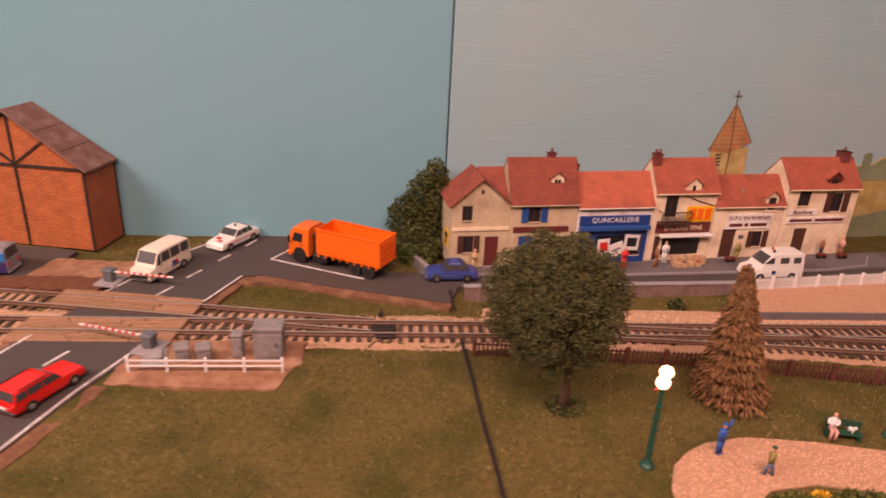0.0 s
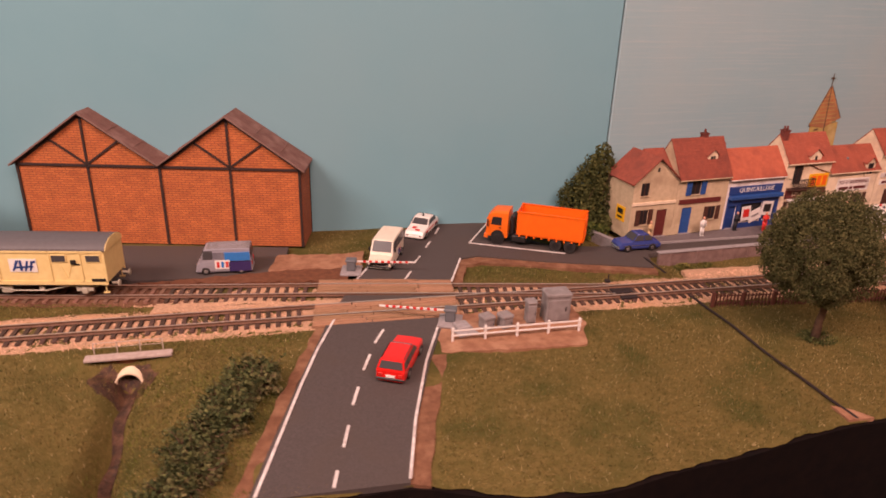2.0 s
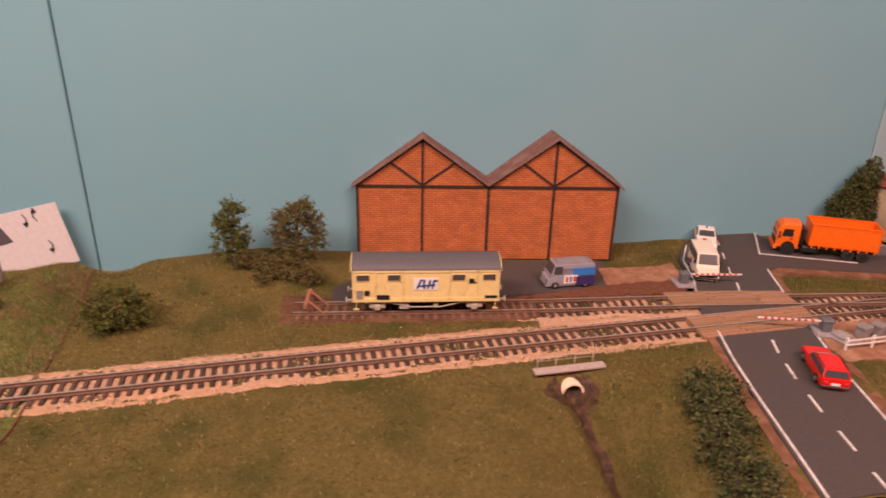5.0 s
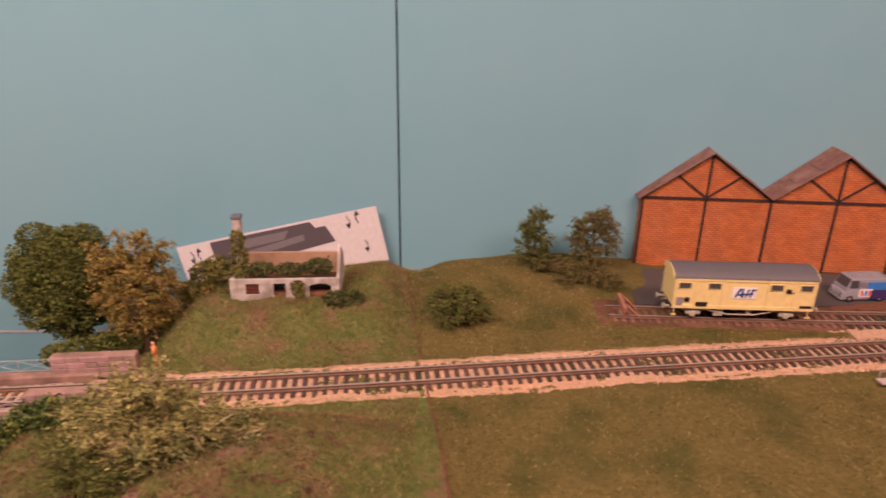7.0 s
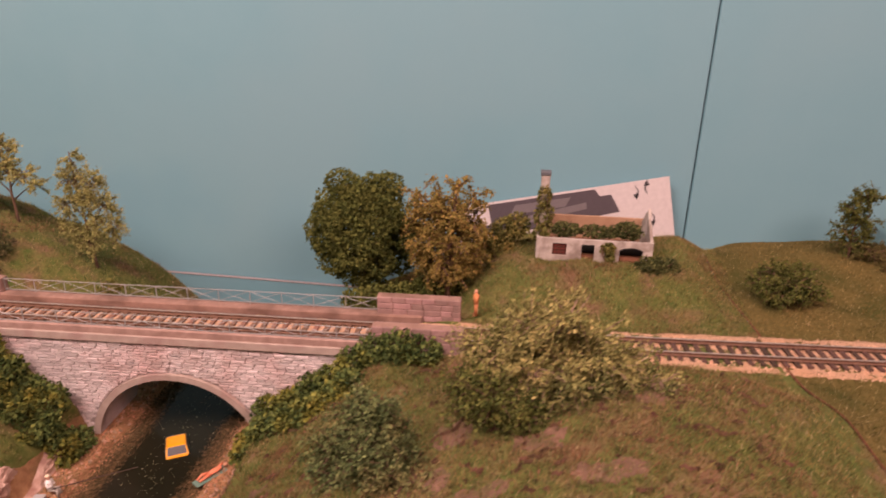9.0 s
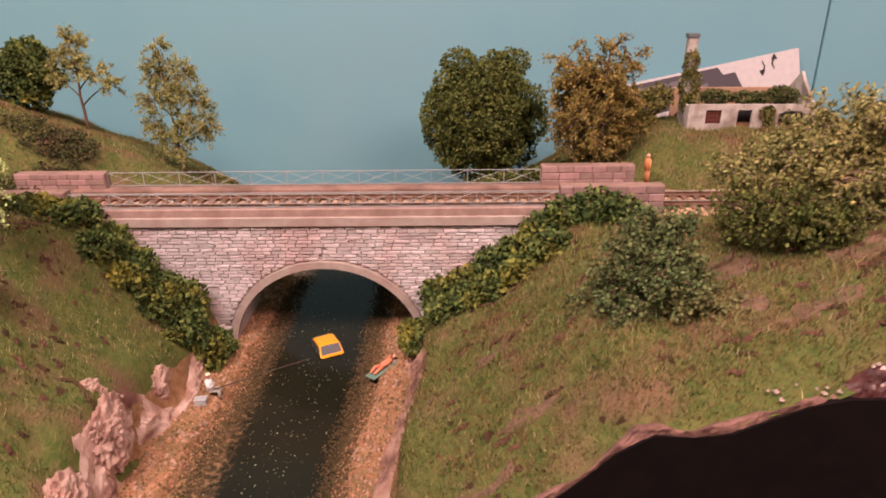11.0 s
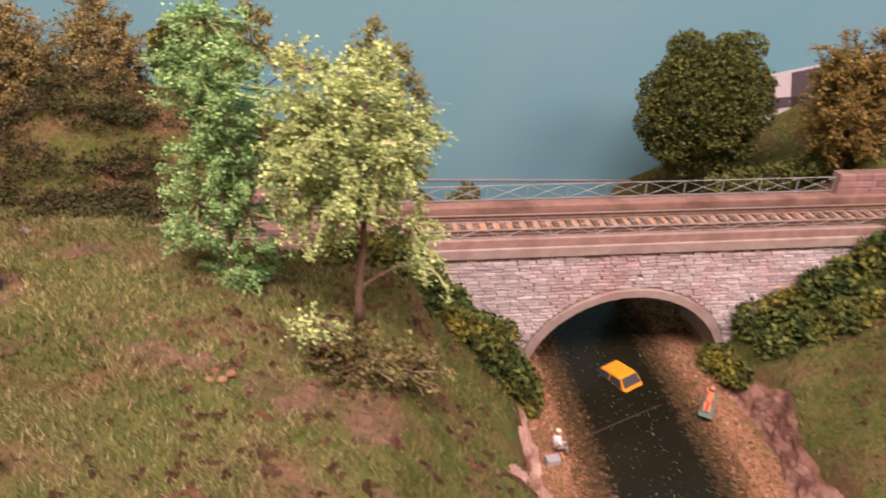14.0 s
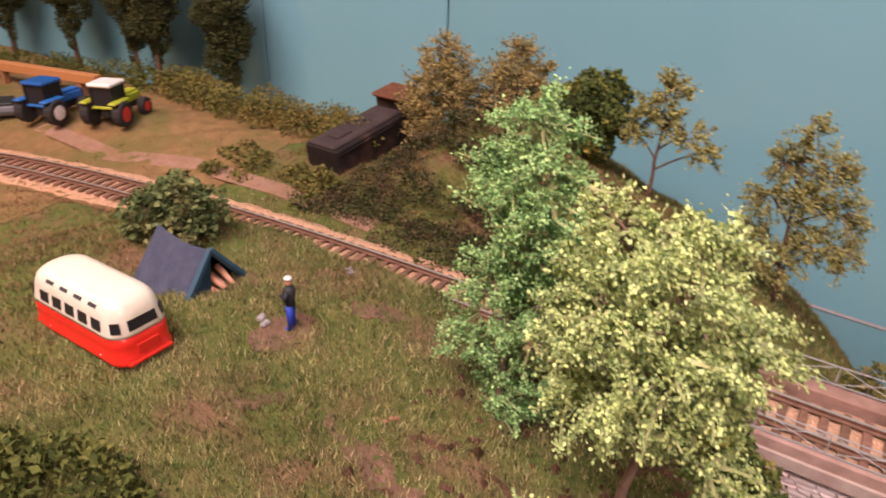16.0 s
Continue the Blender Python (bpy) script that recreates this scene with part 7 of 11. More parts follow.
# ---- goods wagon on the siding ----
def wagon():
    xm = -0.4935
    ym = float(spline(SIDING, xm))
    root = thing("goods_wagon", (xm, ym, 0), heading(0.10, float(spline(SIDING, xm + 0.05) - spline(SIDING, xm - 0.05))), "cream covered goods wagon with a grey curved roof on the siding", "wagon")
    L, w, zb, ze, zr = 0.1195, 0.0155, 0.0122, 0.0340, 0.0408
    hl = L / 2
    part("body", boxed(-hl, hl, -w, w, zb, ze, 0.0003), M["wagon"], root)
    arc = [(w * math.cos(a) * 1.02, ze - 0.0004 + (zr - ze) * math.sin(a)) for a in [math.pi * k / 14 for k in range(15)]]
    bm = bmesh.new()
    prism(bm, [(y, z) for y, z in arc], "x", -hl - 0.0006, hl + 0.0006)
    bmesh.ops.recalc_face_normals(bm, faces=list(bm.faces))
    part("roof", bm, M["wagon_roof"], root, "dark grey curved roof")
    for sg in (-1, 1):
        bm = bmesh.new()
        prism(bm, [(y * 0.99, z - 0.0002) for y, z in arc], "x", sg * (hl + 0.0006), sg * (hl + 0.0012))
        bmesh.ops.recalc_face_normals(bm, faces=list(bm.faces))
        part("end_wall", bm, M["wagon"], root)
        y = sg * w
        lo, hi = (y - 0.0001, y + 0.0007) if sg > 0 else (y - 0.0007, y + 0.0001)
        # posts and rails on the side
        for xx in (-0.0590, -0.0415, -0.0190, 0.0000 + 0.0190, 0.0415, 0.0590):
            part("post", boxed(xx - 0.0007, xx + 0.0007, lo, hi, zb, ze), M["wagon"], root)
        part("cant_rail", boxed(-hl, hl, lo, hi, ze - 0.0014, ze), M["wagon"], root)
        part("sole_bar", boxed(-hl, hl, lo, hi, zb - 0.0016, zb + 0.0010), M["wagon"], root)
        for xx in (-0.0510, -0.0260, 0.0260, 0.0510):
            wn = part("window", boxed(xx - 0.0058, xx + 0.0058, lo, hi, 0.0262, 0.0316, 0.0002), M["wagon"], root)
            part("pane", boxed(xx - 0.0050, xx + 0.0050, lo - 0.0001, hi + 0.0001, 0.0268, 0.0310), M["glass_grey"], wn)
        for xx in (-0.0305, 0.0305):
            for s2 in (-1, 1):
                bm = bmesh.new()
                tube(bm, [(xx, sg * (w + 0.0002), 0.0150), (xx + s2 * 0.004, sg * (w + 0.0002), 0.0245)], [0.0003, 0.0003], 4)
                part("stamped_rib", bm, M["wagon"], root)
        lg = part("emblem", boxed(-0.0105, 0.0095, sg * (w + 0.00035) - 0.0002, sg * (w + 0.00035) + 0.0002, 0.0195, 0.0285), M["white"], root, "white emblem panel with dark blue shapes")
        yy = sg * (w + 0.0007)
        for pts in ([(-0.0085, 0.0205), (-0.0070, 0.0205), (-0.0030, 0.0275), (-0.0050, 0.0275)], [(-0.0030, 0.0275), (-0.0012, 0.0275), (-0.0010, 0.0205), (-0.0028, 0.0205)], [(-0.0060, 0.0232), (0.0070, 0.0240), (0.0070, 0.0228), (-0.0060, 0.0220)], [(0.0004, 0.0205), (0.0018, 0.0205), (0.0040, 0.0270), (0.0024, 0.0270)], [(0.0040, 0.0205), (0.0052, 0.0205), (0.0072, 0.0270), (0.0056, 0.0270)], [(0.0056, 0.0270), (0.0090, 0.0274), (0.0088, 0.0258), (0.0056, 0.0256)]):
            bm = bmesh.new()
            prism(bm, [(x * -sg, z) for x, z in pts], "y", yy - 0.0002, yy + 0.0002)
            bmesh.ops.recalc_face_normals(bm, faces=list(bm.faces))
            part("shape", bm, M["blue_deep"], lg)
        for x0, x1, z0, z1, mt in ((-0.0565, -0.0515, 0.0130, 0.0195, M["grey"]), (-0.0500, -0.0460, 0.0160, 0.0195, M["black"]), (-0.0400, -0.0300, 0.0125, 0.0160, M["black"]), (0.0480, 0.0580, 0.0130, 0.0150, M["black"]), (0.0345, 0.0385, 0.0250, 0.0280, M["black"]), (0.0345, 0.0410, 0.0248, 0.0254, M["black"])):
            part("data_panel", boxed(x0 * -sg if sg > 0 else x0, x1 * -sg if sg > 0 else x1, yy - 0.0003, yy + 0.0001, z0, z1) if sg < 0 else boxed(-x1, -x0, yy - 0.0001, yy + 0.0003, z0, z1), mt, root)
        bm = bmesh.new()
        tube(bm, [(-0.030, sg * 0.0135, 0.0090), (-0.012, sg * 0.0135, 0.0055), (0.012, sg * 0.0135, 0.0055), (0.030, sg * 0.0135, 0.0090)], [0.0005] * 4, 5)
        part("truss_rod", bm, M["underframe"], root)
        for xx in (-0.0400, 0.0400):
            ab = part("axle_guard", boxed(xx - 0.0065, xx + 0.0065, sg * 0.0128 - 0.0005, sg * 0.0128 + 0.0005, 0.0045, 0.0100, 0.0008), M["underframe"], root, "pale grey-green axle guard")
            part("axle_box", boxed(xx - 0.0024, xx + 0.0024, sg * 0.0128 - 0.0012, sg * 0.0128 + 0.0012, 0.0030, 0.0075, 0.0006), M["underframe"], ab)
            part("leaf_spring", boxed(xx - 0.0100, xx + 0.0100, sg * 0.0128 - 0.0007, sg * 0.0128 + 0.0007, 0.0078, 0.0088, 0.0003), M["underframe"], ab)
        part("brake_box", boxed(-0.022, -0.014, sg * 0.0120 - 0.001, sg * 0.0120 + 0.001, 0.0035, 0.0085, 0.0004), M["underframe"], root)
        part("brake_box", boxed(0.006, 0.010, sg * 0.0120 - 0.001, sg * 0.0120 + 0.001, 0.0055, 0.0095, 0.0004), M["underframe"], root)
        for s2 in (-1, 1):
            part("foot_step", boxed(s2 * 0.0570 - 0.0022, s2 * 0.0570 + 0.0022, sg * 0.0148 - 0.0010, sg * 0.0148 + 0.0006, 0.0045, 0.0052), M["wagon"], root)
            part("step_hanger", boxed(s2 * 0.0570 - 0.0003, s2 * 0.0570 + 0.0003, sg * 0.0148 - 0.0003, sg * 0.0148 + 0.0003, 0.0045, 0.0100), M["wagon"], root)
            bm = bmesh.new()
            tube(bm, [(s2 * hl, sg * 0.0100, 0.0098), (s2 * (hl + 0.0052), sg * 0.0100, 0.0098)], [0.0009, 0.0008], 8)
            tube(bm, [(s2 * (hl + 0.0050), sg * 0.0100, 0.0098), (s2 * (hl + 0.0060), sg * 0.0100, 0.0098)], [0.0022, 0.0022], 10)
            part("buffer", bm, M["underframe"], root)
    for xx in (-0.0400, 0.0400):
        ax = part("axle", boxed(xx - 0.0006, xx + 0.0006, -0.0110, 0.0110, 0.0052, 0.0064), M["black"], root)
        for sg in (-1, 1):
            bm = bmesh.new()
            tube(bm, [(xx, sg * 0.0078, 0.0058), (xx, sg * 0.0100, 0.0058)], [0.0060, 0.0057], 18)
            part("wheel", bm, M["rail"], ax)
    part("underframe", boxed(-0.057, 0.057, -0.0095, 0.0095, 0.0098, 0.0124), M["black"], root)
    for s2 in (-1, 1):
        bm = bmesh.new()
        tube(bm, [(s2 * hl, 0, 0.0085), (s2 * (hl + 0.006), 0, 0.0080), (s2 * (hl + 0.0075), 0, 0.0055)], [0.0010, 0.0009, 0.0008], 6)
        part("coupling", bm, M["black"], root)
    root.scale = (0.965, 1.0, 1.14)
    # buffer stop of reddish timber
    bs = thing("buffer_stop", (-0.5850, float(spline(SIDING, -0.585)), -0.003), 176, "weathered reddish timber buffer stop at the end of the siding", "buffer stop")
    wood = material("buffer_wood", (0.36, 0.16, 0.10), (0.26, 0.11, 0.07), 160, 0.9, bump=0.4)
    for sg in (-1, 1):
        bm = bmesh.new()
        tube(bm, [(-0.012, sg * 0.0085, 0.0), (0.002, sg * 0.0085, 0.013)], [0.0012, 0.0012], 4)
        part("strut", bm, wood, bs)
        part("upright", boxed(0.000, 0.0025, sg * 0.0085 - 0.0012, sg * 0.0085 + 0.0012, 0, 0.0125, 0.0002), wood, bs)
    part("beam", boxed(0.0015, 0.0045, -0.0150, 0.0150, 0.0085, 0.0125, 0.0003), wood, bs)


wagon()

# ---- level crossing equipment ----
def barrier(at, turn, label, arm_len):
    root = thing("barrier", at, turn, label, "level crossing barrier", "level crossing barriers")
    part("plinth", boxed(-0.0085, 0.0085, -0.0100, 0.0100, 0, 0.0016, 0.0003), M["pavement"] if False else M["kerb"], root, "pale concrete plinth")
    part("housing", boxed(-0.0036, 0.0036, -0.0036, 0.0036, 0.0016, 0.0095, 0.0006), M["grey_dark"], root)
    part("hood", boxed(-0.0046, 0.0046, -0.0040, 0.0040, 0.0090, 0.0118, 0.0008), M["grey_dark"], root)
    arm = part("arm", boxed(0.004, arm_len, -0.0006, 0.0006, 0.0088, 0.0100, 0.0001), M["white"], root, "white boom with red bands")
    n = 8
    for k in range(n):
        x0 = 0.010 + (arm_len - 0.012) * k / n
        part("band", boxed(x0, x0 + (arm_len - 0.012) / n * 0.45, -0.0007, 0.0007, 0.0087, 0.0101), M["red"], arm)
    part("skirt", boxed(0.010, arm_len - 0.004, -0.0002, 0.0002, 0.0082, 0.0088), M["white"], arm)
    return root


barrier((-0.2600, 0.5090, -0.0005), heading(0.052, -0.004), "grey barrier machine with a lowered red and white boom", 0.052)
barrier((-0.1870, 0.4170, -0.0004), heading(-0.050, 0.010), "grey barrier machine with lowered red-and-white boom beside the fence", 0.052)


def cabinet(x, y, turn, w, d, h, cap, label):
    r = thing("signal_cabinet", (x, y, -0.0007), turn, label, "cabinet", "signal cabinets")
    part("body", boxed(-w / 2, w / 2, -d / 2, d / 2, 0, h, 0.0005), M["grey"], r)
    part("lid", boxed(-w / 2 - 0.0006, w / 2 + 0.0006, -d / 2 - 0.0006, d / 2 + 0.0006, h - 0.0012, h + cap, 0.0009), M["grey"], r)
    dr = part("door", boxed(-w * 0.42, w * 0.42, -d / 2 - 0.0005, -d / 2 + 0.0001, h * 0.1, h * 0.86, 0.0001), M["grey"], r)
    part("handle", boxed(w * 0.26, w * 0.30, -d / 2 - 0.0011, -d / 2 - 0.0004, h * 0.45, h * 0.60), M["black"], dr)


cabinet(-0.1090, 0.4195, 6, 0.0185, 0.0125, 0.0210, 0.0022, "tall grey signal relay cabinet")
cabinet(-0.1285, 0.4160, 6, 0.0068, 0.0075, 0.0165, 0.0012, "narrow grey signal post box")
cabinet(-0.1485, 0.4095, 25, 0.0085, 0.0085, 0.0085, 0.0022, "low grey signal box with a hooded lid")
cabinet(-0.1620, 0.4080, 25, 0.0085, 0.0085, 0.0085, 0.0022, "low grey signal box with a hooded lid")
pl = thing("concrete_slab", (-0.1790, 0.4050, -0.0006), 20, "pale concrete slab beside the barrier", "slab")
part("slab", boxed(-0.0075, 0.0075, -0.0090, 0.0110, 0, 0.0012, 0.0003), M["kerb"], pl)
part("lid", boxed(-0.0050, 0.0050, -0.0030, 0.0080, 0.0010, 0.0040, 0.0008), M["kerb"], pl)


def post_fence():
    a, b = (-0.1885, 0.3905), (-0.0960, 0.4010)
    L = math.dist(a, b)
    root = thing("post_fence", (a[0], a[1], -0.001), heading(b[0] - a[0], b[1] - a[1]), "white two-rail fence in front of the signal cabinets", "fence")
    white = M["white"]
    for k in range(5):
        x = L * k / 4
        part("post", boxed(x - 0.0008, x + 0.0008, -0.0008, 0.0008, 0, 0.0105, 0.0002), white, root)
    for z in (0.0048, 0.0086):
        part("rail", boxed(-0.001, L + 0.001, -0.0011, -0.0004, z - 0.0005, z + 0.0005), white, root)
    for k in range(3):
        x = L + 0.0
    return root


post_fence()


# culvert: slab, little railing, pipe
def culvert():
    root = thing("culvert", (-0.4000, 0.3855, -0.002), 6.5, "pale concrete culvert slab with a round pipe under the track", "culvert")
    part("slab", boxed(-0.0265, 0.0265, -0.0035, 0.0035, -0.0018, 0.0002, 0.0004), M["slab"], root)
    part("headwall", boxed(-0.015, 0.015, 0.000, 0.004, -0.030, -0.0030, 0.0004), M["earth_dark"], root)
    bm = bmesh.new()
    n = 20
    for r0, r1 in ((0.0088, 0.0072),):
        ring = []
        for y in (-0.0095, 0.004):
            ring.append([[bm.verts.new((r * math.cos(t), y, -0.0165 + r * math.sin(t))) for t in [k * math.tau / n for k in range(n)]] for r in (r0, r1)])
        for k in range(n):
            j = (k + 1) % n
            bm.faces.new((ring[0][0][k], ring[0][0][j], ring[1][0][j], ring[1][0][k]))
            bm.faces.new((ring[0][1][j], ring[0][1][k], ring[1][1][k], ring[1][1][j]))
            bm.faces.new((ring[0][0][j], ring[0][0][k], ring[0][1][k], ring[0][1][j]))
    part("pipe", bm, M["cream_pale"], root, "pale round concrete pipe", smooth=True)
    # black disc in the pipe stands in for the shade deeper inside
    bm = bmesh.new()
    tube(bm, [(0, 0.002, -0.0165), (0, 0.0036, -0.0165)], [0.0086, 0.0086], 16)
    part("pipe_end", bm, M["black"], root)
    rl = part("railing", boxed(-0.0225, 0.0205, 0.0056, 0.0060, 0.0068, 0.0072), M["rail_pale"], root, "thin pale handrail")
    for k in range(4):
        x = -0.0220 + k * 0.0140
        part("post", boxed(x - 0.0003, x + 0.0003, 0.0056, 0.0060, -0.001, 0.0070), M["rail_pale"], rl)
    part("mid_rail", boxed(-0.0225, 0.0205, 0.0057, 0.0059, 0.0034, 0.0037), M["rail_pale"], rl)
    ribbon_ob = ribbon("ditch_bed", [(-0.397 + 0.10 * (0.364 - y) + 0.0012 * math.sin(y * 160), y) for y in np.linspace(0.236, 0.372, 40)], 0.0062, M["ditch"], lift=0.0010)
    tagged(ribbon_ob, "dark wet bed of the ditch", "ditch", kind="structure")


patch("ditch_mouth", [(-0.4200, 0.3700), (-0.4120, 0.3610), (-0.3980, 0.3570), (-0.3850, 0.3620), (-0.3800, 0.3720), (-0.3860, 0.3835), (-0.4160, 0.3815)], M["ditch"], "dark bare earth round the pipe mouth", "ditch", lift=0.0004, step=0.0026, ragged=0.004)
culvert()


# ---- park and street furniture ----
def street_lamp(x, y, label):
    z = float(ground_z(x, y))
    r = thing("street_lamp", (x, y, z), 20, label, "street lamp", "park lamps")
    bm = bmesh.new()
    tube(bm, [(0, 0, 0), (0, 0, 0.0012), (0, 0, 0.0025), (0, 0, 0.0045)], [0.0042, 0.0040, 0.0026, 0.0018], 12)
    part("base", bm, M["green_paint"], r)
    bm = bmesh.new()
    tube(bm, [(0, 0, 0.004), (0, 0, 0.049)], [0.0017, 0.0012], 10)
    for zz in (0.010, 0.017, 0.024, 0.031, 0.038):
        tube(bm, [(0, 0, zz), (0, 0, zz + 0.0010)], [0.0021, 0.0021], 10)
    part("pole", bm, M["green_paint"], r)
    part("cross_arm", boxed(-0.0050, 0.0050, -0.0006, 0.0006, 0.0490, 0.0500, 0.0003), M["red"], r)
    for sx in (-0.0004, 0.0004):
        bm = bmesh.new()
        ellipsoid(bm, (sx, 0, 0.0530 if sx < 0 else 0.0590), (0.0036, 0.0036, 0.0036), 0, 14, 10)
        part("globe", bm, M["lamp_glow"], r, "glowing white globe", smooth=True)


M["lamp_glow"] = glowing("lamp_glow", (1.0, 0.55, 0.30), 6.0)
street_lamp(0.1172, 0.3395, "green cast-iron park lamp with two glowing globes")
street_lamp(0.2700, 0.3800, "green cast-iron park lamp with two glowing globes")


def figure(name, x, y, z, turn, label, top, legs, pose_kind="stand", head=None, hat=None, scale=1.0):
    """A small painted plastic figure, one mesh."""
    bm = bmesh.new()
    s = scale
    if pose_kind == "lie":
        ellipsoid(bm, (0.000, 0, 0.0018), (0.0055, 0.0022, 0.0014), 0)
        tube(bm, [(-0.004, 0.0009, 0.0015), (-0.0085, 0.0012, 0.0028), (-0.0125, 0.0010, 0.0010)], [0.0012, 0.0010, 0.0007], 6)
        tube(bm, [(-0.004, -0.0009, 0.0015), (-0.0120, -0.0014, 0.0010)], [0.0012, 0.0008], 6)
        tube(bm, [(0.004, 0.0018, 0.0018), (0.008, 0.0030, 0.0018)], [0.0007, 0.0006], 6)
        ellipsoid(bm, (0.0078, 0, 0.0022), (0.0015, 0.0013, 0.0013), 2)
    else:
        sit = pose_kind == "sit"
        hz = 0.0055 if sit else 0.0098
        for sg in (-1, 1):
            if sit:
                tube(bm, [(0, sg * 0.0011, hz), (0.0048, sg * 0.0013, hz + 0.0002), (0.0052, sg * 0.0013, 0.0)], [0.0012, 0.0011, 0.0009], 7, 1)
            else:
                st = 0.0014 if pose_kind == "stride" else 0.0
                tube(bm, [(0, sg * 0.0011, hz), (sg * st, sg * 0.0012, 0.005), (sg * st * 1.6, sg * 0.0013, 0.0)], [0.0014, 0.0011, 0.0010], 7, 1)
                tube(bm, [(sg * st * 1.6 - 0.0004, sg * 0.0013, 0.0005), (sg * st * 1.6 + 0.0020, sg * 0.0014, 0.0004)], [0.0006, 0.0005], 6, 1)
        tube(bm, [(0, 0, hz - 0.0006), (0, 0, hz + 0.0025), (0, 0, hz + 0.0058), (0, 0, hz + 0.0072)], [0.0019, 0.0018, 0.0023, 0.0010], 8, 0)
        for sg in (-1, 1):
            if pose_kind == "wave" and sg > 0:
                tube(bm, [(0, sg * 0.0022, hz + 0.0060), (0.0005, sg * 0.0042, hz + 0.0082), (0.0005, sg * 0.0046, hz + 0.0118)], [0.0009, 0.0008, 0.0007], 6, 0)
            elif pose_kind in ("fold", "sit"):
                tube(bm, [(0, sg * 0.0023, hz + 0.0058), (0.0006, sg * 0.0029, hz + 0.0032), (0.0026, sg * 0.0008, hz + 0.0036)], [0.0009, 0.0008, 0.0007], 6, 0)
            else:
                tube(bm, [(0, sg * 0.0023, hz + 0.0060), (0.0003, sg * 0.0029, hz + 0.0030), (0.0010, sg * 0.0028, hz + 0.0002)], [0.0009, 0.0008, 0.0006], 6, 0)
        ellipsoid(bm, (0.0002, 0, hz + 0.0088), (0.0013, 0.0012, 0.0016), 2)
        if hat:
            tube(bm, [(0.0002, 0, hz + 0.0099), (0.0002, 0, hz + 0.0107)], [0.0016, 0.0013], 9, 3)
    for vtx in bm.verts:
        vtx.co *= s
    ob = link_mesh(name, bm, [top, legs, head or M["skin"], hat or M["black"]], smooth=True)
    ob.matrix_basis = pose(x, y, z, 0, 0, turn)
    return tagged(ob, label, "figurine", "painted figurines")


g = lambda x, y: float(ground_z(x, y))
khaki, pinkc, whitec = plain("figure_khaki", (0.30, 0.24, 0.07), 0.7), plain("figure_pink", (0.66, 0.34, 0.27), 0.7), M["white"]
darkc, brownc = plain("figure_dark", (0.02, 0.02, 0.025), 0.7), plain("figure_brown", (0.30, 0.12, 0.06), 0.7)
creamc = plain("figure_cream", (0.56, 0.38, 0.20), 0.7)
cobalt = plain("figure_cobalt", (0.02, 0.05, 0.42), 0.6)
figure("figurine", 0.1595, 0.3520, g(0.1595, 0.352) + 0.001, -60, "blue plastic figurine with a raised arm on the gravel", M["cloth_blue"], M["cloth_blue"], "wave", hat=M["cloth_blue"])
figure("figurine", 0.1805, 0.3370, g(0.1805, 0.337) + 0.001, 150, "khaki plastic figurine on the gravel", khaki, plain("figure_bluegrey", (0.14, 0.15, 0.24), 0.7), "stride", hat=M["green_paint"], scale=0.9)
figure("figurine", 0.2330, 0.3765, g(0.233, 0.3765) + 0.001, -100, "pale seated figurine on the park bench", whitec, pinkc, "sit")
SV = lambda s, o: street_xy(s, o)
for s, o, tn, lb, tp, lg, kd, ht in (
    (-0.030, 0.007, -60, "cream plastic figurine in a long coat by the end house", creamc, creamc, "fold", None), (0.030, 0.010, -80, "white-coated plastic figurine before the blue door", whitec, whitec, "stand", None),
    (0.075, 0.006, -70, "dark plastic figurine at the shop door", darkc, darkc, "fold", None), (0.105, 0.014, -90, "red plastic figurine before the shop", M["red"], M["red"], "fold", None),
    (0.1365, 0.014, 190, "red-brown plastic figurine walking on the pavement", brownc, brownc, "stride", None), (0.1500, 0.004, -80, "white-aproned plastic figurine at the grocery", whitec, whitec, "stand", None),
    (0.2220, 0.007, -60, "yellow plastic figurine with a red bucket", khaki, khaki, "stand", None), (0.3130, 0.007, 170, "brown plastic figurine with a barrow", brownc, darkc, "stand", None), (0.3360, 0.006, 190, "dusty pink plastic figurine with a barrow", pinkc, brownc, "stand", None)):
    q = SV(s, o)
    figure("figurine", q[0], q[1], ZS, tn, lb, tp, lg, kd, hat=ht)
figure("figurine", -0.9545, 0.3975, -0.0030, 200, "bare orange plastic figurine at the end of the parapet", plain("figure_orange", (0.66, 0.24, 0.09), 0.6), plain("figure_orange_legs", (0.55, 0.20, 0.08), 0.6), "stand")
figure("figurine", -1.4125, 0.2130, g(-1.4125, 0.213), 210, "plastic policeman figurine in black tunic and bright blue trousers", darkc, cobalt, "fold", hat=M["white"], scale=1.02)
figure("figurine", -1.2020, 0.2570, WATER + 0.0034, 10, "white plastic angler figurine sitting on a box", whitec, plain("figure_grey", (0.42, 0.38, 0.33), 0.7), "sit", hat=M["cream_pale"])
figure("figurine", -1.1115, 0.2960, WATER + 0.0050, 60, "flesh-coloured sunbather figurine on a green towel", plain("figure_coral", (0.80, 0.25, 0.13), 0.6), M["skin"], "lie")
tw = thing("towel", (-1.1125, 0.2935, WATER + 0.0042), 60, "grey-green towel on the river bank", "towel")
part("cloth", boxed(-0.0125, 0.0105, -0.0036, 0.0036, 0, 0.0008, 0.0003), plain("towel_green", (0.13, 0.22, 0.17), 0.9), tw)
bx = thing("tackle_box", (-1.2045, 0.2500, WATER + 0.0034), 12, "small pale grey tackle box on the bank", "box")
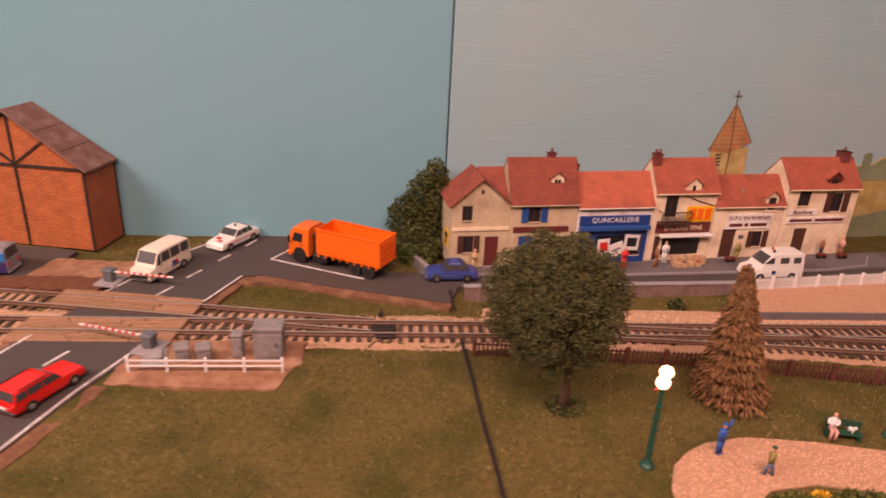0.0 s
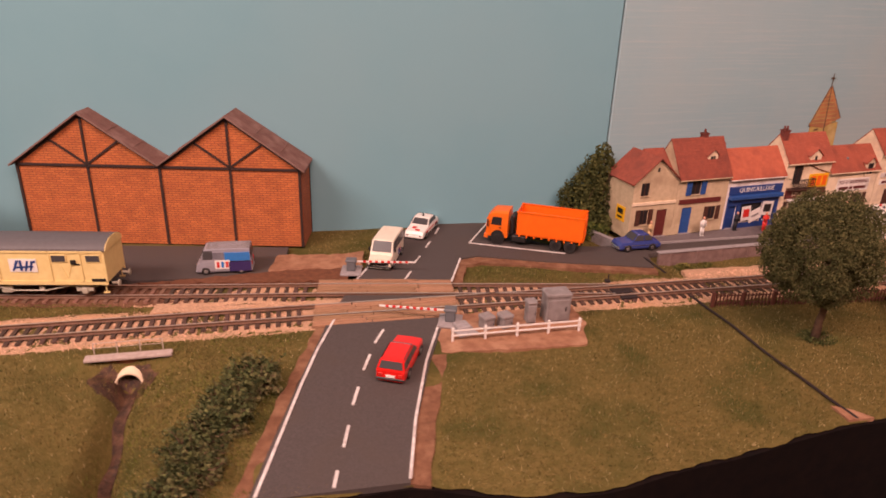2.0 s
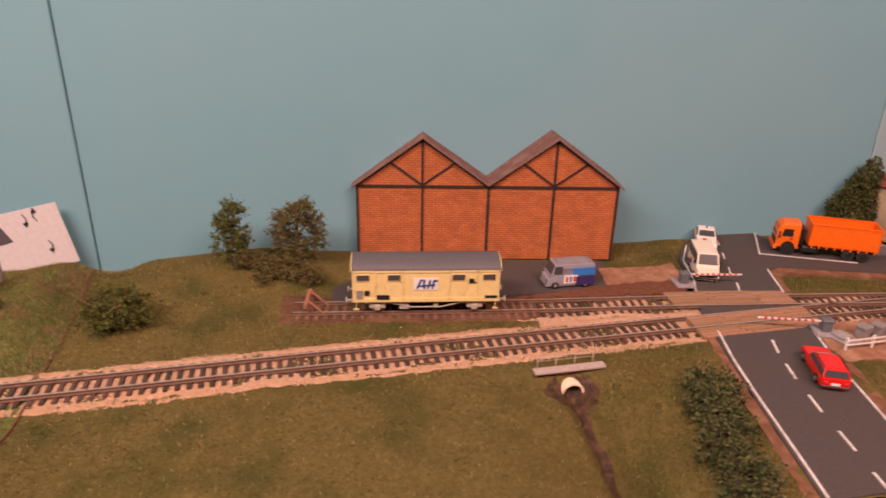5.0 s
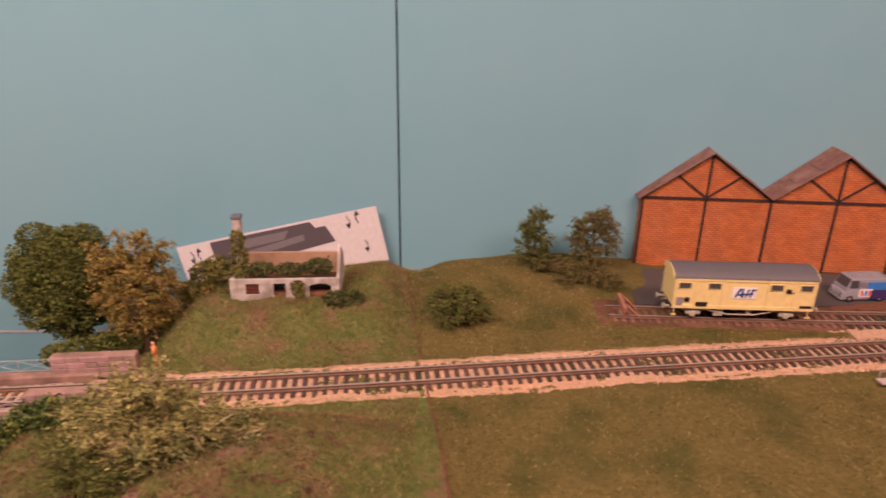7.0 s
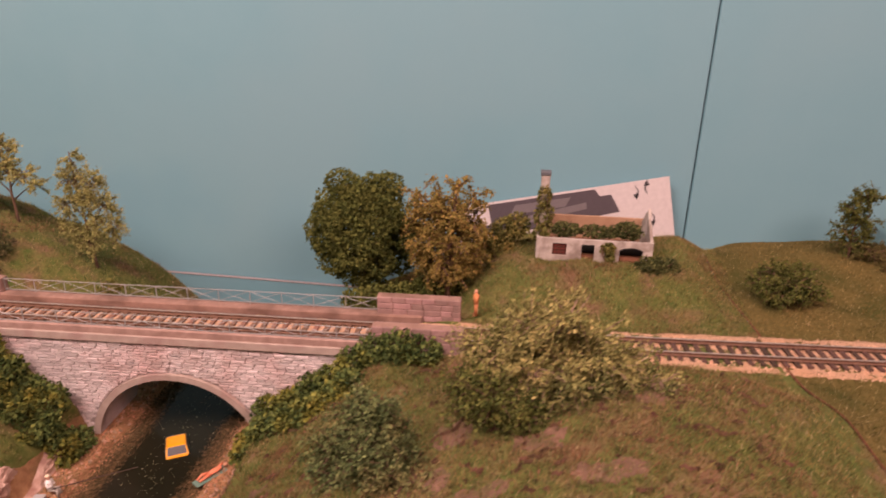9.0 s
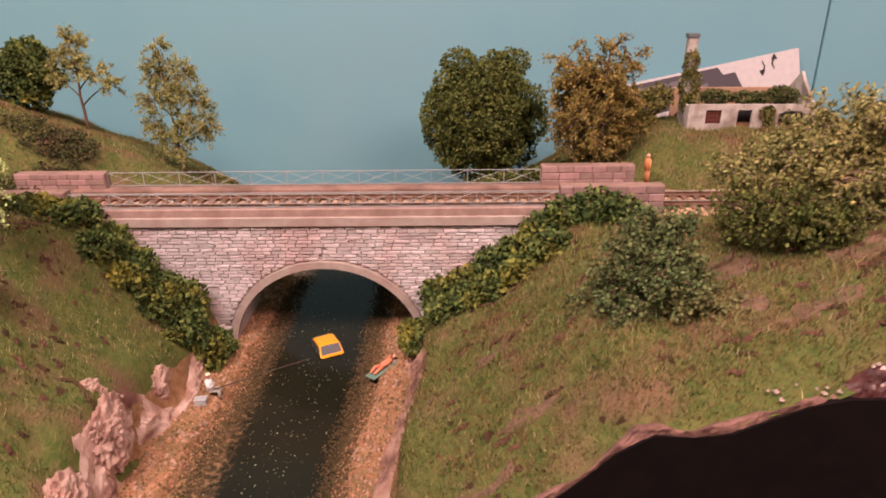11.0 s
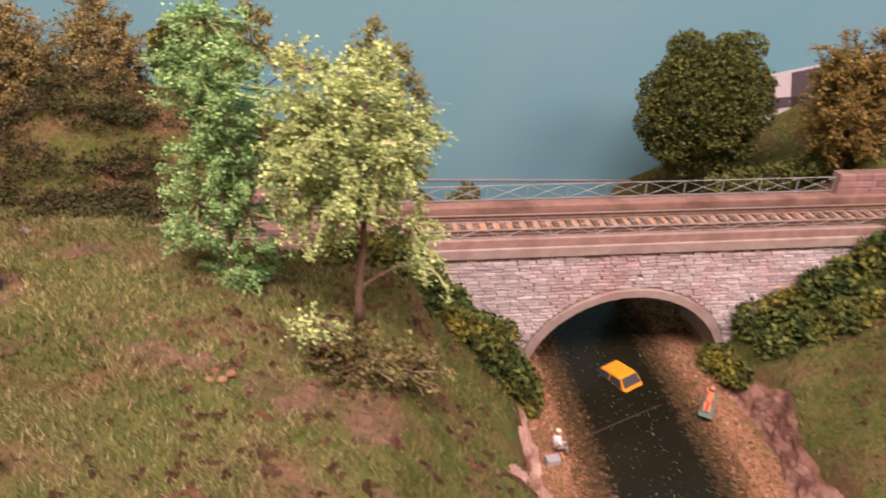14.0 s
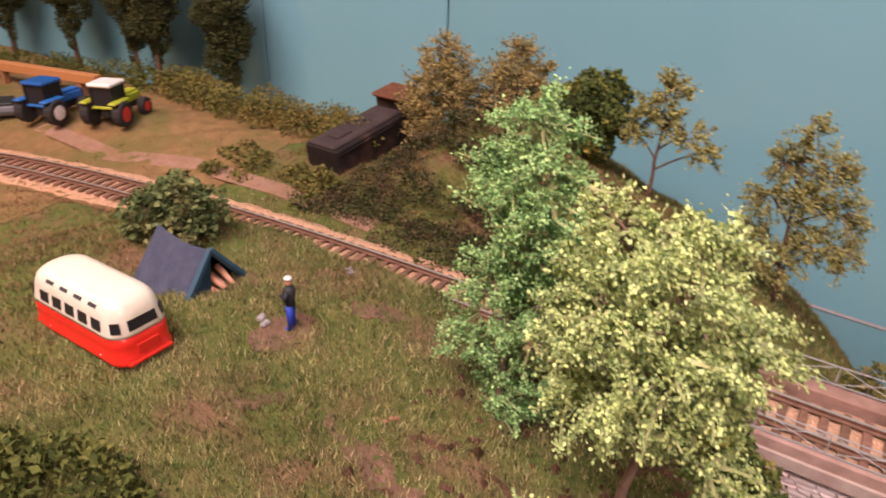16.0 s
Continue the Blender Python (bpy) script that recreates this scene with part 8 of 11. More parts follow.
part("box", boxed(-0.0032, 0.0032, -0.0022, 0.0022, 0, 0.0042, 0.0004), plain("tackle_grey", (0.44, 0.43, 0.42), 0.6), bx)
part("lid", boxed(-0.0034, 0.0034, -0.0024, 0.0024, 0.0042, 0.0050, 0.0002), plain("tackle_lid", (0.36, 0.35, 0.34), 0.6), bx)
rod = thing("fishing_rod", (-1.1985, 0.2550, WATER + 0.0110), 0, "thin brown fishing rod held out over the river", "fishing rod")
bm = bmesh.new()
tube(bm, [(0, 0, 0), (0.030, 0.010, 0.0075), (0.050, 0.0168, 0.0120)], [0.0004, 0.0003, 0.0002], 6)
part("rod", bm, plain("rod_brown", (0.06, 0.032, 0.022), 0.5), rod)


# grocery stall
q = SV(0.170, 0.010)
stall = thing("fruit_stall", (q[0], q[1], ZS), VT, "row of slanted fruit crates in front of the grocery", "stall")
crate_m, fr = plain("crate_wood", (0.52, 0.33, 0.19), 0.8), [plain("fruit_red", (0.36, 0.07, 0.04), 0.6), plain("fruit_pale", (0.55, 0.42, 0.26), 0.6), plain("fruit_brown", (0.20, 0.10, 0.06), 0.6), plain("fruit_orange", (0.55, 0.22, 0.06), 0.6)]
for r in range(2):
    for k in range(5 - r):
        c = part("crate", boxed(-0.0165 + k * 0.0068, -0.0107 + k * 0.0068, -0.004 - r * 0.005, 0.001 - r * 0.005, 0, 0.0078 - r * 0.0035, 0.0003), crate_m, stall)
        part("fruit", boxed(-0.0158 + k * 0.0068, -0.0114 + k * 0.0068, -0.0034 - r * 0.005, 0.0004 - r * 0.005, 0.0074 - r * 0.0035, 0.0086 - r * 0.0035, 0.0004), fr[(k + r) % 4] if k % 2 else crate_m, c)
for s, o, mt, lb in ((0.2140, 0.010, M["maroon"], "small dark red planter by the door"), (0.3120, 0.010, M["maroon"], "dark red barrow of flowers on the pavement"), (0.3330, 0.012, M["maroon"], "dark red barrow of flowers on the pavement")):
    q = SV(s, o)
    b = thing("flower_barrow", (q[0], q[1], ZS), VT, lb, "barrow")
    part("tray", boxed(-0.0045, 0.0045, -0.0022, 0.0022, 0.0026, 0.0050, 0.0004), mt, b)
    for sx in (-0.003, 0.003):
        bm = bmesh.new()
        tube(bm, [(sx, -0.0016, 0.0016), (sx, 0.0016, 0.0016)], [0.0016, 0.0016], 10)
        part("wheel", bm, M["black"], b)
q = (0.148, 0.5615)
pg = thing("paper_sheet", (q[0], q[1], ROAD_Z + 0.0003), 12, "pale printed sheet lying on the street", "paper")
part("sheet", boxed(-0.0120, 0.0150, -0.0040, 0.0040, 0, 0.0006), M["white_wall"], pg)
part("print", boxed(0.0020, 0.0120, -0.0022, 0.0022, 0.0005, 0.0008), pinkc, pg)


def picket_fence(a, b, n, h, mat, label, pitch_w, z, posts=0, name="picket_fence"):
    L = math.dist(a, b)
    root = thing(name, (a[0], a[1], z), heading(b[0] - a[0], b[1] - a[1]), label, "fence")
    for zz in (h * 0.22, h * 0.80):
        part("rail", boxed(0, L, 0.0002, 0.0009, zz - 0.0005, zz + 0.0005), mat, root)
    me = None
    for k in range(n + 1):
        x = L * k / n
        if me is None:
            bm = boxed(-pitch_w / 2, pitch_w / 2, -0.0005, 0.0003, 0, h, 0.0001)
            ob = part("picket", bm, mat, root)
            me = ob.data
        else:
            ob = new("picket", me)
            ob.parent = root
        ob.location.x = x
    for k in range(posts):
        x = L * k / (posts - 1)
        part("post", boxed(x - 0.0013, x + 0.0013, -0.0014, 0.0010, 0, h * 1.12, 0.0002), mat, root)
    return root


picket_fence((0.0245, 0.4395), (0.1800, 0.4435), 52, 0.0112, M["fence_brown"], "low dark brown picket fence between park and track", 0.0011, -0.004, 7)
picket_fence((0.1805, 0.4435), (0.3200, 0.4330), 47, 0.0112, M["fence_brown"], "low dark brown picket fence between park and track", 0.0011, -0.004, 6)
picket_fence((0.2560, 0.5640), (0.4300, 0.6060), 110, 0.0110, M["white"], "white balustrade fence along the station platform", 0.0008, 0.0000, 9, "balustrade")
patch("platform", [(0.250, 0.522), (0.256, 0.565), (0.45, 0.612), (0.45, 0.545)], M["gravel"], "sandy pink station platform", "platform", level=0.0012)
pe = ribbon("platform_edge", [(0.2495, 0.5215), (0.35, 0.5330), (0.45, 0.5450)], 0.0022, M["pavement"], z=0.0016, thick=0.006)
tagged(pe, "grey platform edge stones", "platform edge", kind="structure")

park = [(0.131 + 0.0, 0.290), (0.1245, 0.305), (0.1255, 0.322), (0.1320, 0.340), (0.1430, 0.352), (0.1560, 0.361), (0.1800, 0.3675), (0.2200, 0.3690), (0.2580, 0.3650), (0.3600, 0.3500), (0.3600, 0.3100), (0.2700, 0.3220), (0.2380, 0.3300), (0.2050, 0.3330), (0.1780, 0.3250), (0.1690, 0.3170), (0.1650, 0.2990)]
patch("gravel_path", [p for p in park if p[1] > 0.298] + [(0.1260, 0.2995)], M["gravel"], "pink gravel path in the park", "path", lift=0.0012)
rg = np.random.default_rng(31)
px = rg.uniform(0.126, 0.30, 9000)
py = rg.uniform(0.300, 0.369, 9000)
inside = (py < np.interp(px, [0.1255, 0.132, 0.143, 0.156, 0.18, 0.22, 0.258, 0.36], [0.322, 0.34, 0.352, 0.361, 0.3675, 0.369, 0.365, 0.35])) & (py > np.interp(px, [0.165, 0.169, 0.178, 0.205, 0.238, 0.27, 0.36], [0.299, 0.317, 0.325, 0.333, 0.330, 0.322, 0.31])) | ((px < 0.165) & (py < np.interp(px, [0.1255, 0.132, 0.143, 0.156, 0.18], [0.322, 0.34, 0.352, 0.361, 0.3675])))
grains("gravel_stones", np.stack([px, py, ground_z(px, py) + 0.0013], 1)[inside], 0.0007, M["ballast_stone"], "loose pink gravel of the park path", "gravel", 32)

bench = thing("park_bench", (0.2400, 0.3780, g(0.24, 0.378)), -8, "green slatted park bench beside the gravel", "bench")
for k in range(3):
    part("seat_slat", boxed(-0.0100, 0.0100, -0.0060 + k * 0.0019, -0.0045 + k * 0.0019, 0.0046, 0.0053), M["green_paint"], bench)
for k in range(2):
    part("back_slat", boxed(-0.0100, 0.0100, 0.0003, 0.0009, 0.0068 + k * 0.0024, 0.0086 + k * 0.0024), M["green_paint"], bench)
for sx in (-0.0085, 0.0085):
    part("leg", boxed(sx - 0.0006, sx + 0.0006, -0.0058, 0.0006, 0, 0.0050, 0.0002), M["green_paint"], bench)
    part("back_post", boxed(sx - 0.0006, sx + 0.0006, 0.0, 0.0008, 0.004, 0.0108), M["green_paint"], bench)
dogb = bmesh.new()
ellipsoid(dogb, (0, 0, 0.0022), (0.0022, 0.0012, 0.0015))
ellipsoid(dogb, (0.0020, 0, 0.0040), (0.0011, 0.0009, 0.0011))
tube(dogb, [(0.001, 0, 0.0015), (0.0012, 0, 0)], [0.0006, 0.0005], 6)
tube(dogb, [(-0.001, 0, 0.0015), (-0.0012, 0, 0)], [0.0006, 0.0005], 6)
ob = tagged(link_mesh("dog_figurine", dogb, M["white"], smooth=True), "small white plastic dog on the bench", "figurine")
ob.matrix_basis = pose(0.2430, 0.3745, g(0.243, 0.3745) + 0.0055, 0, 0, -60)

# ---- ruin on the knoll ----
M["grille"] = plain("rusty_grille", (0.17, 0.035, 0.025), 0.7)
def ruin():
    wallm = material("ruin_plaster", (0.54, 0.47, 0.42), (0.38, 0.325, 0.28), 110, 0.9, bump=0.5, c3=(0.26, 0.21, 0.175), scale3=55)
    inner = material("ruin_inside", (0.42, 0.26, 0.16), (0.34, 0.20, 0.12), 110, 0.9, bump=0.4)
    x0, y0 = -0.9170, 0.4650
    root = thing("ruined_house", (x0, y0, 0.0150), 3.5, "roofless white plastered ruin overgrown with ivy", "ruin")
    W, H, D = 0.0890, 0.0205, 0.050
    fr = part("wall", wall_with_openings(W, H, 0.0022, [(0.0125, 0.0235, 0.0065, 0.0165), (0.0350, 0.0450, 0.0, 0.0165), (0.0640, 0.0820, 0.0, 0.0160)]), wallm, root, "stained white front wall")
    part("wall", boxed(0, 0.0022, 0.0022, D * 0.42, 0, H * 0.93, 0.0003), wallm, root)
    bm = bmesh.new()
    prism(bm, [(0.0022, 0), (D, 0), (D, H), (D * 0.55, H + 0.019), (D * 0.4, H + 0.012), (0.0022, H)], "x", W - 0.0022, W)
    bmesh.ops.recalc_face_normals(bm, faces=list(bm.faces))
    part("wall", bm, wallm, root, "broken end gable")
    part("wall", boxed(0, W, D - 0.0022, D, 0, H + 0.004, 0.0003), inner, root, "brownish back wall")
    part("rubble", boxed(0.003, W - 0.003, 0.003, D - 0.003, 0, 0.006, 0.002), M["earth_dark"], root)
    part("grille_back", boxed(0.0125, 0.0235, 0.0017, 0.0021, 0.0065, 0.0165), M["brown_door"], root)
    for k in range(3):
        part("grille_bar", boxed(0.0145 + k * 0.0032, 0.0151 + k * 0.0032, 0.0012, 0.0017, 0.0065, 0.0165), M["grille"], root)
    for k in range(3):
        part("grille_bar", boxed(0.0125, 0.0235, 0.0011, 0.0016, 0.0085 + k * 0.003, 0.0090 + k * 0.003), M["grille"], root)
    # black sheet behind the doorways stands in for the shade inside
    part("dark_room", boxed(0.0262, 0.0850, 0.010, 0.0106, 0, 0.0175), M["black"], root)
    ar = bmesh.new()
    prism(ar, [(0.0640, 0.0135), (0.0640, 0.0162), (0.0820, 0.0162), (0.0820, 0.0135), (0.0785, 0.0152), (0.0730, 0.0159), (0.0675, 0.0152)], "y", 0.0001, 0.0021)
    bmesh.ops.recalc_face_normals(ar, faces=list(ar.faces))
    part("arch_head", ar, wallm, root)
    ch = part("chimney", boxed(0.0010, 0.0080, 0.0240, 0.0310, 0, 0.0640, 0.0005), wallm, root, "tall grey chimney stack")
    part("cap", boxed(0.0004, 0.0086, 0.0234, 0.0316, 0.0640, 0.0668, 0.0003), M["grey_dark"], ch)
    for k in range(3):
        bm = bmesh.new()
        tube(bm, [(0.050 + 0.010 * k, 0.020, H - 0.004), (0.062 + 0.008 * k, 0.034, H + 0.002 + 0.002 * k)], [0.0012, 0.0010], 5)
        part("fallen_beam", bm, M["bark"], root)


ruin()


# printed sheet leaning on the backdrop behind the ruin
def leaning_sheet():
    paper = plain("paper_white", (0.62, 0.57, 0.56), 0.7)
    ink, grey1, grey2 = plain("ink_black", (0.03, 0.025, 0.03), 0.7), plain("print_grey", (0.085, 0.070, 0.080), 0.7), plain("print_grey_light", (0.17, 0.15, 0.155), 0.7)
    root = thing("instruction_sheet", (-0.8072, 0.5775, 0.0621), 2.4, "white printed sheet with grey drawings leaning on the backdrop", "paper sheet")
    root.matrix_basis = root.matrix_basis @ pose(0, 0, 0, -3, -12.2, 0)
    W, H = 0.198, 0.056
    part("sheet", boxed(-W, 0, 0, 0.0006, -H, 0), paper, root)
    for pts, mt in (([(-0.165, -0.002), (-0.066, -0.002), (-0.062, -0.009), (-0.052, -0.009), (-0.046, -0.026), (-0.165, -0.034)], grey1), ([(-0.140, -0.006), (-0.088, -0.006), (-0.094, -0.014), (-0.146, -0.015)], grey2), ([(-0.130, -0.018), (-0.075, -0.013), (-0.075, -0.019), (-0.130, -0.025)], grey2), ([(-0.182, -0.020), (-0.155, -0.024), (-0.155, -0.032), (-0.182, -0.030)], grey1)):
        bm = bmesh.new()
        prism(bm, pts, "y", -0.0003 if mt is grey1 else -0.0005, 0.0001)
        bmesh.ops.recalc_face_normals(bm, faces=list(bm.faces))
        part("drawing", bm, mt, root)
    for k, (cx, cz, fl) in enumerate(((-0.0300, -0.009, 1), (-0.0200, -0.008, -1), (-0.186, -0.012, 1), (-0.178, -0.012, -1), (-0.018, -0.036, 1))):
        bm = bmesh.new()
        pts = [(cx, 0, cz - 0.005 * fl), (cx + 0.002 * fl, 0, cz), (cx, 0, cz + 0.005 * fl)]
        tube(bm, [(p[0], -0.0003, p[2]) for p in pts], [0.0007, 0.0006, 0.0003], 4)
        prism(bm, [(cx - 0.0024, cz - 0.003 * fl), (cx + 0.0024, cz - 0.003 * fl), (cx, cz - 0.008 * fl)], "y", -0.0005, 0.0)
        bmesh.ops.recalc_face_normals(bm, faces=list(bm.faces))
        part("arrow", bm, ink, root)


leaning_sheet()


# ---- camp meadow ----
def tent():
    root = thing("ridge_tent", (-1.4680, 0.2080, g(-1.468, 0.208) - 0.0005), 2, "dark blue ridge tent with an open flap", "tent")
    L, w, h = 0.0330, 0.0145, 0.0185
    t = 0.0006
    for sg in (-1, 1):
        bm = bmesh.new()
        n = 8
        rows = []
        for i in range(n + 1):
            x = -L / 2 + L * i / n
            sag = 0.0022 * math.sin(math.pi * i / n)
            rows.append([bm.verts.new((x, 0, h - sag)), bm.verts.new((x, sg * w * 0.5, h * 0.50 - sag * 0.5)), bm.verts.new((x, sg * w * (1 + 0.05 * math.sin(i * 2.1)), 0))])
        for a, b in zip(rows, rows[1:]):
            for k in range(2):
                bm.faces.new((a[k], b[k], b[k + 1], a[k + 1]) if sg < 0 else (a[k + 1], b[k + 1], b[k], a[k]))
        bmesh.ops.recalc_face_normals(bm, faces=list(bm.faces))
        bmesh.ops.solidify(bm, geom=list(bm.faces), thickness=t)
        side = part("side", bm, M["tent"], root, "dark slate-blue canvas side")
        bm = bmesh.new()
        tube(bm, [(L / 2, 0, h), (L / 2 + 0.0006, sg * w * 0.5, h * 0.5), (L / 2 + 0.0012, sg * w * 1.02, 0)], [0.0012, 0.0014, 0.0016], 5)
        part("hem", bm, M["tent_edge"], side, "blue-green hem")
    bm = bmesh.new()
    a = [bm.verts.new(p) for p in ((L / 2, 0, h), (L / 2 + 0.003, -w * 0.95, 0), (L / 2 + 0.0015, -w * 0.22, 0), (L / 2, -w * 0.05, h * 0.6))]
    bm.faces.new(a)
    bmesh.ops.solidify(bm, geom=list(bm.faces), thickness=0.0008)
    part("flap", bm, M["tent_edge"], root, "blue-green entrance flap")
    bm = bmesh.new()
    bm.faces.new([bm.verts.new(p) for p in ((-L / 2, -w, 0), (-L / 2, w, 0), (-L / 2, 0, h))])
    bmesh.ops.solidify(bm, geom=list(bm.faces), thickness=0.0006)
    part("back", bm, M["tent"], root)
    bm = bmesh.new()
    for k in range(4):
        tube(bm, [(L / 2 - 0.006, -0.003 + k * 0.003, 0.004 + (k % 2) * 0.003), (L / 2 + 0.0045, -0.001 + k * 0.002, 0.0014 + (k % 2) * 0.002)], [0.0015, 0.0010], 6)
    ob = tagged(link_mesh("figurine", bm, M["skin"], smooth=True), "flesh-coloured plastic figurines lying in the tent opening", "figurine")
    ob.matrix_basis = root.matrix_basis.copy()


tent()
for k, (x, y, s, mt, lb) in enumerate(((-1.4210, 0.2055, 0.0032, M["kerb"], "small heap of pale ash and stones"), (-1.4245, 0.2530, 0.0022, M["grey"], "crumpled scrap of grey foil"), (-1.3620, 0.2080, 0.0022, M["earth"], "clod of reddish earth"), (-1.3310, 0.1865, 0.0034, M["earth"], "clod of reddish earth"))):
    bm = bmesh.new()
    rnd = random.Random(k)
    for _ in range(5):
        ellipsoid(bm, (rnd.uniform(-s, s), rnd.uniform(-s, s), s * 0.15), (s * rnd.uniform(0.3, 0.6), s * rnd.uniform(0.3, 0.6), s * rnd.uniform(0.2, 0.4)), 0, 6, 4)
    ob = tagged(link_mesh("debris", bm, mt), lb, "debris")
    ob.location = (x, y, g(x, y))


# ---- derelict locomotive, tractors ----
def locomotive():
    # engine black, with the shadow on its sides put into the colour
    shaded_black = material("loco_black", (0.012, 0.009, 0.008), (0.022, 0.014, 0.012), 140, 0.80, bump=0.3, c3=(0.07, 0.035, 0.025), scale3=60)
    # paler tone for the top: the light from above is put into the colour
    lit_top = material("loco_top", (0.060, 0.042, 0.040), (0.040, 0.028, 0.026), 90, 0.85, bump=0.3)
    ax, ay = -1.5705, 0.3745
    root = thing("derelict_locomotive", (ax - 0.004, ay, -0.0050), heading(-0.004, 0.085), "black derelict steam engine and tender overgrown in the bank", "locomotive")
    root.matrix_basis = root.matrix_basis @ pose(0, 0, 0, 0, -8.5, 0)
    part("tender", boxed(0, 0.072, -0.0150, 0.0150, 0.004, 0.0270, 0.0012), shaded_black, root, "black tender body")
    part("tender_top", boxed(0.001, 0.071, -0.0120, 0.0120, 0.0265, 0.0290, 0.0015), lit_top, root)
    part("hatch", boxed(0.012, 0.026, -0.0055, 0.0055, 0.0285, 0.0305, 0.0008), lit_top, root)
    part("frame", boxed(-0.002, 0.120, -0.0120, 0.0120, 0.000, 0.0050, 0.0004), shaded_black, root)
    part("buffer_beam", boxed(-0.0030, 0.0, -0.0150, 0.0150, 0.0015, 0.0075, 0.0003), shaded_black, root)
    for sg in (-1, 1):
        bm = bmesh.new()
        tube(bm, [(-0.0030, sg * 0.0095, 0.0050), (-0.0075, sg * 0.0095, 0.0050), (-0.0085, sg * 0.0095, 0.0050)], [0.0014, 0.0014, 0.0024], 9)
        part("buffer", bm, shaded_black, root)
        part("side_rib", boxed(0.002, 0.070, sg * 0.0153 - 0.0004, sg * 0.0153 + 0.0004, 0.0230, 0.0242), shaded_black, root)
        for k in range(3):
            bm = bmesh.new()
            tube(bm, [(0.012 + k * 0.022, sg * 0.0095, 0.0035), (0.012 + k * 0.022, sg * 0.0115, 0.0035)], [0.0060, 0.0060], 14)
            part("wheel", bm, shaded_black, root)
    cab2 = part("cab", boxed(0.074, 0.094, -0.0150, 0.0150, 0.004, 0.0350, 0.0010), shaded_black, root)
    part("cab_roof", boxed(0.071, 0.096, -0.0160, 0.0160, 0.0345, 0.0375, 0.0010), M["earth_dark"], cab2, "rusty cab roof")


locomotive()


def tractor(x, y, turn, paint_m, rim_m, roof_m, label, s=1.0):
    root = thing("tractor", (x, y, g(x, y) + 0.0005), turn, label, "tractor", "parked tractors")
    bm = boxed(0.006, 0.032, -0.0055, 0.0055, 0.0105, 0.0190, 0.0020, 2)
    part("bonnet", bm, paint_m, root)
    part("grille", boxed(0.0312, 0.0328, -0.0045, 0.0045, 0.0110, 0.0175, 0.0004), M["black"], root)
    part("chassis", boxed(-0.010, 0.030, -0.0035, 0.0035, 0.0060, 0.0115, 0.0005), M["black"], root)
    cb = part("cab", boxed(-0.0120, 0.0065, -0.0085, 0.0085, 0.0130, 0.0150, 0.0004), paint_m, root)
    for px in (-0.0112, 0.0058):
        for sg in (-1, 1):
            part("pillar", boxed(px - 0.0006, px + 0.0006, sg * 0.0078 - 0.0006, sg * 0.0078 + 0.0006, 0.0145, 0.0290), M["black"], cb)
    part("glazing", boxed(-0.0108, 0.0054, -0.0076, 0.0076, 0.0150, 0.0288), M["glass"], cb)
    part("roof", boxed(-0.0128, 0.0080, -0.0092, 0.0092, 0.0288, 0.0318, 0.0010), roof_m, cb)
    for sg in (-1, 1):
        part("mudguard", boxed(-0.0180, 0.0020, sg * 0.0110 - 0.0030, sg * 0.0110 + 0.0030, 0.0175, 0.0195, 0.0008), paint_m, root)
        wheel(root, -0.0085, sg * 0.0125, 0.0095, 0.0070, rim_m)
        wheel(root, 0.0240, sg * 0.0115, 0.0070, 0.0055, rim_m)
    for o in (root,):
        o.scale = (s, s, s)
    return root


claas = plain("tractor_lime", (0.42, 0.46, 0.03), 0.35)
tractor(-1.7580, 0.3250, 122, claas, M["red"], M["white"], "lime-green tractor with red wheels and a white roof", 1.02)
tractor(-1.8010, 0.2970, 116, plain("tractor_blue", (0.03, 0.15, 0.48), 0.35), M["white"], plain("tractor_blue_roof", (0.02, 0.10, 0.34), 0.35), "blue tractor with white wheels", 1.02)
imp = thing("harrow", (-1.8450, 0.2780, g(-1.845, 0.278)), -25, "dark farm implement beside the tractors", "implement")
part("frame_bar", boxed(-0.012, 0.012, -0.010, 0.010, 0.008, 0.011, 0.0005), M["black"], imp)
for k in range(4):
    bm = bmesh.new()
    tube(bm, [(-0.009 + k * 0.006, -0.010, 0.005), (-0.009 + k * 0.006, 0.010, 0.005)], [0.005, 0.005], 12)
    part("disc", bm, M["grey_dark"], imp)
bmx = thing("wooden_beam", (-1.9300, 0.3150, g(-1.93, 0.315) + 0.012), 18, "long orange-brown wooden beam behind the tractors", "beam")
part("beam", boxed(-0.13, 0.11, -0.004, 0.004, 0, 0.008, 0.0005), plain("beam_wood", (0.46, 0.20, 0.07), 0.7), bmx)
for sx in (-0.11, 0.0, 0.09):
    part("prop", boxed(sx - 0.002, sx + 0.002, -0.003, 0.003, -0.014, 0.001, 0.0003), plain("prop_wood", (0.30, 0.14, 0.06), 0.7), bmx)
tr = ribbon("track_way", [(-1.80, 0.288), (-1.72, 0.300), (-1.66, 0.325), (-1.58, 0.340), (-1.50, 0.345)], 0.013, M["dust"], lift=0.0005)
tagged(tr, "trodden brown track beside the railway", "path", kind="structure")


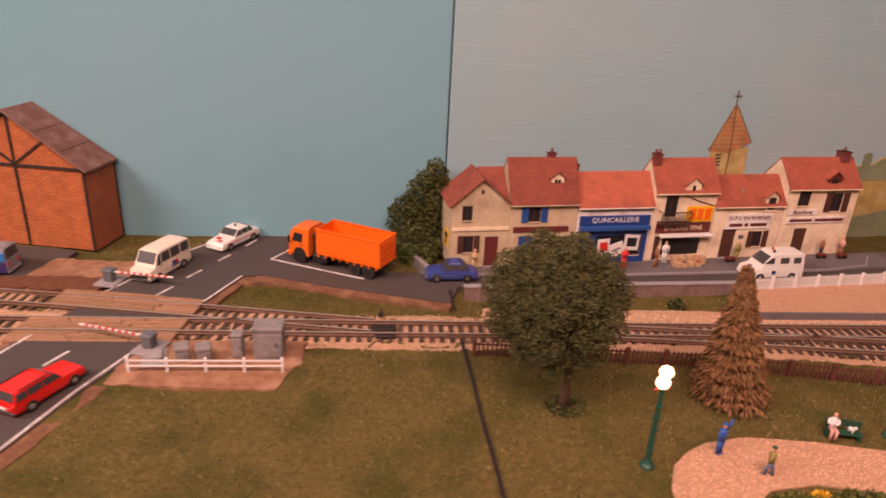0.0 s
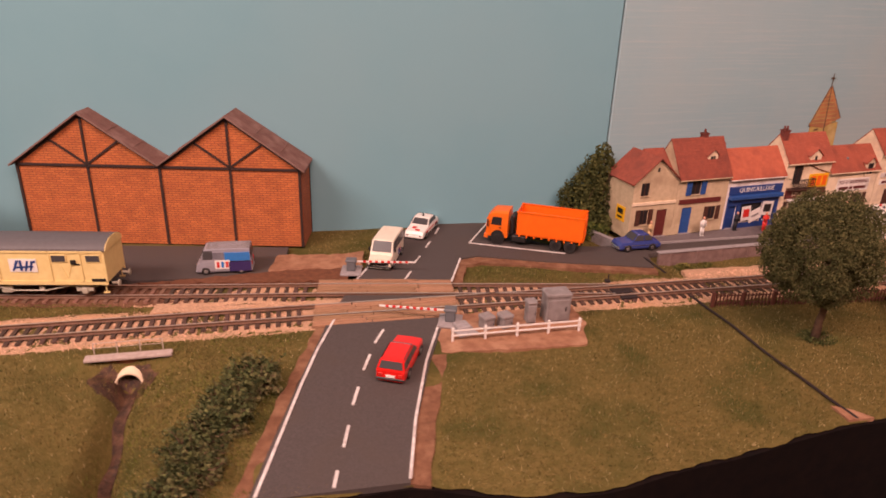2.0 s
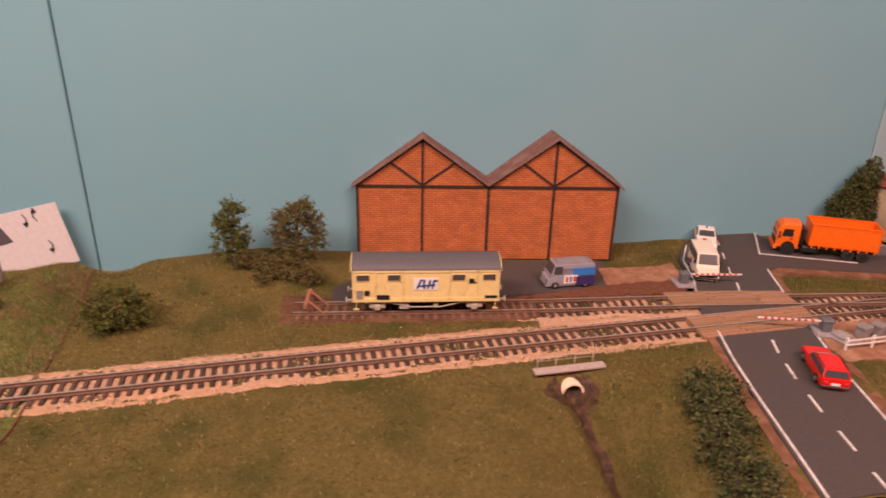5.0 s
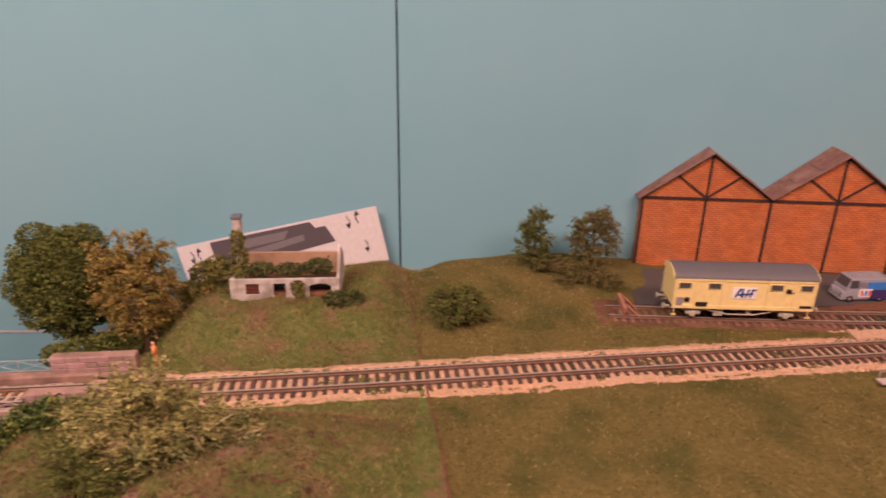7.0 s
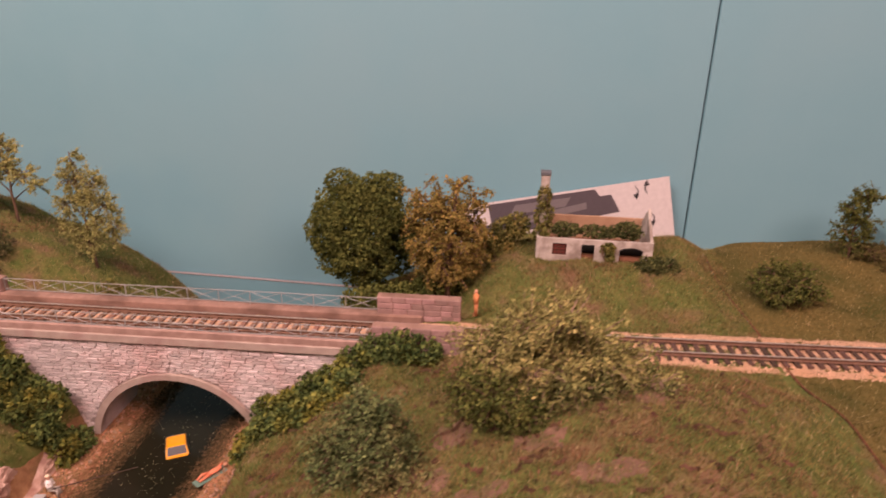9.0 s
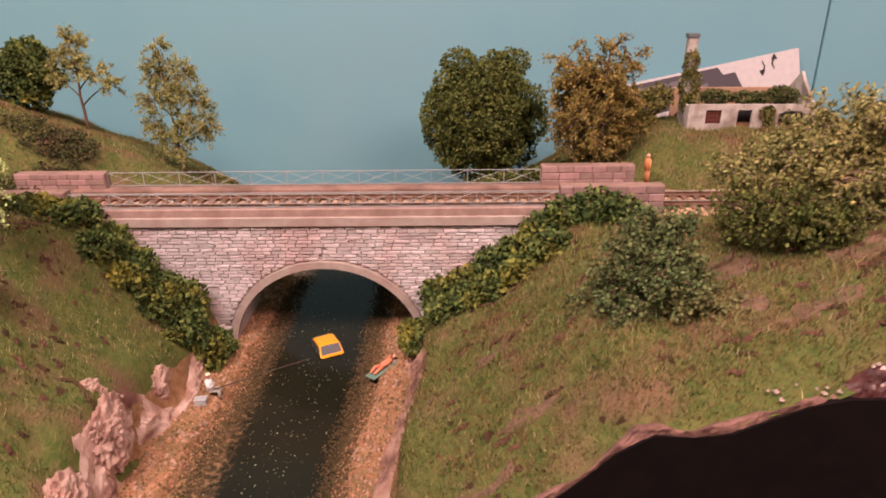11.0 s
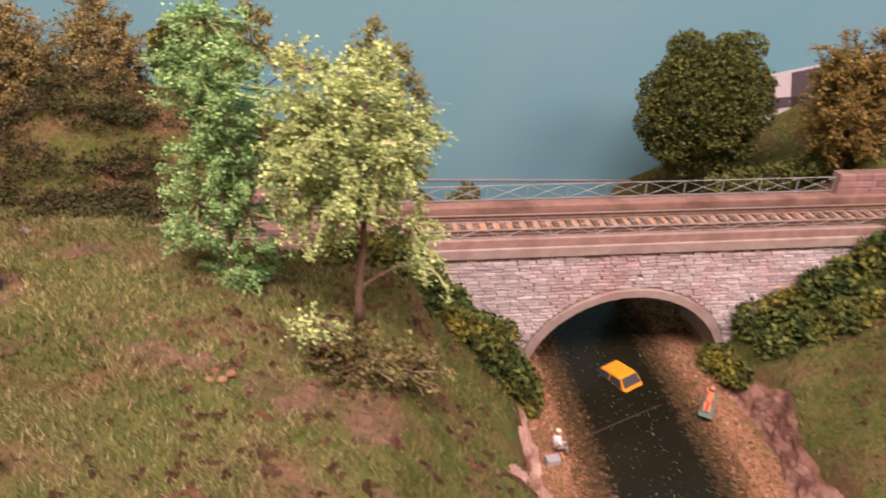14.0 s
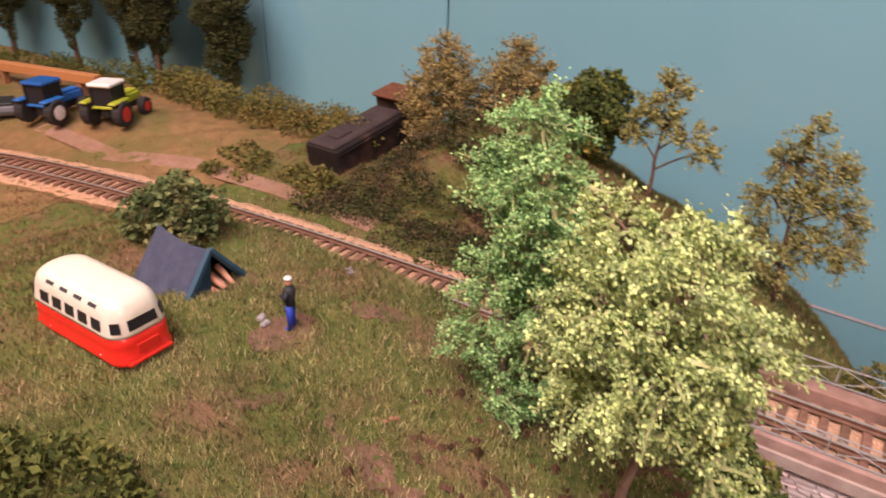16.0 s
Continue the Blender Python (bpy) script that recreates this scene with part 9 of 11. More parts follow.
# ---- plants ----
def leaf_mesh(name, pts, size, mat, parent=None, label="", seed=0, stretch=1.5, outward=None, droop=0.0):
    """Many small folded leaves at points; outward: preferred way of each leaf."""
    rg = np.random.default_rng(seed)
    pts = np.asarray(pts, float)
    n = len(pts)
    d = rg.normal(size=(n, 3))
    if outward is not None:
        d = d * 0.7 + outward
    d[:, 2] -= droop
    d /= np.linalg.norm(d, axis=1)[:, None]
    e = np.cross(d, rg.normal(size=(n, 3)))
    e /= np.linalg.norm(e, axis=1)[:, None]
    u = np.cross(d, e)
    s = size * rg.uniform(0.6, 1.35, n)[:, None]
    a = pts - d * s * stretch * 0.5
    b = pts + d * s * stretch * 0.5
    c = pts + e * s * 0.5 + u * s * 0.18
    f = pts - e * s * 0.5 + u * s * 0.18
    v = np.stack([a, c, b, f], 1).reshape(-1, 3)
    i = np.arange(n)[:, None] * 4
    faces = np.concatenate([i + np.array((0, 1, 2)), i + np.array((0, 2, 3))], 0)
    me = bpy.data.meshes.new(name)
    me.from_pydata(v.tolist(), [], faces.tolist())
    me.materials.append(mat)
    ob = new(name, me)
    ob.parent = parent
    return tagged(ob, label)


def in_blobs(blobs, n, seed, shell=0.62):
    rg = np.random.default_rng(seed)
    c = np.array([b[0] for b in blobs], float)
    r = np.array([b[1] if isinstance(b[1], (tuple, list)) else (b[1],) * 3 for b in blobs], float)
    w = np.prod(r, 1) ** (2 / 3)
    k = rg.choice(len(blobs), n, p=w / w.sum())
    d = rg.normal(size=(n, 3))
    d /= np.linalg.norm(d, axis=1)[:, None]
    rad = shell + (1 - shell) * rg.uniform(0, 1, n) ** 0.7
    rad *= 1 + 0.10 * np.sin(d[:, 0] * 9 + k) * np.cos(d[:, 2] * 8 + k * 2)
    return c[k] + d * r[k] * rad[:, None], d


def lumpy(c, r, k, seed, small=0.42, fill=0.74):
    """Clumps spread over an ellipsoid, for an uneven outline."""
    rg = np.random.default_rng(seed)
    out = [(c, tuple(v * fill for v in r))]
    for q in range(k):
        z = 1 - 2 * (q + 0.5) / k
        t = q * 2.39996 + rg.uniform(-0.3, 0.3)
        rr = math.sqrt(max(0, 1 - z * z))
        d = np.array([rr * math.cos(t), rr * math.sin(t), z])
        m = small * rg.uniform(0.75, 1.2)
        out.append((tuple(np.array(c) + d * np.array(r) * (1 - m * 0.85)), tuple(v * m for v in r)))
    return out


def tree(name, x, y, z, crown, n, size, leaf, bark, label, category="tree", trunk_r=0.002, fork=0.35, seed=1, shell=0.62, droop=0.0, lean=(0, 0), group="", stretch=1.5, limbs=10, trunk_top=None):
    root = thing(name, (x, y, z), 0, label, category, group)
    rnd = random.Random(seed)
    zt = trunk_top if trunk_top is not None else max(c[0][2] for c in crown) * 0.9
    bm = bmesh.new()
    seg = 6
    path = [(lean[0] * k / seg + rnd.uniform(-1, 1) * trunk_r * 0.4 * (k > 0), lean[1] * k / seg + rnd.uniform(-1, 1) * trunk_r * 0.4 * (k > 0), -0.002 + (zt + 0.002) * k / seg) for k in range(seg + 1)]
    tube(bm, path, [trunk_r * (1.25 if k == 0 else 1 - 0.75 * k / seg) for k in range(seg + 1)], 7)
    part("trunk", bm, bark, root, smooth=True)
    thin = 0.5 if limbs < 40 else 0.26
    bm = bmesh.new()
    picks = crown[1:] if len(crown) > 1 else crown
    for q in range(limbs):
        c = picks[q * len(picks) // limbs][0]
        f = rnd.uniform(fork, 0.85)
        k = int(f * seg)
        p0 = Vector(path[k])
        p1 = Vector(c)
        mid = p0.lerp(p1, 0.5) + Vector((rnd.uniform(-1, 1), rnd.uniform(-1, 1), rnd.uniform(0.2, 1.2))) * trunk_r
        tube(bm, [p0, mid, p1], [trunk_r * thin, trunk_r * thin * 0.6, trunk_r * thin * 0.25], 5)
    part("branch_frame", bm, bark, root)
    pts, d = in_blobs(crown, n, seed + 50, shell)
    leaf_mesh("crown", pts, size, leaf, root, seed=seed + 9, outward=d * 0.6, droop=droop, stretch=stretch)
    return root


def bush(name, blobs, n, size, leaf, label, seed, category="bush", shell=0.5, twigs=0, droop=0.0, stretch=1.5, at=None):
    """A low plant of clumps in world places, standing on the ground at its middle."""
    c = np.mean([b[0] for b in blobs], 0)
    z = float(ground_z(c[0], c[1])) if at is None else at
    root = thing(name, (c[0], c[1], z), 0, label, category)
    loc = [((b[0][0] - c[0], b[0][1] - c[1], b[0][2] - z), b[1]) for b in blobs]
    pts, d = in_blobs(loc, n, seed, shell)
    leaf_mesh("foliage", pts, size, leaf, root, seed=seed + 3, outward=d * 0.5, droop=droop, stretch=stretch)
    rnd = random.Random(seed)
    bm = bmesh.new()
    for k in range(max(4, twigs)):
        b = loc[k % len(loc)]
        r = b[1] if isinstance(b[1], (tuple, list)) else (b[1],) * 3
        top = Vector(b[0]) + Vector((rnd.uniform(-1, 1) * r[0], rnd.uniform(-1, 1) * r[1], rnd.uniform(0.3, 1.05) * r[2]))
        foot = Vector((b[0][0] * 0.8, b[0][1] * 0.8, float(ground_z(c[0] + b[0][0] * 0.8, c[1] + b[0][1] * 0.8)) - z - 0.001))
        tube(bm, [foot, foot.lerp(top, 0.5) + Vector((rnd.uniform(-1, 1), rnd.uniform(-1, 1), 0)) * 0.003, top], [0.0007, 0.0005, 0.0002], 4)
    part("stem", bm, M["bark_pale"] if twigs else M["bark"], root)
    return root


def thin_tubes(name, lines, radii, mat, parent):
    """Three-sided twigs along many polylines of equal length: lines (n, k, 3), radii (k,)."""
    L = np.asarray(lines, float)
    n, k, _ = L.shape
    d = np.gradient(L, axis=1)
    d /= np.linalg.norm(d, axis=2)[..., None] + 1e-9
    up = np.where(np.abs(d[..., 2:3]) > 0.9, np.array([1.0, 0, 0]), np.array([0, 0, 1.0]))
    e = np.cross(d, up)
    e /= np.linalg.norm(e, axis=2)[..., None] + 1e-9
    f = np.cross(d, e)
    r = np.asarray(radii, float)[None, :, None]
    rings = np.stack([L + r * (e * math.cos(a) + f * math.sin(a)) for a in (0, math.tau / 3, 2 * math.tau / 3)], 2)
    V = rings.reshape(-1, 3)
    base = (np.arange(n)[:, None, None] * k + np.arange(k - 1)[None, :, None]) * 3
    s0 = np.arange(3)[None, None, :]
    s1 = (s0 + 1) % 3
    F = np.stack([base + s0, base + s1, base + 3 + s1, base + 3 + s0], -1).reshape(-1, 4)
    return arrays(name, V, F, mat, parent)


def sprays(parent, blobs, start, count, leaves, size, leaf, bark, seed, length=0.013, loose=0.0013, r=0.0004, sag=0.25, spread=0.45, name="crown", stretch=1.3, twig=None):
    """Thin twigs that grow from limbs into the clumps, each set with small leaves along its outer part; start(p): where its limb begins."""
    rg = np.random.default_rng(seed)
    ends, way = in_blobs(blobs, count, seed, spread)
    limbs, twigs, pts, out = [], [], [], []
    centres = np.array([b[0] for b in blobs], float)
    for c in centres:
        p0 = np.array(start(c), float)
        mid = p0 * 0.45 + c * 0.55 + np.array([0, 0, 0.12 * np.linalg.norm(c - p0)])
        t = np.linspace(0, 1, 6)[:, None]
        limbs.append((1 - t) ** 2 * p0 + 2 * t * (1 - t) * mid + t * t * c)
    for p, w in zip(ends, way):
        c = centres[np.argmin(np.linalg.norm(centres - p, axis=1))]
        bend = rg.normal(0, 0.35, 3)
        w = w + bend
        w /= np.linalg.norm(w)
        ln = length * rg.uniform(0.6, 1.4)
        a = c * 0.65 + p * 0.35
        tip = p + w * ln * 0.6
        tip[2] -= sag * ln * rg.uniform(0, 1)
        mid = (a + tip) / 2 + rg.normal(0, 0.18, 3) * ln
        t = np.linspace(0, 1, 5)[:, None]
        line = (1 - t) ** 2 * a + 2 * t * (1 - t) * mid + t * t * tip
        twigs.append(line)
        m = int(leaves * rg.uniform(0.5, 1.5))
        u = rg.uniform(0.25, 1.0, m)[:, None]
        q = (1 - u) ** 2 * a + 2 * u * (1 - u) * mid + u * u * tip
        g = rg.normal(0, 1, (m, 3))
        pts.append(q + g * loose * (0.5 + 0.8 * np.sin(u * 9 + rg.uniform(0, 6))**2))
        out.append(g)
    thin_tubes("limb_frame", limbs, np.linspace(r * 2.4, r * 1.0, 6) * (0.6 if twig else 1.0), bark, parent)
    thin_tubes("twig_frame", twigs, np.linspace(r, r * 0.35, 5) * (1.5 if twig else 1.0), twig or bark, parent)
    leaf_mesh(name, np.concatenate(pts), size, leaf, parent, seed=seed + 5, outward=np.concatenate(out) * 0.4, stretch=stretch)


def spray_tree(name, x, y, z, blobs, count, leaves, size, leaf, bark, label, seed, trunk_r=0.0016, lean=(0, 0), trunk_top=0.06, low=0.25, category="tree", **more):
    root = thing(name, (x, y, z), 0, label, category)
    rnd = random.Random(seed)
    seg = 7
    path = [(lean[0] * k / seg + rnd.uniform(-1, 1) * trunk_r * 0.5 * (k > 0), lean[1] * k / seg + rnd.uniform(-1, 1) * trunk_r * 0.5 * (k > 0), -0.003 + (trunk_top + 0.003) * k / seg) for k in range(seg + 1)]
    bm = bmesh.new()
    tube(bm, path, [trunk_r * (1.3 if k == 0 else 1 - 0.72 * k / seg) for k in range(seg + 1)], 8)
    part("trunk", bm, bark, root, smooth=True)

    def start(c):
        k = min(1.0, max(low, (c[2] - 0.35 * math.hypot(c[0], c[1]) - 0.006) / trunk_top)) * seg
        i = min(seg - 1, int(k))
        a, b = np.array(path[i]), np.array(path[i + 1])
        return a + (b - a) * min(1, k - i)

    sprays(root, blobs, start, count, leaves, size, leaf, bark, seed, r=trunk_r * 0.24, **more)
    return root


def spray_bush(name, blobs, count, leaves, size, leaf, bark, label, seed, category="bush", **more):
    c = np.mean([b[0] for b in blobs], 0)
    z = float(ground_z(c[0], c[1]))
    root = thing(name, (c[0], c[1], z), 0, label, category)
    loc = [((b[0][0] - c[0], b[0][1] - c[1], b[0][2] - z), b[1]) for b in blobs]

    def start(p):
        x, y = p[0] * 0.55, p[1] * 0.55
        return (x, y, float(ground_z(c[0] + x, c[1] + y)) - z - 0.001)

    sprays(root, loc, start, count, leaves, size, leaf, bark, seed, name="foliage", **more)
    return root


G = lambda x, y: float(ground_z(x, y))
# park tree
tree("broadleaf_tree", 0.0785, 0.3880, G(0.0785, 0.388), lumpy((-0.012, 0, 0.0715), (0.0420, 0.039, 0.0420), 40, 3, 0.30, 0.86), 72000, 0.0010, M["leaf_park"], M["bark"], "dense dark green broadleaf tree in the park", trunk_r=0.0030, seed=3, limbs=12)
bush("leaf_litter", [((0.080, 0.388, G(0.08, 0.388) + 0.001), (0.014, 0.012, 0.002))], 700, 0.0014, M["leaf_dark"], "dark moss round the foot of the tree", 77, "undergrowth")


def conifer():
    x, y = 0.1860, 0.4080
    root = thing("conifer", (x, y, G(x, y)), 0, "tall brownish model fir tree with drooping branches", "tree")
    bm = bmesh.new()
    tube(bm, [(0, 0, -0.002), (-0.003, 0, 0.045), (-0.008, 0, 0.090)], [0.0022, 0.0014, 0.0003], 7)
    part("trunk", bm, M["bark"], root)
    rg = np.random.default_rng(8)
    n = 20000
    t = rg.uniform(0, 1, n) ** 0.75
    h = 0.012 + 0.080 * (1 - t)
    rmax = 0.0018 + 0.0235 * t * (0.86 + 0.14 * np.sin((1 - t) * 60 + rg.uniform(0, 1.5, n)))
    rad = rmax * rg.uniform(0.30, 1.0, n) ** 0.6
    a = rg.uniform(0, math.tau, n)
    out = np.stack([np.cos(a), np.sin(a), np.full(n, -0.55)], 1)
    pts = np.stack([np.cos(a) * rad - 0.008 * (h / 0.09), np.sin(a) * rad, h - rad * 0.30], 1)
    leaf_mesh("needles", pts, 0.0011, M["needle"], root, seed=2, outward=out * 3.0, stretch=4.2)


conifer()
# ivy-like mass between backdrop joint and houses
bush("ivy_mass", [((-0.0130, 0.618, 0.060), (0.0130, 0.012, 0.026)), ((-0.024, 0.617, 0.042), (0.018, 0.013, 0.030)), ((-0.038, 0.616, 0.026), (0.019, 0.013, 0.026)), ((-0.012, 0.615, 0.025), (0.018, 0.013, 0.028)), ((-0.028, 0.606, 0.010), (0.022, 0.016, 0.016)), ((-0.015, 0.600, 0.006), (0.012, 0.010, 0.012))], 12000, 0.0019, M["leaf_dark"], "tall dark green ivy-covered mound against the backdrop", 5, "shrub")
bush("bush", [((-0.030, 0.588, 0.004), (0.012, 0.009, 0.010)), ((-0.018, 0.590, 0.003), (0.010, 0.008, 0.008))], 1300, 0.0018, M["leaf_ivy"], "yellowish green shrub behind the lorry", 6)
# trees by the sheds
spray_tree("broadleaf_tree", -0.6570, 0.5530, G(-0.657, 0.553), [((0.0, 0, 0.040), (0.0070, 0.007, 0.011)), ((0.002, 0, 0.054), (0.0095, 0.009, 0.008)), ((-0.006, 0, 0.043), (0.008, 0.007, 0.008)), ((0.008, 0, 0.034), (0.009, 0.008, 0.008)), ((-0.009, 0.002, 0.025), (0.008, 0.008, 0.007)), ((0.006, 0, 0.020), (0.009, 0.009, 0.008)), ((-0.003, 0, 0.012), (0.011, 0.010, 0.007))], 170, 30, 0.0014, M["leaf_moss"], M["bark"], "slim olive-green tree with gaps in its crown", 11, trunk_r=0.0014, trunk_top=0.055, length=0.0085, loose=0.0013, low=0.1)
spray_tree("broadleaf_tree", -0.6010, 0.5560, G(-0.601, 0.556), [((0.001, 0, 0.050), (0.013, 0.011, 0.010)), ((-0.012, 0, 0.044), (0.010, 0.010, 0.008)), ((0.013, 0, 0.043), (0.010, 0.010, 0.010)), ((0.006, 0, 0.058), (0.009, 0.009, 0.006)), ((-0.014, 0, 0.031), (0.009, 0.009, 0.006)), ((0.014, 0, 0.028), (0.010, 0.009, 0.008)), ((-0.002, 0, 0.022), (0.012, 0.010, 0.008))], 220, 30, 0.0014, M["leaf_scrub"], M["bark"], "spreading olive-brown tree beside the shed", 12, trunk_r=0.0017, trunk_top=0.058, length=0.0100, loose=0.0014, low=0.1)
spray_bush("bush", [((-0.640, 0.548, 0.014), (0.017, 0.012, 0.009)), ((-0.612, 0.540, 0.012), (0.020, 0.013, 0.010)), ((-0.590, 0.530, 0.010), (0.013, 0.012, 0.010)), ((-0.625, 0.530, 0.008), (0.013, 0.010, 0.006))], 190, 32, 0.0014, M["leaf_scrub"], M["bark"], "low dark scrub under the trees", 13, length=0.008, loose=0.0014)
spray_bush("bush", lumpy((-0.7290, 0.4690, 0.0130), (0.0290, 0.022, 0.0165), 10, 14, 0.45), 240, 34, 0.0014, M["leaf_moss"], M["bark"], "round dark green shrub on the slope", 14, length=0.009, loose=0.0014, spread=0.4)
# right bank behind the bridge
tree("broadleaf_tree", -1.0660, 0.4950, -0.040, lumpy((0.0, 0, 0.057), (0.0500, 0.044, 0.0515), 26, 21, 0.36, 0.82) + [((-0.020, 0, 0.101), (0.015, 0.015, 0.011)), ((0.020, 0, 0.101), (0.016, 0.015, 0.011))], 38000, 0.0018, M["leaf_moss"], M["bark"], "huge dense dark green bush-like tree beside the river", trunk_r=0.004, seed=21, trunk_top=0.06)
spray_tree("broadleaf_tree", -0.9830, 0.4470, G(-0.983, 0.447) + 0.004, lumpy((-0.002, 0, 0.055), (0.0330, 0.028, 0.0430), 20, 22, 0.42) + [((-0.026, 0, 0.088), (0.008, 0.008, 0.011)), ((0.006, 0, 0.095), (0.010, 0.009, 0.008)), ((0.020, 0, 0.088), (0.008, 0.008, 0.008))], 500, 46, 0.0015, M["leaf_rust"], M["bark"], "rusty yellow-brown autumn tree on the slope", 22, trunk_r=0.0024, trunk_top=0.06, length=0.011, loose=0.0016, spread=0.6)
bush("bush", [((-0.945, 0.485, 0.030), (0.012, 0.012, 0.013)), ((-0.934, 0.490, 0.036), (0.011, 0.010, 0.011)), ((-0.950, 0.478, 0.018), (0.016, 0.013, 0.012))], 2600, 0.0019, M["leaf_olive"], "dark olive shrub beside the ruin", 23)
bush("hedge", [((-1.060 + 0.018 * k, 0.448 + 0.002 * k, -0.026 + 0.0042 * k), (0.014, 0.012, 0.010)) for k in range(6)], 4200, 0.0019, M["leaf_moss"], "low green hedge above the parapet", 24, "hedge")
bush("bush", [((-0.829, 0.462, 0.020), (0.013, 0.010, 0.008)), ((-0.818, 0.466, 0.018), (0.012, 0.010, 0.008))], 1500, 0.0018, M["leaf_dark"], "dark bramble at the corner of the ruin", 25)
# greenery in and on the ruin
bush("ruin_creeper", [((-0.9140, 0.488, 0.062), (0.0060, 0.006, 0.010)), ((-0.9135, 0.4870, 0.045), (0.0085, 0.007, 0.013)), ((-0.9150, 0.478, 0.034), (0.007, 0.006, 0.007))], 1500, 0.0016, M["leaf_olive"], "yellow-green creeper on the ruin's chimney", 26, "creeper", at=0.0160)
bush("ruin_growth", [((-0.895, 0.482, 0.038), (0.013, 0.010, 0.006)), ((-0.870, 0.484, 0.037), (0.016, 0.010, 0.005)), ((-0.848, 0.486, 0.039), (0.013, 0.010, 0.007))], 2200, 0.0017, M["leaf_dark"], "dark brambles growing inside the ruin", 27, "undergrowth", at=0.0210)
bush("ruin_creeper", [((-0.8620, 0.4665, 0.030), (0.006, 0.002, 0.006)), ((-0.8600, 0.4665, 0.022), (0.004, 0.002, 0.005))], 420, 0.0016, M["leaf_olive"], "creeper hanging on the ruin's front wall", 28, "creeper", at=0.0160)
# left bank behind the bridge
birch_blobs = [((-0.002, 0, 0.026), (0.014, 0.012, 0.011)), ((-0.016, 0, 0.030), (0.010, 0.010, 0.010)), ((-0.006, 0, 0.098), (0.010, 0.009, 0.010)), ((-0.014, 0, 0.080), (0.013, 0.012, 0.012)), ((0.008, 0, 0.082), (0.013, 0.012, 0.012)), ((-0.018, 0, 0.060), (0.013, 0.012, 0.012)), ((0.018, 0, 0.060), (0.016, 0.012, 0.014)), ((0.000, 0, 0.064), (0.014, 0.012, 0.013)), ((-0.020, 0, 0.040), (0.012, 0.010, 0.011)), ((0.024, 0, 0.042), (0.012, 0.010, 0.012)), ((0.006, 0, 0.044), (0.010, 0.010, 0.010))]
birch_blobs = [((c[0] * 0.92, c[1], c[2]), (r[0] * 0.82, r[1] * 0.62, r[2])) for c, r in birch_blobs]
spray_tree("birch_tree", -1.2990, 0.4500, -0.0208, birch_blobs, 330, 60, 0.00105, M["leaf_birch"], M["bark"], "slender yellow-green birch on the river bank", 31, trunk_r=0.0013, lean=(-0.008, 0), trunk_top=0.104, sag=0.9, length=0.008, loose=0.0012)
spray_tree("young_tree", -1.3840, 0.4640, G(-1.384, 0.464) + 0.001, [((0.0, 0, 0.068), (0.011, 0.009, 0.011)), ((-0.012, 0, 0.056), (0.009, 0.008, 0.008)), ((0.016, 0, 0.046), (0.011, 0.009, 0.007)), ((0.028, 0, 0.038), (0.009, 0.008, 0.005)), ((0.004, 0, 0.052), (0.009, 0.008, 0.008)), ((-0.014, 0, 0.040), (0.008, 0.007, 0.006))], 130, 42, 0.0013, M["leaf_birch"], M["bark"], "thin open olive-green tree on the bank", 32, trunk_r=0.0014, trunk_top=0.066, length=0.009, loose=0.0012)
tree("broadleaf_tree", -1.4280, 0.4680, G(-1.428, 0.468), lumpy((0, 0, 0.031), (0.026, 0.022, 0.029), 14, 33, 0.42), 9000, 0.0021, M["leaf_ivy"], M["bark"], "dark green tree on the bank", trunk_r=0.002, seed=33)
spray_tree("broadleaf_tree", -1.53, 0.444, 0.0020, lumpy((0.0, 0, 0.046), (0.0310, 0.027, 0.041), 14, 34, 0.5) + [((-0.014, 0, 0.020), (0.018, 0.016, 0.014)), ((0.016, 0, 0.022), (0.018, 0.016, 0.014)), ((0.003, 0, 0.084), (0.010, 0.009, 0.008))], 420, 62, 0.0012, M["leaf_brown"], M["bark"], "brown-green autumn tree on the bank", 34, trunk_r=0.0022, trunk_top=0.06, length=0.011, loose=0.0017, spread=0.6)
spray_tree("broadleaf_tree", -1.487, 0.468, 0.0020, lumpy((0.0, 0, 0.046), (0.0310, 0.027, 0.041), 14, 35, 0.5) + [((-0.014, 0, 0.020), (0.018, 0.016, 0.014)), ((0.016, 0, 0.022), (0.018, 0.016, 0.014)), ((0.003, 0, 0.084), (0.010, 0.009, 0.008))], 420, 62, 0.0012, M["leaf_brown"], M["bark"], "brown-green autumn tree on the bank", 35, trunk_r=0.0022, trunk_top=0.06, length=0.011, loose=0.0017, spread=0.6)
# poplars along the far backdrop
pop = None
for k, (px, py, sc) in enumerate(((-1.7820, 0.4470, 1.0), (-1.8300, 0.4080, 1.06), (-1.8650, 0.4070, 0.98), (-1.9450, 0.3880, 1.05), (-2.0260, 0.3620, 1.1))):
    if pop is None:
        crown = [((0.004 * math.sin(q * 2.3), 0.004 * math.cos(q * 1.7), 0.028 + q * 0.0130), (0.0265 * math.sin(math.pi * (q + 0.7) / 12.5), 0.024 * math.sin(math.pi * (q + 0.7) / 12.5), 0.0140)) for q in range(12)]
        pop = tree("poplar_tree", px, py, G(px, py), crown, 26000, 0.0015, M["leaf_poplar"], M["bark"], "tall dark green poplar in front of the backdrop", trunk_r=0.0024, seed=41, shell=0.55, group="row of poplars", trunk_top=0.14)
    else:
        c = copy_thing(pop, pose(px, py, G(px, py), 0, 0, 67.0 * k))
        c.scale = (sc, sc, sc)
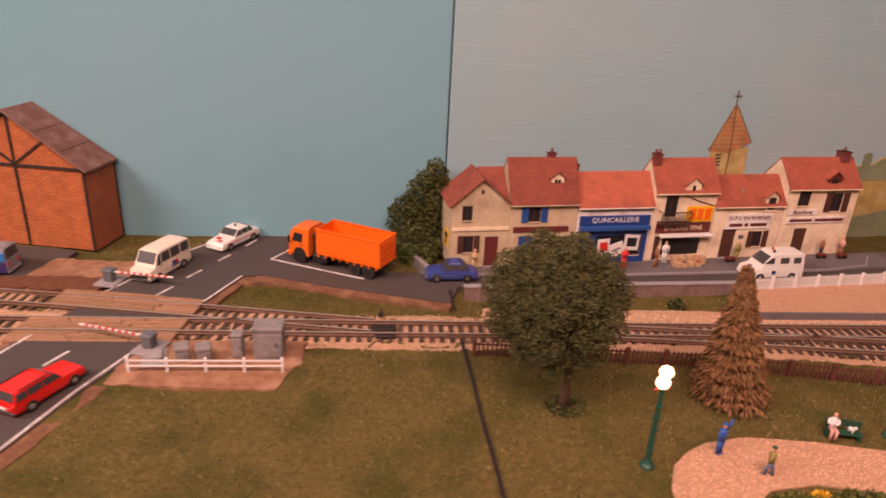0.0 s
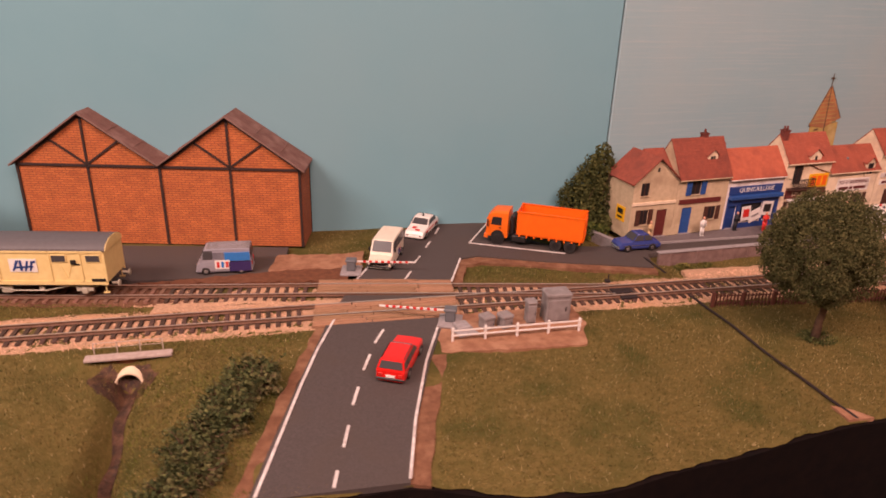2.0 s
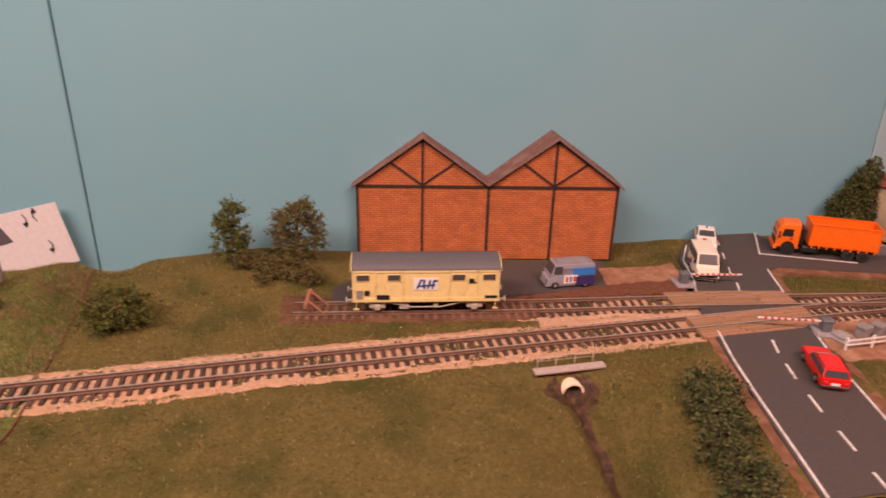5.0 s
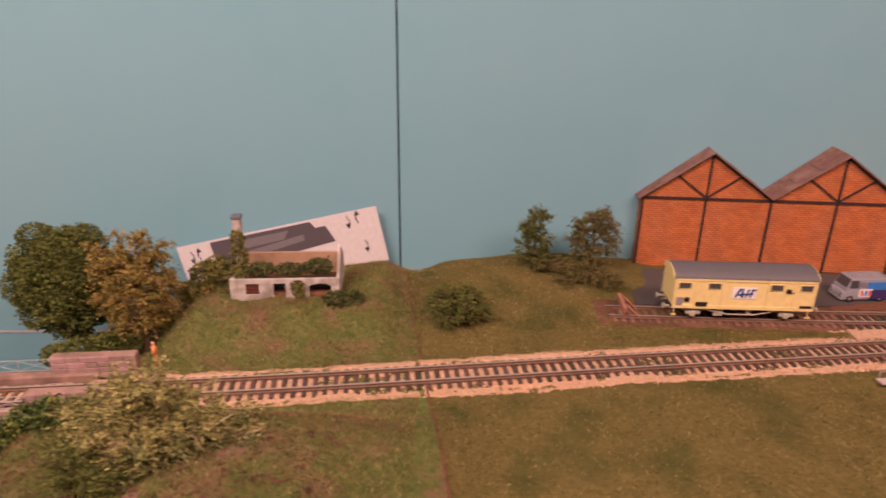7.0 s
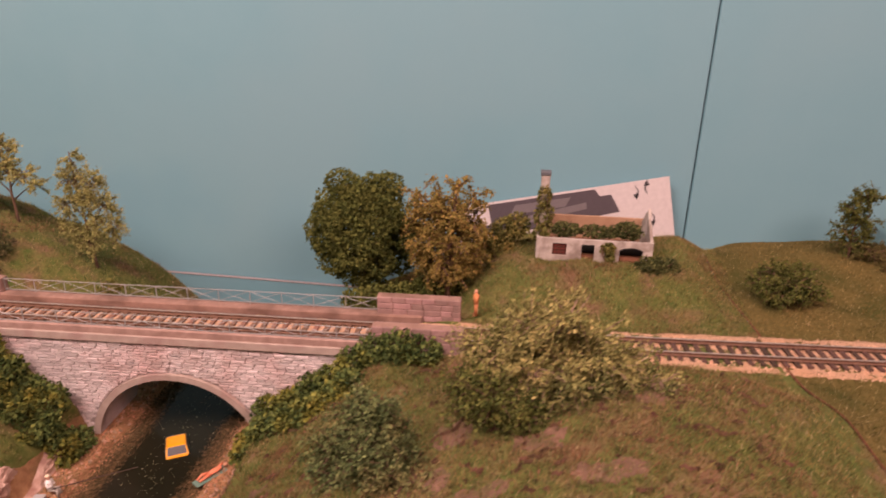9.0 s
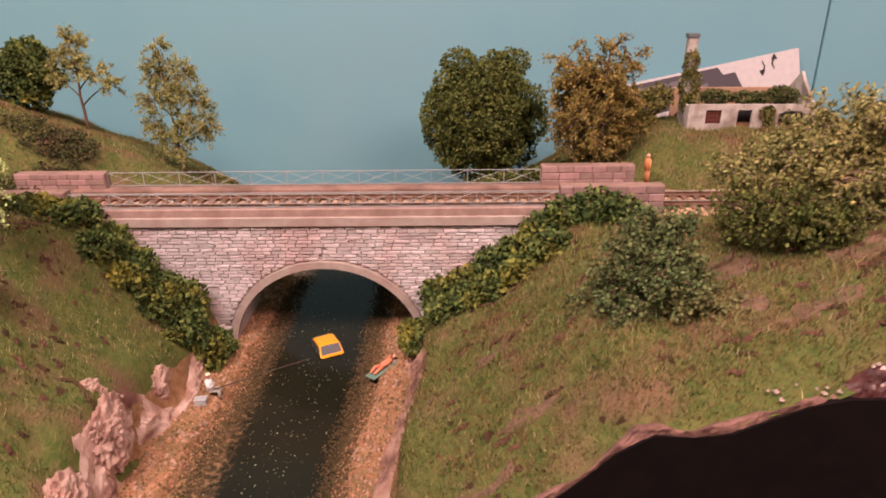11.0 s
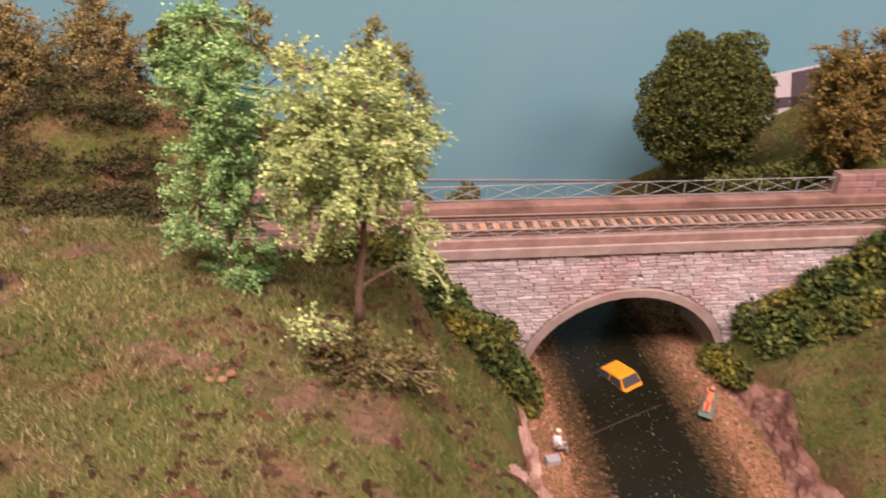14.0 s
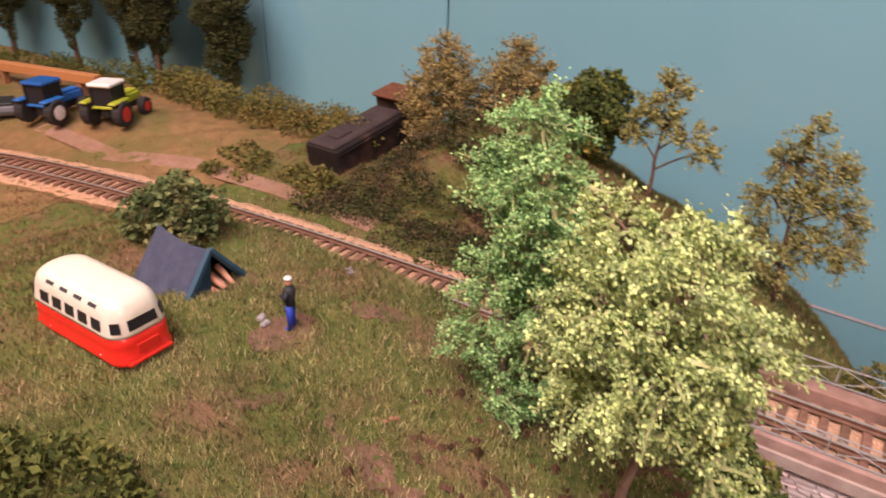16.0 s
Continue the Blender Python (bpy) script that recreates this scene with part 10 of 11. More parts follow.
# trees in front of the track by the camp
lime = lumpy((0.001, 0, 0.0670), (0.0235, 0.0190, 0.0295), 24, 51, 0.33, 0.58) + [((0.018, 0, 0.038), (0.008, 0.008, 0.009)), ((0.022, 0, 0.026), (0.006, 0.006, 0.008)), ((-0.016, 0, 0.048), (0.009, 0.009, 0.008)), ((-0.012, 0, 0.090), (0.010, 0.006, 0.003)), ((-0.022, 0, 0.096), (0.004, 0.003, 0.002))]
spray_tree("broadleaf_tree", -1.2900, 0.2185, 0.0190, lime, 350, 120, 0.00092, M["leaf_lime"], M["bark_pale"], "pale lime-green tree with open twiggy crown", 51, trunk_r=0.0017, lean=(0.004, 0), trunk_top=0.075, length=0.0115, loose=0.0012, low=0.2, twig=M["twig_lime"], sag=0.5, spread=0.6)
spin = [((0.004, 0, 0.106), (0.010, 0.009, 0.012)), ((0.000, 0, 0.092), (0.013, 0.012, 0.011)), ((0.008, 0, 0.086), (0.012, 0.011, 0.011)), ((-0.006, 0, 0.076), (0.012, 0.012, 0.011)), ((0.010, 0, 0.070), (0.012, 0.011, 0.011)), ((-0.008, 0, 0.058), (0.010, 0.010, 0.009)), ((0.012, 0, 0.054), (0.012, 0.011, 0.010)), ((-0.012, 0, 0.042), (0.011, 0.010, 0.009)), ((0.008, 0, 0.038), (0.011, 0.010, 0.009)), ((-0.016, 0, 0.030), (0.008, 0.008, 0.007)), ((0.012, 0, 0.020), (0.010, 0.009, 0.009)), ((0.000, 0, 0.014), (0.010, 0.009, 0.007)), ((0.006, 0, 0.006), (0.008, 0.007, 0.005))]
spin = [((c[0] * 0.80 + 0.0025, c[1], c[2]), (r[0] * 0.78, r[1] * 0.78, r[2] * 0.80)) for c, r in spin]
spray_tree("broadleaf_tree", -1.3420, 0.2395, 0.0130, spin, 280, 110, 0.00090, M["leaf_green"], M["bark_pale"], "bright green spindly tree beside the track", 52, trunk_r=0.0015, lean=(0.004, 0), trunk_top=0.108, length=0.0125, loose=0.0011, spread=0.55, low=0.1, twig=M["twig_lime"])
spray_bush("bush", [((-1.2880, 0.1960, G(-1.288, 0.196) + 0.007), (0.015, 0.012, 0.008)), ((-1.2740, 0.2000, G(-1.274, 0.2) + 0.005), (0.012, 0.010, 0.006))], 120, 34, 0.0012, M["leaf_scrub2"], M["bark_pale"], "olive-brown straggly low bush at the foot of the trees", 53, length=0.011, loose=0.0010)
spray_bush("sapling", [((-1.3030, 0.2020, G(-1.303, 0.202) + 0.017), (0.006, 0.005, 0.004)), ((-1.3000, 0.2000, G(-1.30, 0.2) + 0.009), (0.005, 0.004, 0.006)), ((-1.3080, 0.2030, G(-1.308, 0.203) + 0.013), (0.004, 0.004, 0.003))], 34, 26, 0.0011, M["leaf_lime"], M["bark_pale"], "small pale green sapling", 54, length=0.009, loose=0.0008)
bush("bush", lumpy((-1.5020, 0.2230, G(-1.502, 0.223) + 0.012), (0.026, 0.022, 0.018), 10, 55, 0.45), 3600, 0.0021, M["leaf_grey"], "grey-green flowering bush behind the tent", 55, twigs=14)
bush("bush", [((-1.3960, 0.1270, G(-1.396, 0.127) + 0.004), (0.022, 0.016, 0.008)), ((-1.4200, 0.1150, G(-1.42, 0.115) + 0.004), (0.020, 0.014, 0.008)), ((-1.3800, 0.1330, G(-1.38, 0.133) + 0.003), (0.012, 0.010, 0.005))], 3200, 0.0018, M["leaf_moss"], "low leafy green bush at the edge of the meadow", 56)
# undergrowth on the bank behind the left track
rg = np.random.default_rng(60)
bush("undergrowth", [((x, y, G(x, y) + 0.0010), (0.018, 0.013, 0.0048)) for x, y in zip(rg.uniform(-1.550, -1.355, 95), rg.uniform(0.338, 0.420, 95))], 32000, 0.0015, M["leaf_thicket"], "low dark bramble thicket on the bank behind the track", 61, "undergrowth")
bush("undergrowth", [((x, 0.405 + 0.30 * (x + 1.70) * 0.35 + e, G(x, 0.41) + 0.007), (0.021, 0.017, 0.018)) for x, e in zip(np.linspace(-1.80, -1.58, 17), rg.uniform(-0.012, 0.012, 17))], 13000, 0.0017, M["leaf_olive"], "olive and yellow bramble hedge in front of the poplars", 62, "undergrowth")
bush("undergrowth", [((x, y, G(x, y) + 0.002), (0.010, 0.008, 0.005)) for x, y in zip(rg.uniform(-1.66, -1.53, 13), rg.uniform(0.325, 0.36, 13))], 1900, 0.0019, M["leaf_olive"], "scattered small weeds beside the track way", 63, "undergrowth")
bush("undergrowth", [((x, 0.355 + 0.40 * (x + 1.95) + e, G(x, 0.37) + 0.006), (0.024, 0.018, 0.014)) for x, e in zip(np.linspace(-2.06, -1.80, 12), rg.uniform(-0.01, 0.01, 12))], 7000, 0.0018, M["leaf_moss"], "rough hedge under the poplars", 64, "undergrowth")
bush("bush", [((-1.5560, 0.3560, G(-1.556, 0.356) + 0.007), (0.010, 0.008, 0.009)), ((-1.5700, 0.3500, G(-1.57, 0.35) + 0.004), (0.007, 0.006, 0.005))], 800, 0.0018, M["leaf_olive"], "weeds growing round the old engine", 65)
# bridge abutments
bush("bramble", [((-1.0960 + 0.0145 * k, 0.3230 + 0.0012 * k, G(-1.0960 + 0.0145 * k, 0.3230) + 0.005), (0.0135, 0.0150, 0.0105 + 0.003 * (k % 2))) for k in range(9)] + [((-1.0920 + 0.0150 * k, 0.3050 - 0.0010 * k, G(-1.0920 + 0.0150 * k, 0.3050 - 0.001 * k) + 0.003), (0.0130, 0.0110, 0.0075 + 0.003 * (k % 2))) for k in range(6)], 13500, 0.0022, M["leaf_ivy"], "dense ivy and bramble beside the bridge abutment", 71, "undergrowth")
bush("bramble", [((-1.2180 - 0.0130 * k, 0.2980 - 0.0010 * k, G(-1.2180 - 0.0130 * k, 0.2980) + 0.004), (0.0140, 0.0165, 0.0110 + 0.003 * (k % 2))) for k in range(8)] + [((-1.2260 - 0.0135 * k, 0.2790 - 0.0005 * k, G(-1.2260 - 0.0135 * k, 0.2790) + 0.003), (0.0135, 0.0125, 0.0080 + 0.003 * (k % 2))) for k in range(7)] + [((-1.2140, 0.286, -0.076), (0.0095, 0.011, 0.017)), ((-1.2220, 0.284, -0.062), (0.011, 0.011, 0.014))], 15500, 0.0022, M["leaf_ivy"], "dense dark ivy over the bridge abutment", 72, "undergrowth")
spray_bush("bush", lumpy((-0.9810, 0.2200, 0.0030), (0.0290, 0.0230, 0.0290), 16, 73, 0.40) + [((-0.984, 0.226, 0.029), (0.016, 0.012, 0.010)), ((-0.976, 0.203, -0.006), (0.021, 0.010, 0.013)), ((-0.966, 0.196, -0.010), (0.020, 0.010, 0.013)), ((-0.958, 0.204, 0.002), (0.014, 0.012, 0.014)), ((-0.982, 0.224, 0.032), (0.014, 0.012, 0.009))], 520, 50, 0.0013, M["leaf_grey"], M["bark"], "large grey-green bush on the slope", 73, length=0.011, loose=0.0016, spread=0.4)
spray_bush("bush", lumpy((-0.9000, 0.2640, 0.0470), (0.0420, 0.0250, 0.0190), 18, 74, 0.40) + [((-0.893, 0.258, 0.072), (0.018, 0.012, 0.010)), ((-0.912, 0.263, 0.064), (0.016, 0.012, 0.009)), ((-0.864, 0.276, 0.046), (0.016, 0.012, 0.010)), ((-0.936, 0.272, 0.044), (0.014, 0.013, 0.012))], 560, 60, 0.0011, M["leaf_tangle"], M["bark_pale"], "big tangled pale olive bush on the hillock before the track", 74, length=0.015, loose=0.0019, spread=0.3, stretch=2.1)
spray_bush("bush", [((-0.924, 0.240, 0.034), (0.020, 0.012, 0.014)), ((-0.940, 0.256, 0.030), (0.012, 0.012, 0.012)), ((-0.908, 0.238, 0.030), (0.014, 0.010, 0.009))], 150, 40, 0.0014, M["leaf_moss"], M["bark"], "darker green shrub at the edge of the tangle", 75, length=0.009, loose=0.0016)
spray_bush("bush", [((-0.849, 0.262, G(-0.849, 0.262) + 0.003), (0.010, 0.008, 0.005)), ((-0.862, 0.268, G(-0.862, 0.268) + 0.004), (0.010, 0.008, 0.005))], 40, 24, 0.0012, M["leaf_tangle"], M["bark_pale"], "thin olive scrub on the hillock", 76, length=0.008, loose=0.0014)
twig = thing("fallen_twig", (-0.866, 0.262, 0.044), 0, "bare pale twig sticking out of the tangle", "twig")
bm = bmesh.new()
tube(bm, [(-0.012, -0.004, -0.004), (0.0, 0.0, 0.0008), (0.012, 0.005, 0.007)], [0.0007, 0.0006, 0.0003], 5)
part("stem", bm, M["twig_pale"], twig)
# road side bushes and small plants
for k in range(9):
    hx, hy = -0.3165 - 0.0030 * k + 0.004 * math.sin(k * 2.1), 0.356 - 0.0125 * k
    spray_bush("bush", [((hx, hy, G(hx, hy) + 0.0050), (0.0115 + 0.003 * (k % 3), 0.0095, 0.0065 + 0.002 * (k % 2))), ((hx + 0.007, hy - 0.004, G(hx + 0.007, hy - 0.004) + 0.0065), (0.0085, 0.0080, 0.0060)), ((hx - 0.008, hy - 0.005, G(hx - 0.008, hy - 0.005) + 0.0045), (0.0070, 0.0060, 0.0045))], 70, 26, 0.0018, M["leaf_hedge"], M["bark"], "loose dark green bush in a row beside the road", 810 + k, length=0.009, loose=0.0016, spread=0.35)
bush("bush", [((0.1900, 0.5380, G(0.19, 0.538) + 0.004), (0.007, 0.005, 0.006))], 420, 0.0018, M["leaf_dark"], "small bush at the foot of the retaining wall", 83)
bush("bush", [((0.040, 0.522, G(0.04, 0.522) + 0.002), (0.010, 0.004, 0.004)), ((0.062, 0.526, G(0.062, 0.526) + 0.002), (0.008, 0.003, 0.003))], 500, 0.0016, M["leaf_olive"], "weeds at the foot of the retaining wall", 84)
bush("flower_bed", [((0.1900, 0.312, G(0.19, 0.312) + 0.002), (0.020, 0.012, 0.004)), ((0.225, 0.318, G(0.225, 0.318) + 0.002), (0.022, 0.012, 0.004))], 2400, 0.0015, M["leaf_moss"], "low green flower bed edged by gravel", 85, "flower bed")
bush("flower", [((0.2010, 0.322, G(0.2, 0.322) + 0.003), (0.005, 0.003, 0.003))], 90, 0.0018, M["yellow"], "yellow flowers in the bed", 86, "flower")
bush("bush", [((-1.2430, 0.3930, -0.010), (0.008, 0.005, 0.009)), ((-1.2500, 0.3920, -0.014), (0.007, 0.005, 0.006))], 420, 0.0019, M["leaf_olive"], "straggly plant behind the bridge railing", 87, twigs=6)


# ---- river banks, rocks ----
def bank(side, label):
    ys = np.linspace(0.119, 0.42, 90)
    us = np.linspace(0.0400, 0.0665, 14)
    V = []
    for y in ys:
        for u in us:
            w = u + 0.003 * float(lumps(y, y, 0.02, side)) * (1 if u < 0.032 else 0.3)
            x = river_x(y) + side * w
            V.append((x, y, float(ground_z(x, y)) + 0.0012 + 0.0004 * float(lumps(x, y, 0.004, 1.5))))
    n = len(us)
    i = np.arange(len(ys) - 1)[:, None] * n + np.arange(n - 1)[None, :]
    f = np.stack([i, i + 1, i + n + 1, i + n], -1).reshape(-1, 4) if side > 0 else np.stack([i, i + n, i + n + 1, i + 1], -1).reshape(-1, 4)
    tagged(arrays("river_bank", np.array(V), f, M["bank"], smooth=True), label, "river bank", kind="structure")


bank(1, "sandy orange gravel strand beside the water")
bank(-1, "sandy orange gravel strand beside the water")
rg = np.random.default_rng(90)
for side, sd in ((1, 91), (-1, 92)):
    y = rg.uniform(0.12, 0.42, 5200)
    u = rg.uniform(0.0345, 0.062, 5200)
    x = river_x(y) + side * u
    grains("strand_stones", np.stack([x, y, np.maximum(ground_z(x, y) + 0.0014, WATER)], 1), 0.0012, M["strand_stone"] if "strand_stone" in M else M.setdefault("strand_stone", material("strand_stone", (0.38, 0.215, 0.110), (0.25, 0.135, 0.070), 300, 0.95, island=0.6, spec=0.1)), "loose orange-brown stones of the strand", "stones", sd)
    y = rg.uniform(0.12, 0.42, 9000)
    x = river_x(y) + side * (0.0335 + 0.0042 * rg.normal(0, 1, 9000).clip(-2.4, 2.0))
    grains("waterline_moss", np.stack([x, y, np.maximum(ground_z(x, y), WATER) + 0.0004], 1), 0.00055, M["moss"] if "moss" in M else M.setdefault("moss", material("waterline_moss", (0.060, 0.048, 0.022), (0.120, 0.080, 0.038), 300, 0.9, island=0.6, spec=0.1)), "dark moss and grit along the waterline", "moss", sd + 20)
    y = rg.uniform(0.12, 0.40, 450)
    x = river_x(y) + side * rg.uniform(0.036, 0.060, 450)
    grains("strand_pebbles", np.stack([x, y, ground_z(x, y) + 0.0016], 1), 0.0019, M["pebble"] if "pebble" in M else M.setdefault("pebble", material("pebble", (0.43, 0.29, 0.20), (0.29, 0.18, 0.115), 300, 0.9, island=0.5, spec=0.2)), "larger pale pebbles on the strand", "pebbles", sd + 40)
y = rg.uniform(0.12, 0.43, 950)
x = river_x(y) + rg.normal(0, 0.019, 950).clip(-0.036, 0.036)
leaf_ob = leaf_mesh("floating_specks", np.stack([x, y, np.full(950, WATER + 0.0004)], 1), 0.0005, material("speck", (0.42, 0.40, 0.26), (0.22, 0.24, 0.10), 300, 0.8, island=0.5), seed=95, outward=np.tile((0, 0, 0.0), (950, 1)))
tagged(leaf_ob, "pale specks and leaves floating on the river", "leaves", kind="stuff")


def rock(x, y, z, rx, ry, rz, turn, seed, label):
    bm = bmesh.new()
    bmesh.ops.create_icosphere(bm, subdivisions=5, radius=1.0)
    for v in bm.verts:
        p = v.co.copy()
        k = 1 + 0.34 * noise.noise(p * 1.3 + Vector((seed, 0, 0))) + 0.24 * abs(noise.noise(p * 3.1 + Vector((0, seed, 0)))) + 0.10 * noise.noise(p * 8 + Vector((0, 0, seed))) - 0.16 * abs(noise.noise(p * 5.5 + Vector((seed, seed, 0)))) + 0.05 * noise.noise(p * 17)
        v.co = Vector((p.x * rx, p.y * ry, p.z * rz)) * k
    ob = link_mesh("rock", bm, M["rock"])
    ob.matrix_basis = pose(x, y, z, 0, 0, turn)
    return tagged(ob, label, "rock", "river rocks")


def crag(name, path, low, high, reach, mat, label, seed, rough=0.0045, fine=60.0):
    """A craggy rock face along (x, y) points: it rises from low to high while it leans back by reach(f) along the normal."""
    V, n, m = [], 26, len(path)
    P = np.array(path, float)
    for i, p in enumerate(P):
        d = P[min(i + 1, m - 1)] - P[max(i - 1, 0)]
        d /= np.linalg.norm(d)
        nrm = np.array([-d[1], d[0]])
        f = i / (m - 1)
        taper = float(smoothstep(0.0, 0.10, f) * (1 - smoothstep(0.90, 1.0, f)))
        for k in range(n):
            u = k / (n - 1)
            q = p + nrm * reach(f) * u
            z = low(q, u) + (high(q, u) - low(q, u)) * u ** 0.7
            c = Vector((q[0] * fine + seed, q[1] * fine, z * fine * 1.15))
            r = (1 - 2 * abs(noise.noise(c * 0.8))) * 0.55 + (1 - 2 * abs(noise.noise(c * 2.1))) * 0.30 + noise.noise(c * 5.0) * 0.18
            side = math.sin(math.pi * min(1, u * 1.02))
            out = rough * (r + 0.25) * side * taper * (1 if reach(f) > 0 else -1)
            V.append((q[0] - nrm[0] * out, q[1] - nrm[1] * out, z + abs(out) * 0.55 - 0.0022 * (1 - side) - 0.003 * (1 - taper)))
    i = np.arange(m - 1)[:, None] * n + np.arange(n - 1)[None, :]
    f = np.stack([i, i + n, i + n + 1, i + 1], -1).reshape(-1, 4)
    return tagged(arrays(name, np.array(V), f, mat), label, "rock", "river rocks")


rock(-1.2220, 0.1960, -0.0660, 0.0105, 0.0175, 0.0175, 12, 3.0, "large pale pink plaster rock above the strand")
rock(-1.2310, 0.2030, -0.0500, 0.0075, 0.0085, 0.0080, -20, 7.0, "pale pink rock half sunk in the turf")
rock(-1.2155, 0.1560, -0.0690, 0.0100, 0.0155, 0.0150, 25, 11.0, "pinkish plaster rock at the water's edge")
rock(-1.2235, 0.2440, -0.0730, 0.0050, 0.0110, 0.0110, 0, 15.0, "narrow reddish rock beside the ivy")


GZ = lambda q, u: float(ground_z(q[0], q[1]))
ys = np.linspace(0.300, 0.128, 120)
crag("rock_outcrop", [(river_x(y) - 0.0590 - 0.003 * math.sin(y * 70), y) for y in ys], lambda q, u: min(GZ(q, u), -0.084), lambda q, u: GZ(q, u) + 0.0015, lambda f: -(0.007 + 0.008 * math.exp(-((f - 0.60) / 0.15) ** 2) + 0.006 * math.exp(-((f - 0.92) / 0.09) ** 2)), M["rock"], "pinkish plaster rock face above the strand", 3.0, 0.0032, 90.0)
ys = np.linspace(0.315, 0.125, 120)
crag("rock_outcrop", [(river_x(y) + 0.0570 + 0.003 * math.sin(y * 55), y) for y in ys], lambda q, u: min(GZ(q, u), -0.084), lambda q, u: GZ(q, u) + 0.0012, lambda f: 0.009 + 0.004 * math.sin(f * 9) ** 2, M["rock_red"], "reddish rock ledge above the strand", 9.0, 0.0038, 80.0)
xs = np.linspace(-0.938, -0.74, 170)
crag("rock_ledge", [(x, float(spline(FRONT, x)) - 0.0010) for x in xs], lambda q, u: GZ(q, u) + 0.0012 - 0.006 * (1 - u) ** 9, lambda q, u: GZ(q, u) + 0.0012, lambda f: 0.0088, M["rock_dark"], "dark red glossy rock along the module's front edge", 20.0, 0.0027, 150.0)


# pale chips imitate the glossy highlights of the dark ledge
rg = np.random.default_rng(21)
x = rg.uniform(-0.955, -0.76, 70)
y = spline(FRONT, x) + rg.uniform(0.0, 0.0065, 70)
grains("rock_chips", np.stack([x, y, ground_z(x, y) + 0.0026], 1), 0.0013, M["chip"], "small pale chips standing in for highlights on the dark rock", "chips", 22)


# pink rim of bare plaster along the front edge
for xa, xb, sd in ((-1.085, -0.925, 41.0), (-1.42, -1.245, 47.0)):
    xs = np.linspace(xa, xb, 110)
    crag("rock_ledge", [(x, float(spline(FRONT, x)) - 0.0005) for x in xs], lambda q, u: GZ(q, u) + 0.0008 - 0.005 * (1 - u) ** 9, lambda q, u: GZ(q, u) + 0.0010, lambda f: 0.0036 + 0.0016 * math.sin(f * 31 + sd), M["plaster_rim"], "pinkish bare plaster rim of the module's front edge", sd, 0.0020, 260.0)


# torn sods and clods on the slopes
def sods():
    rg = np.random.default_rng(88)
    lines = []
    while len(lines) < 150:
        x, y = (rg.uniform(-1.10, -0.80), rg.uniform(0.13, 0.31)) if len(lines) % 3 else (rg.uniform(-1.36, -1.23), rg.uniform(0.13, 0.25))
        if abs(x - float(river_x(y))) < 0.082 or y > float(main_y(x)) - 0.04 or y < float(spline(FRONT, x)) + 0.012:
            continue
        long = len(lines) % 7 == 0
        a, ln, k = rg.normal(0.25, 0.4), rg.uniform(0.018, 0.034) if long else rg.uniform(0.004, 0.010), rg.uniform(-50, 50) * (0.3 if long else 1)
        row = []
        for t in np.linspace(0, 1, 9):
            aa = a + k * ln * t + 0.7 * math.sin(t * 9 + a)
            x, y = x + math.cos(aa) * ln / 9, y + math.sin(aa) * ln / 9
            row.append((x, y, float(ground_z(x, y)) + 0.0003 + 0.0007 * rg.uniform(0, 1)))
        lines.append(row)
    ob = thin_tubes("sod_edges", lines, [0.0002, 0.0009, 0.0006, 0.0012, 0.0007, 0.0013, 0.0006, 0.0009, 0.0002], M["sod"], None)
    tagged(ob, "torn brown sods on the grassy slopes", "sods", kind="stuff")
    x = np.concatenate([rg.uniform(-1.36, -1.225, 150), rg.uniform(-1.09, -0.80, 190)])
    y = np.concatenate([rg.uniform(0.125, 0.27, 150), rg.uniform(0.13, 0.30, 190)])
    ok = (np.abs(x - river_x(y)) > 0.082) & (y < main_y(x) - 0.04) & (y > spline(FRONT, x) + 0.006)
    x, y = x[ok], y[ok]
    grains("clods", np.stack([x, y, ground_z(x, y) + 0.0006], 1), 0.0026, M["sod"], "small lumps of reddish-brown earth in the grass", "clods", 89)


M["sod"] = material("torn_sod", (0.070, 0.038, 0.022), (0.125, 0.066, 0.040), 300, 0.95, bump=0.8, bscale=900, island=0.4, spec=0.1)
sods()


# ---- static grass ----
def inside(px, py, poly):
    hit = np.zeros(len(px), bool)
    n = len(poly)
    for i in range(n):
        (xa, ya), (xb, yb) = poly[i], poly[(i + 1) % n]
        c = ((ya > py) != (yb > py)) & (px < (xb - xa) * (py - ya) / (yb - ya + 1e-12) + xa)
        hit ^= c
    return hit


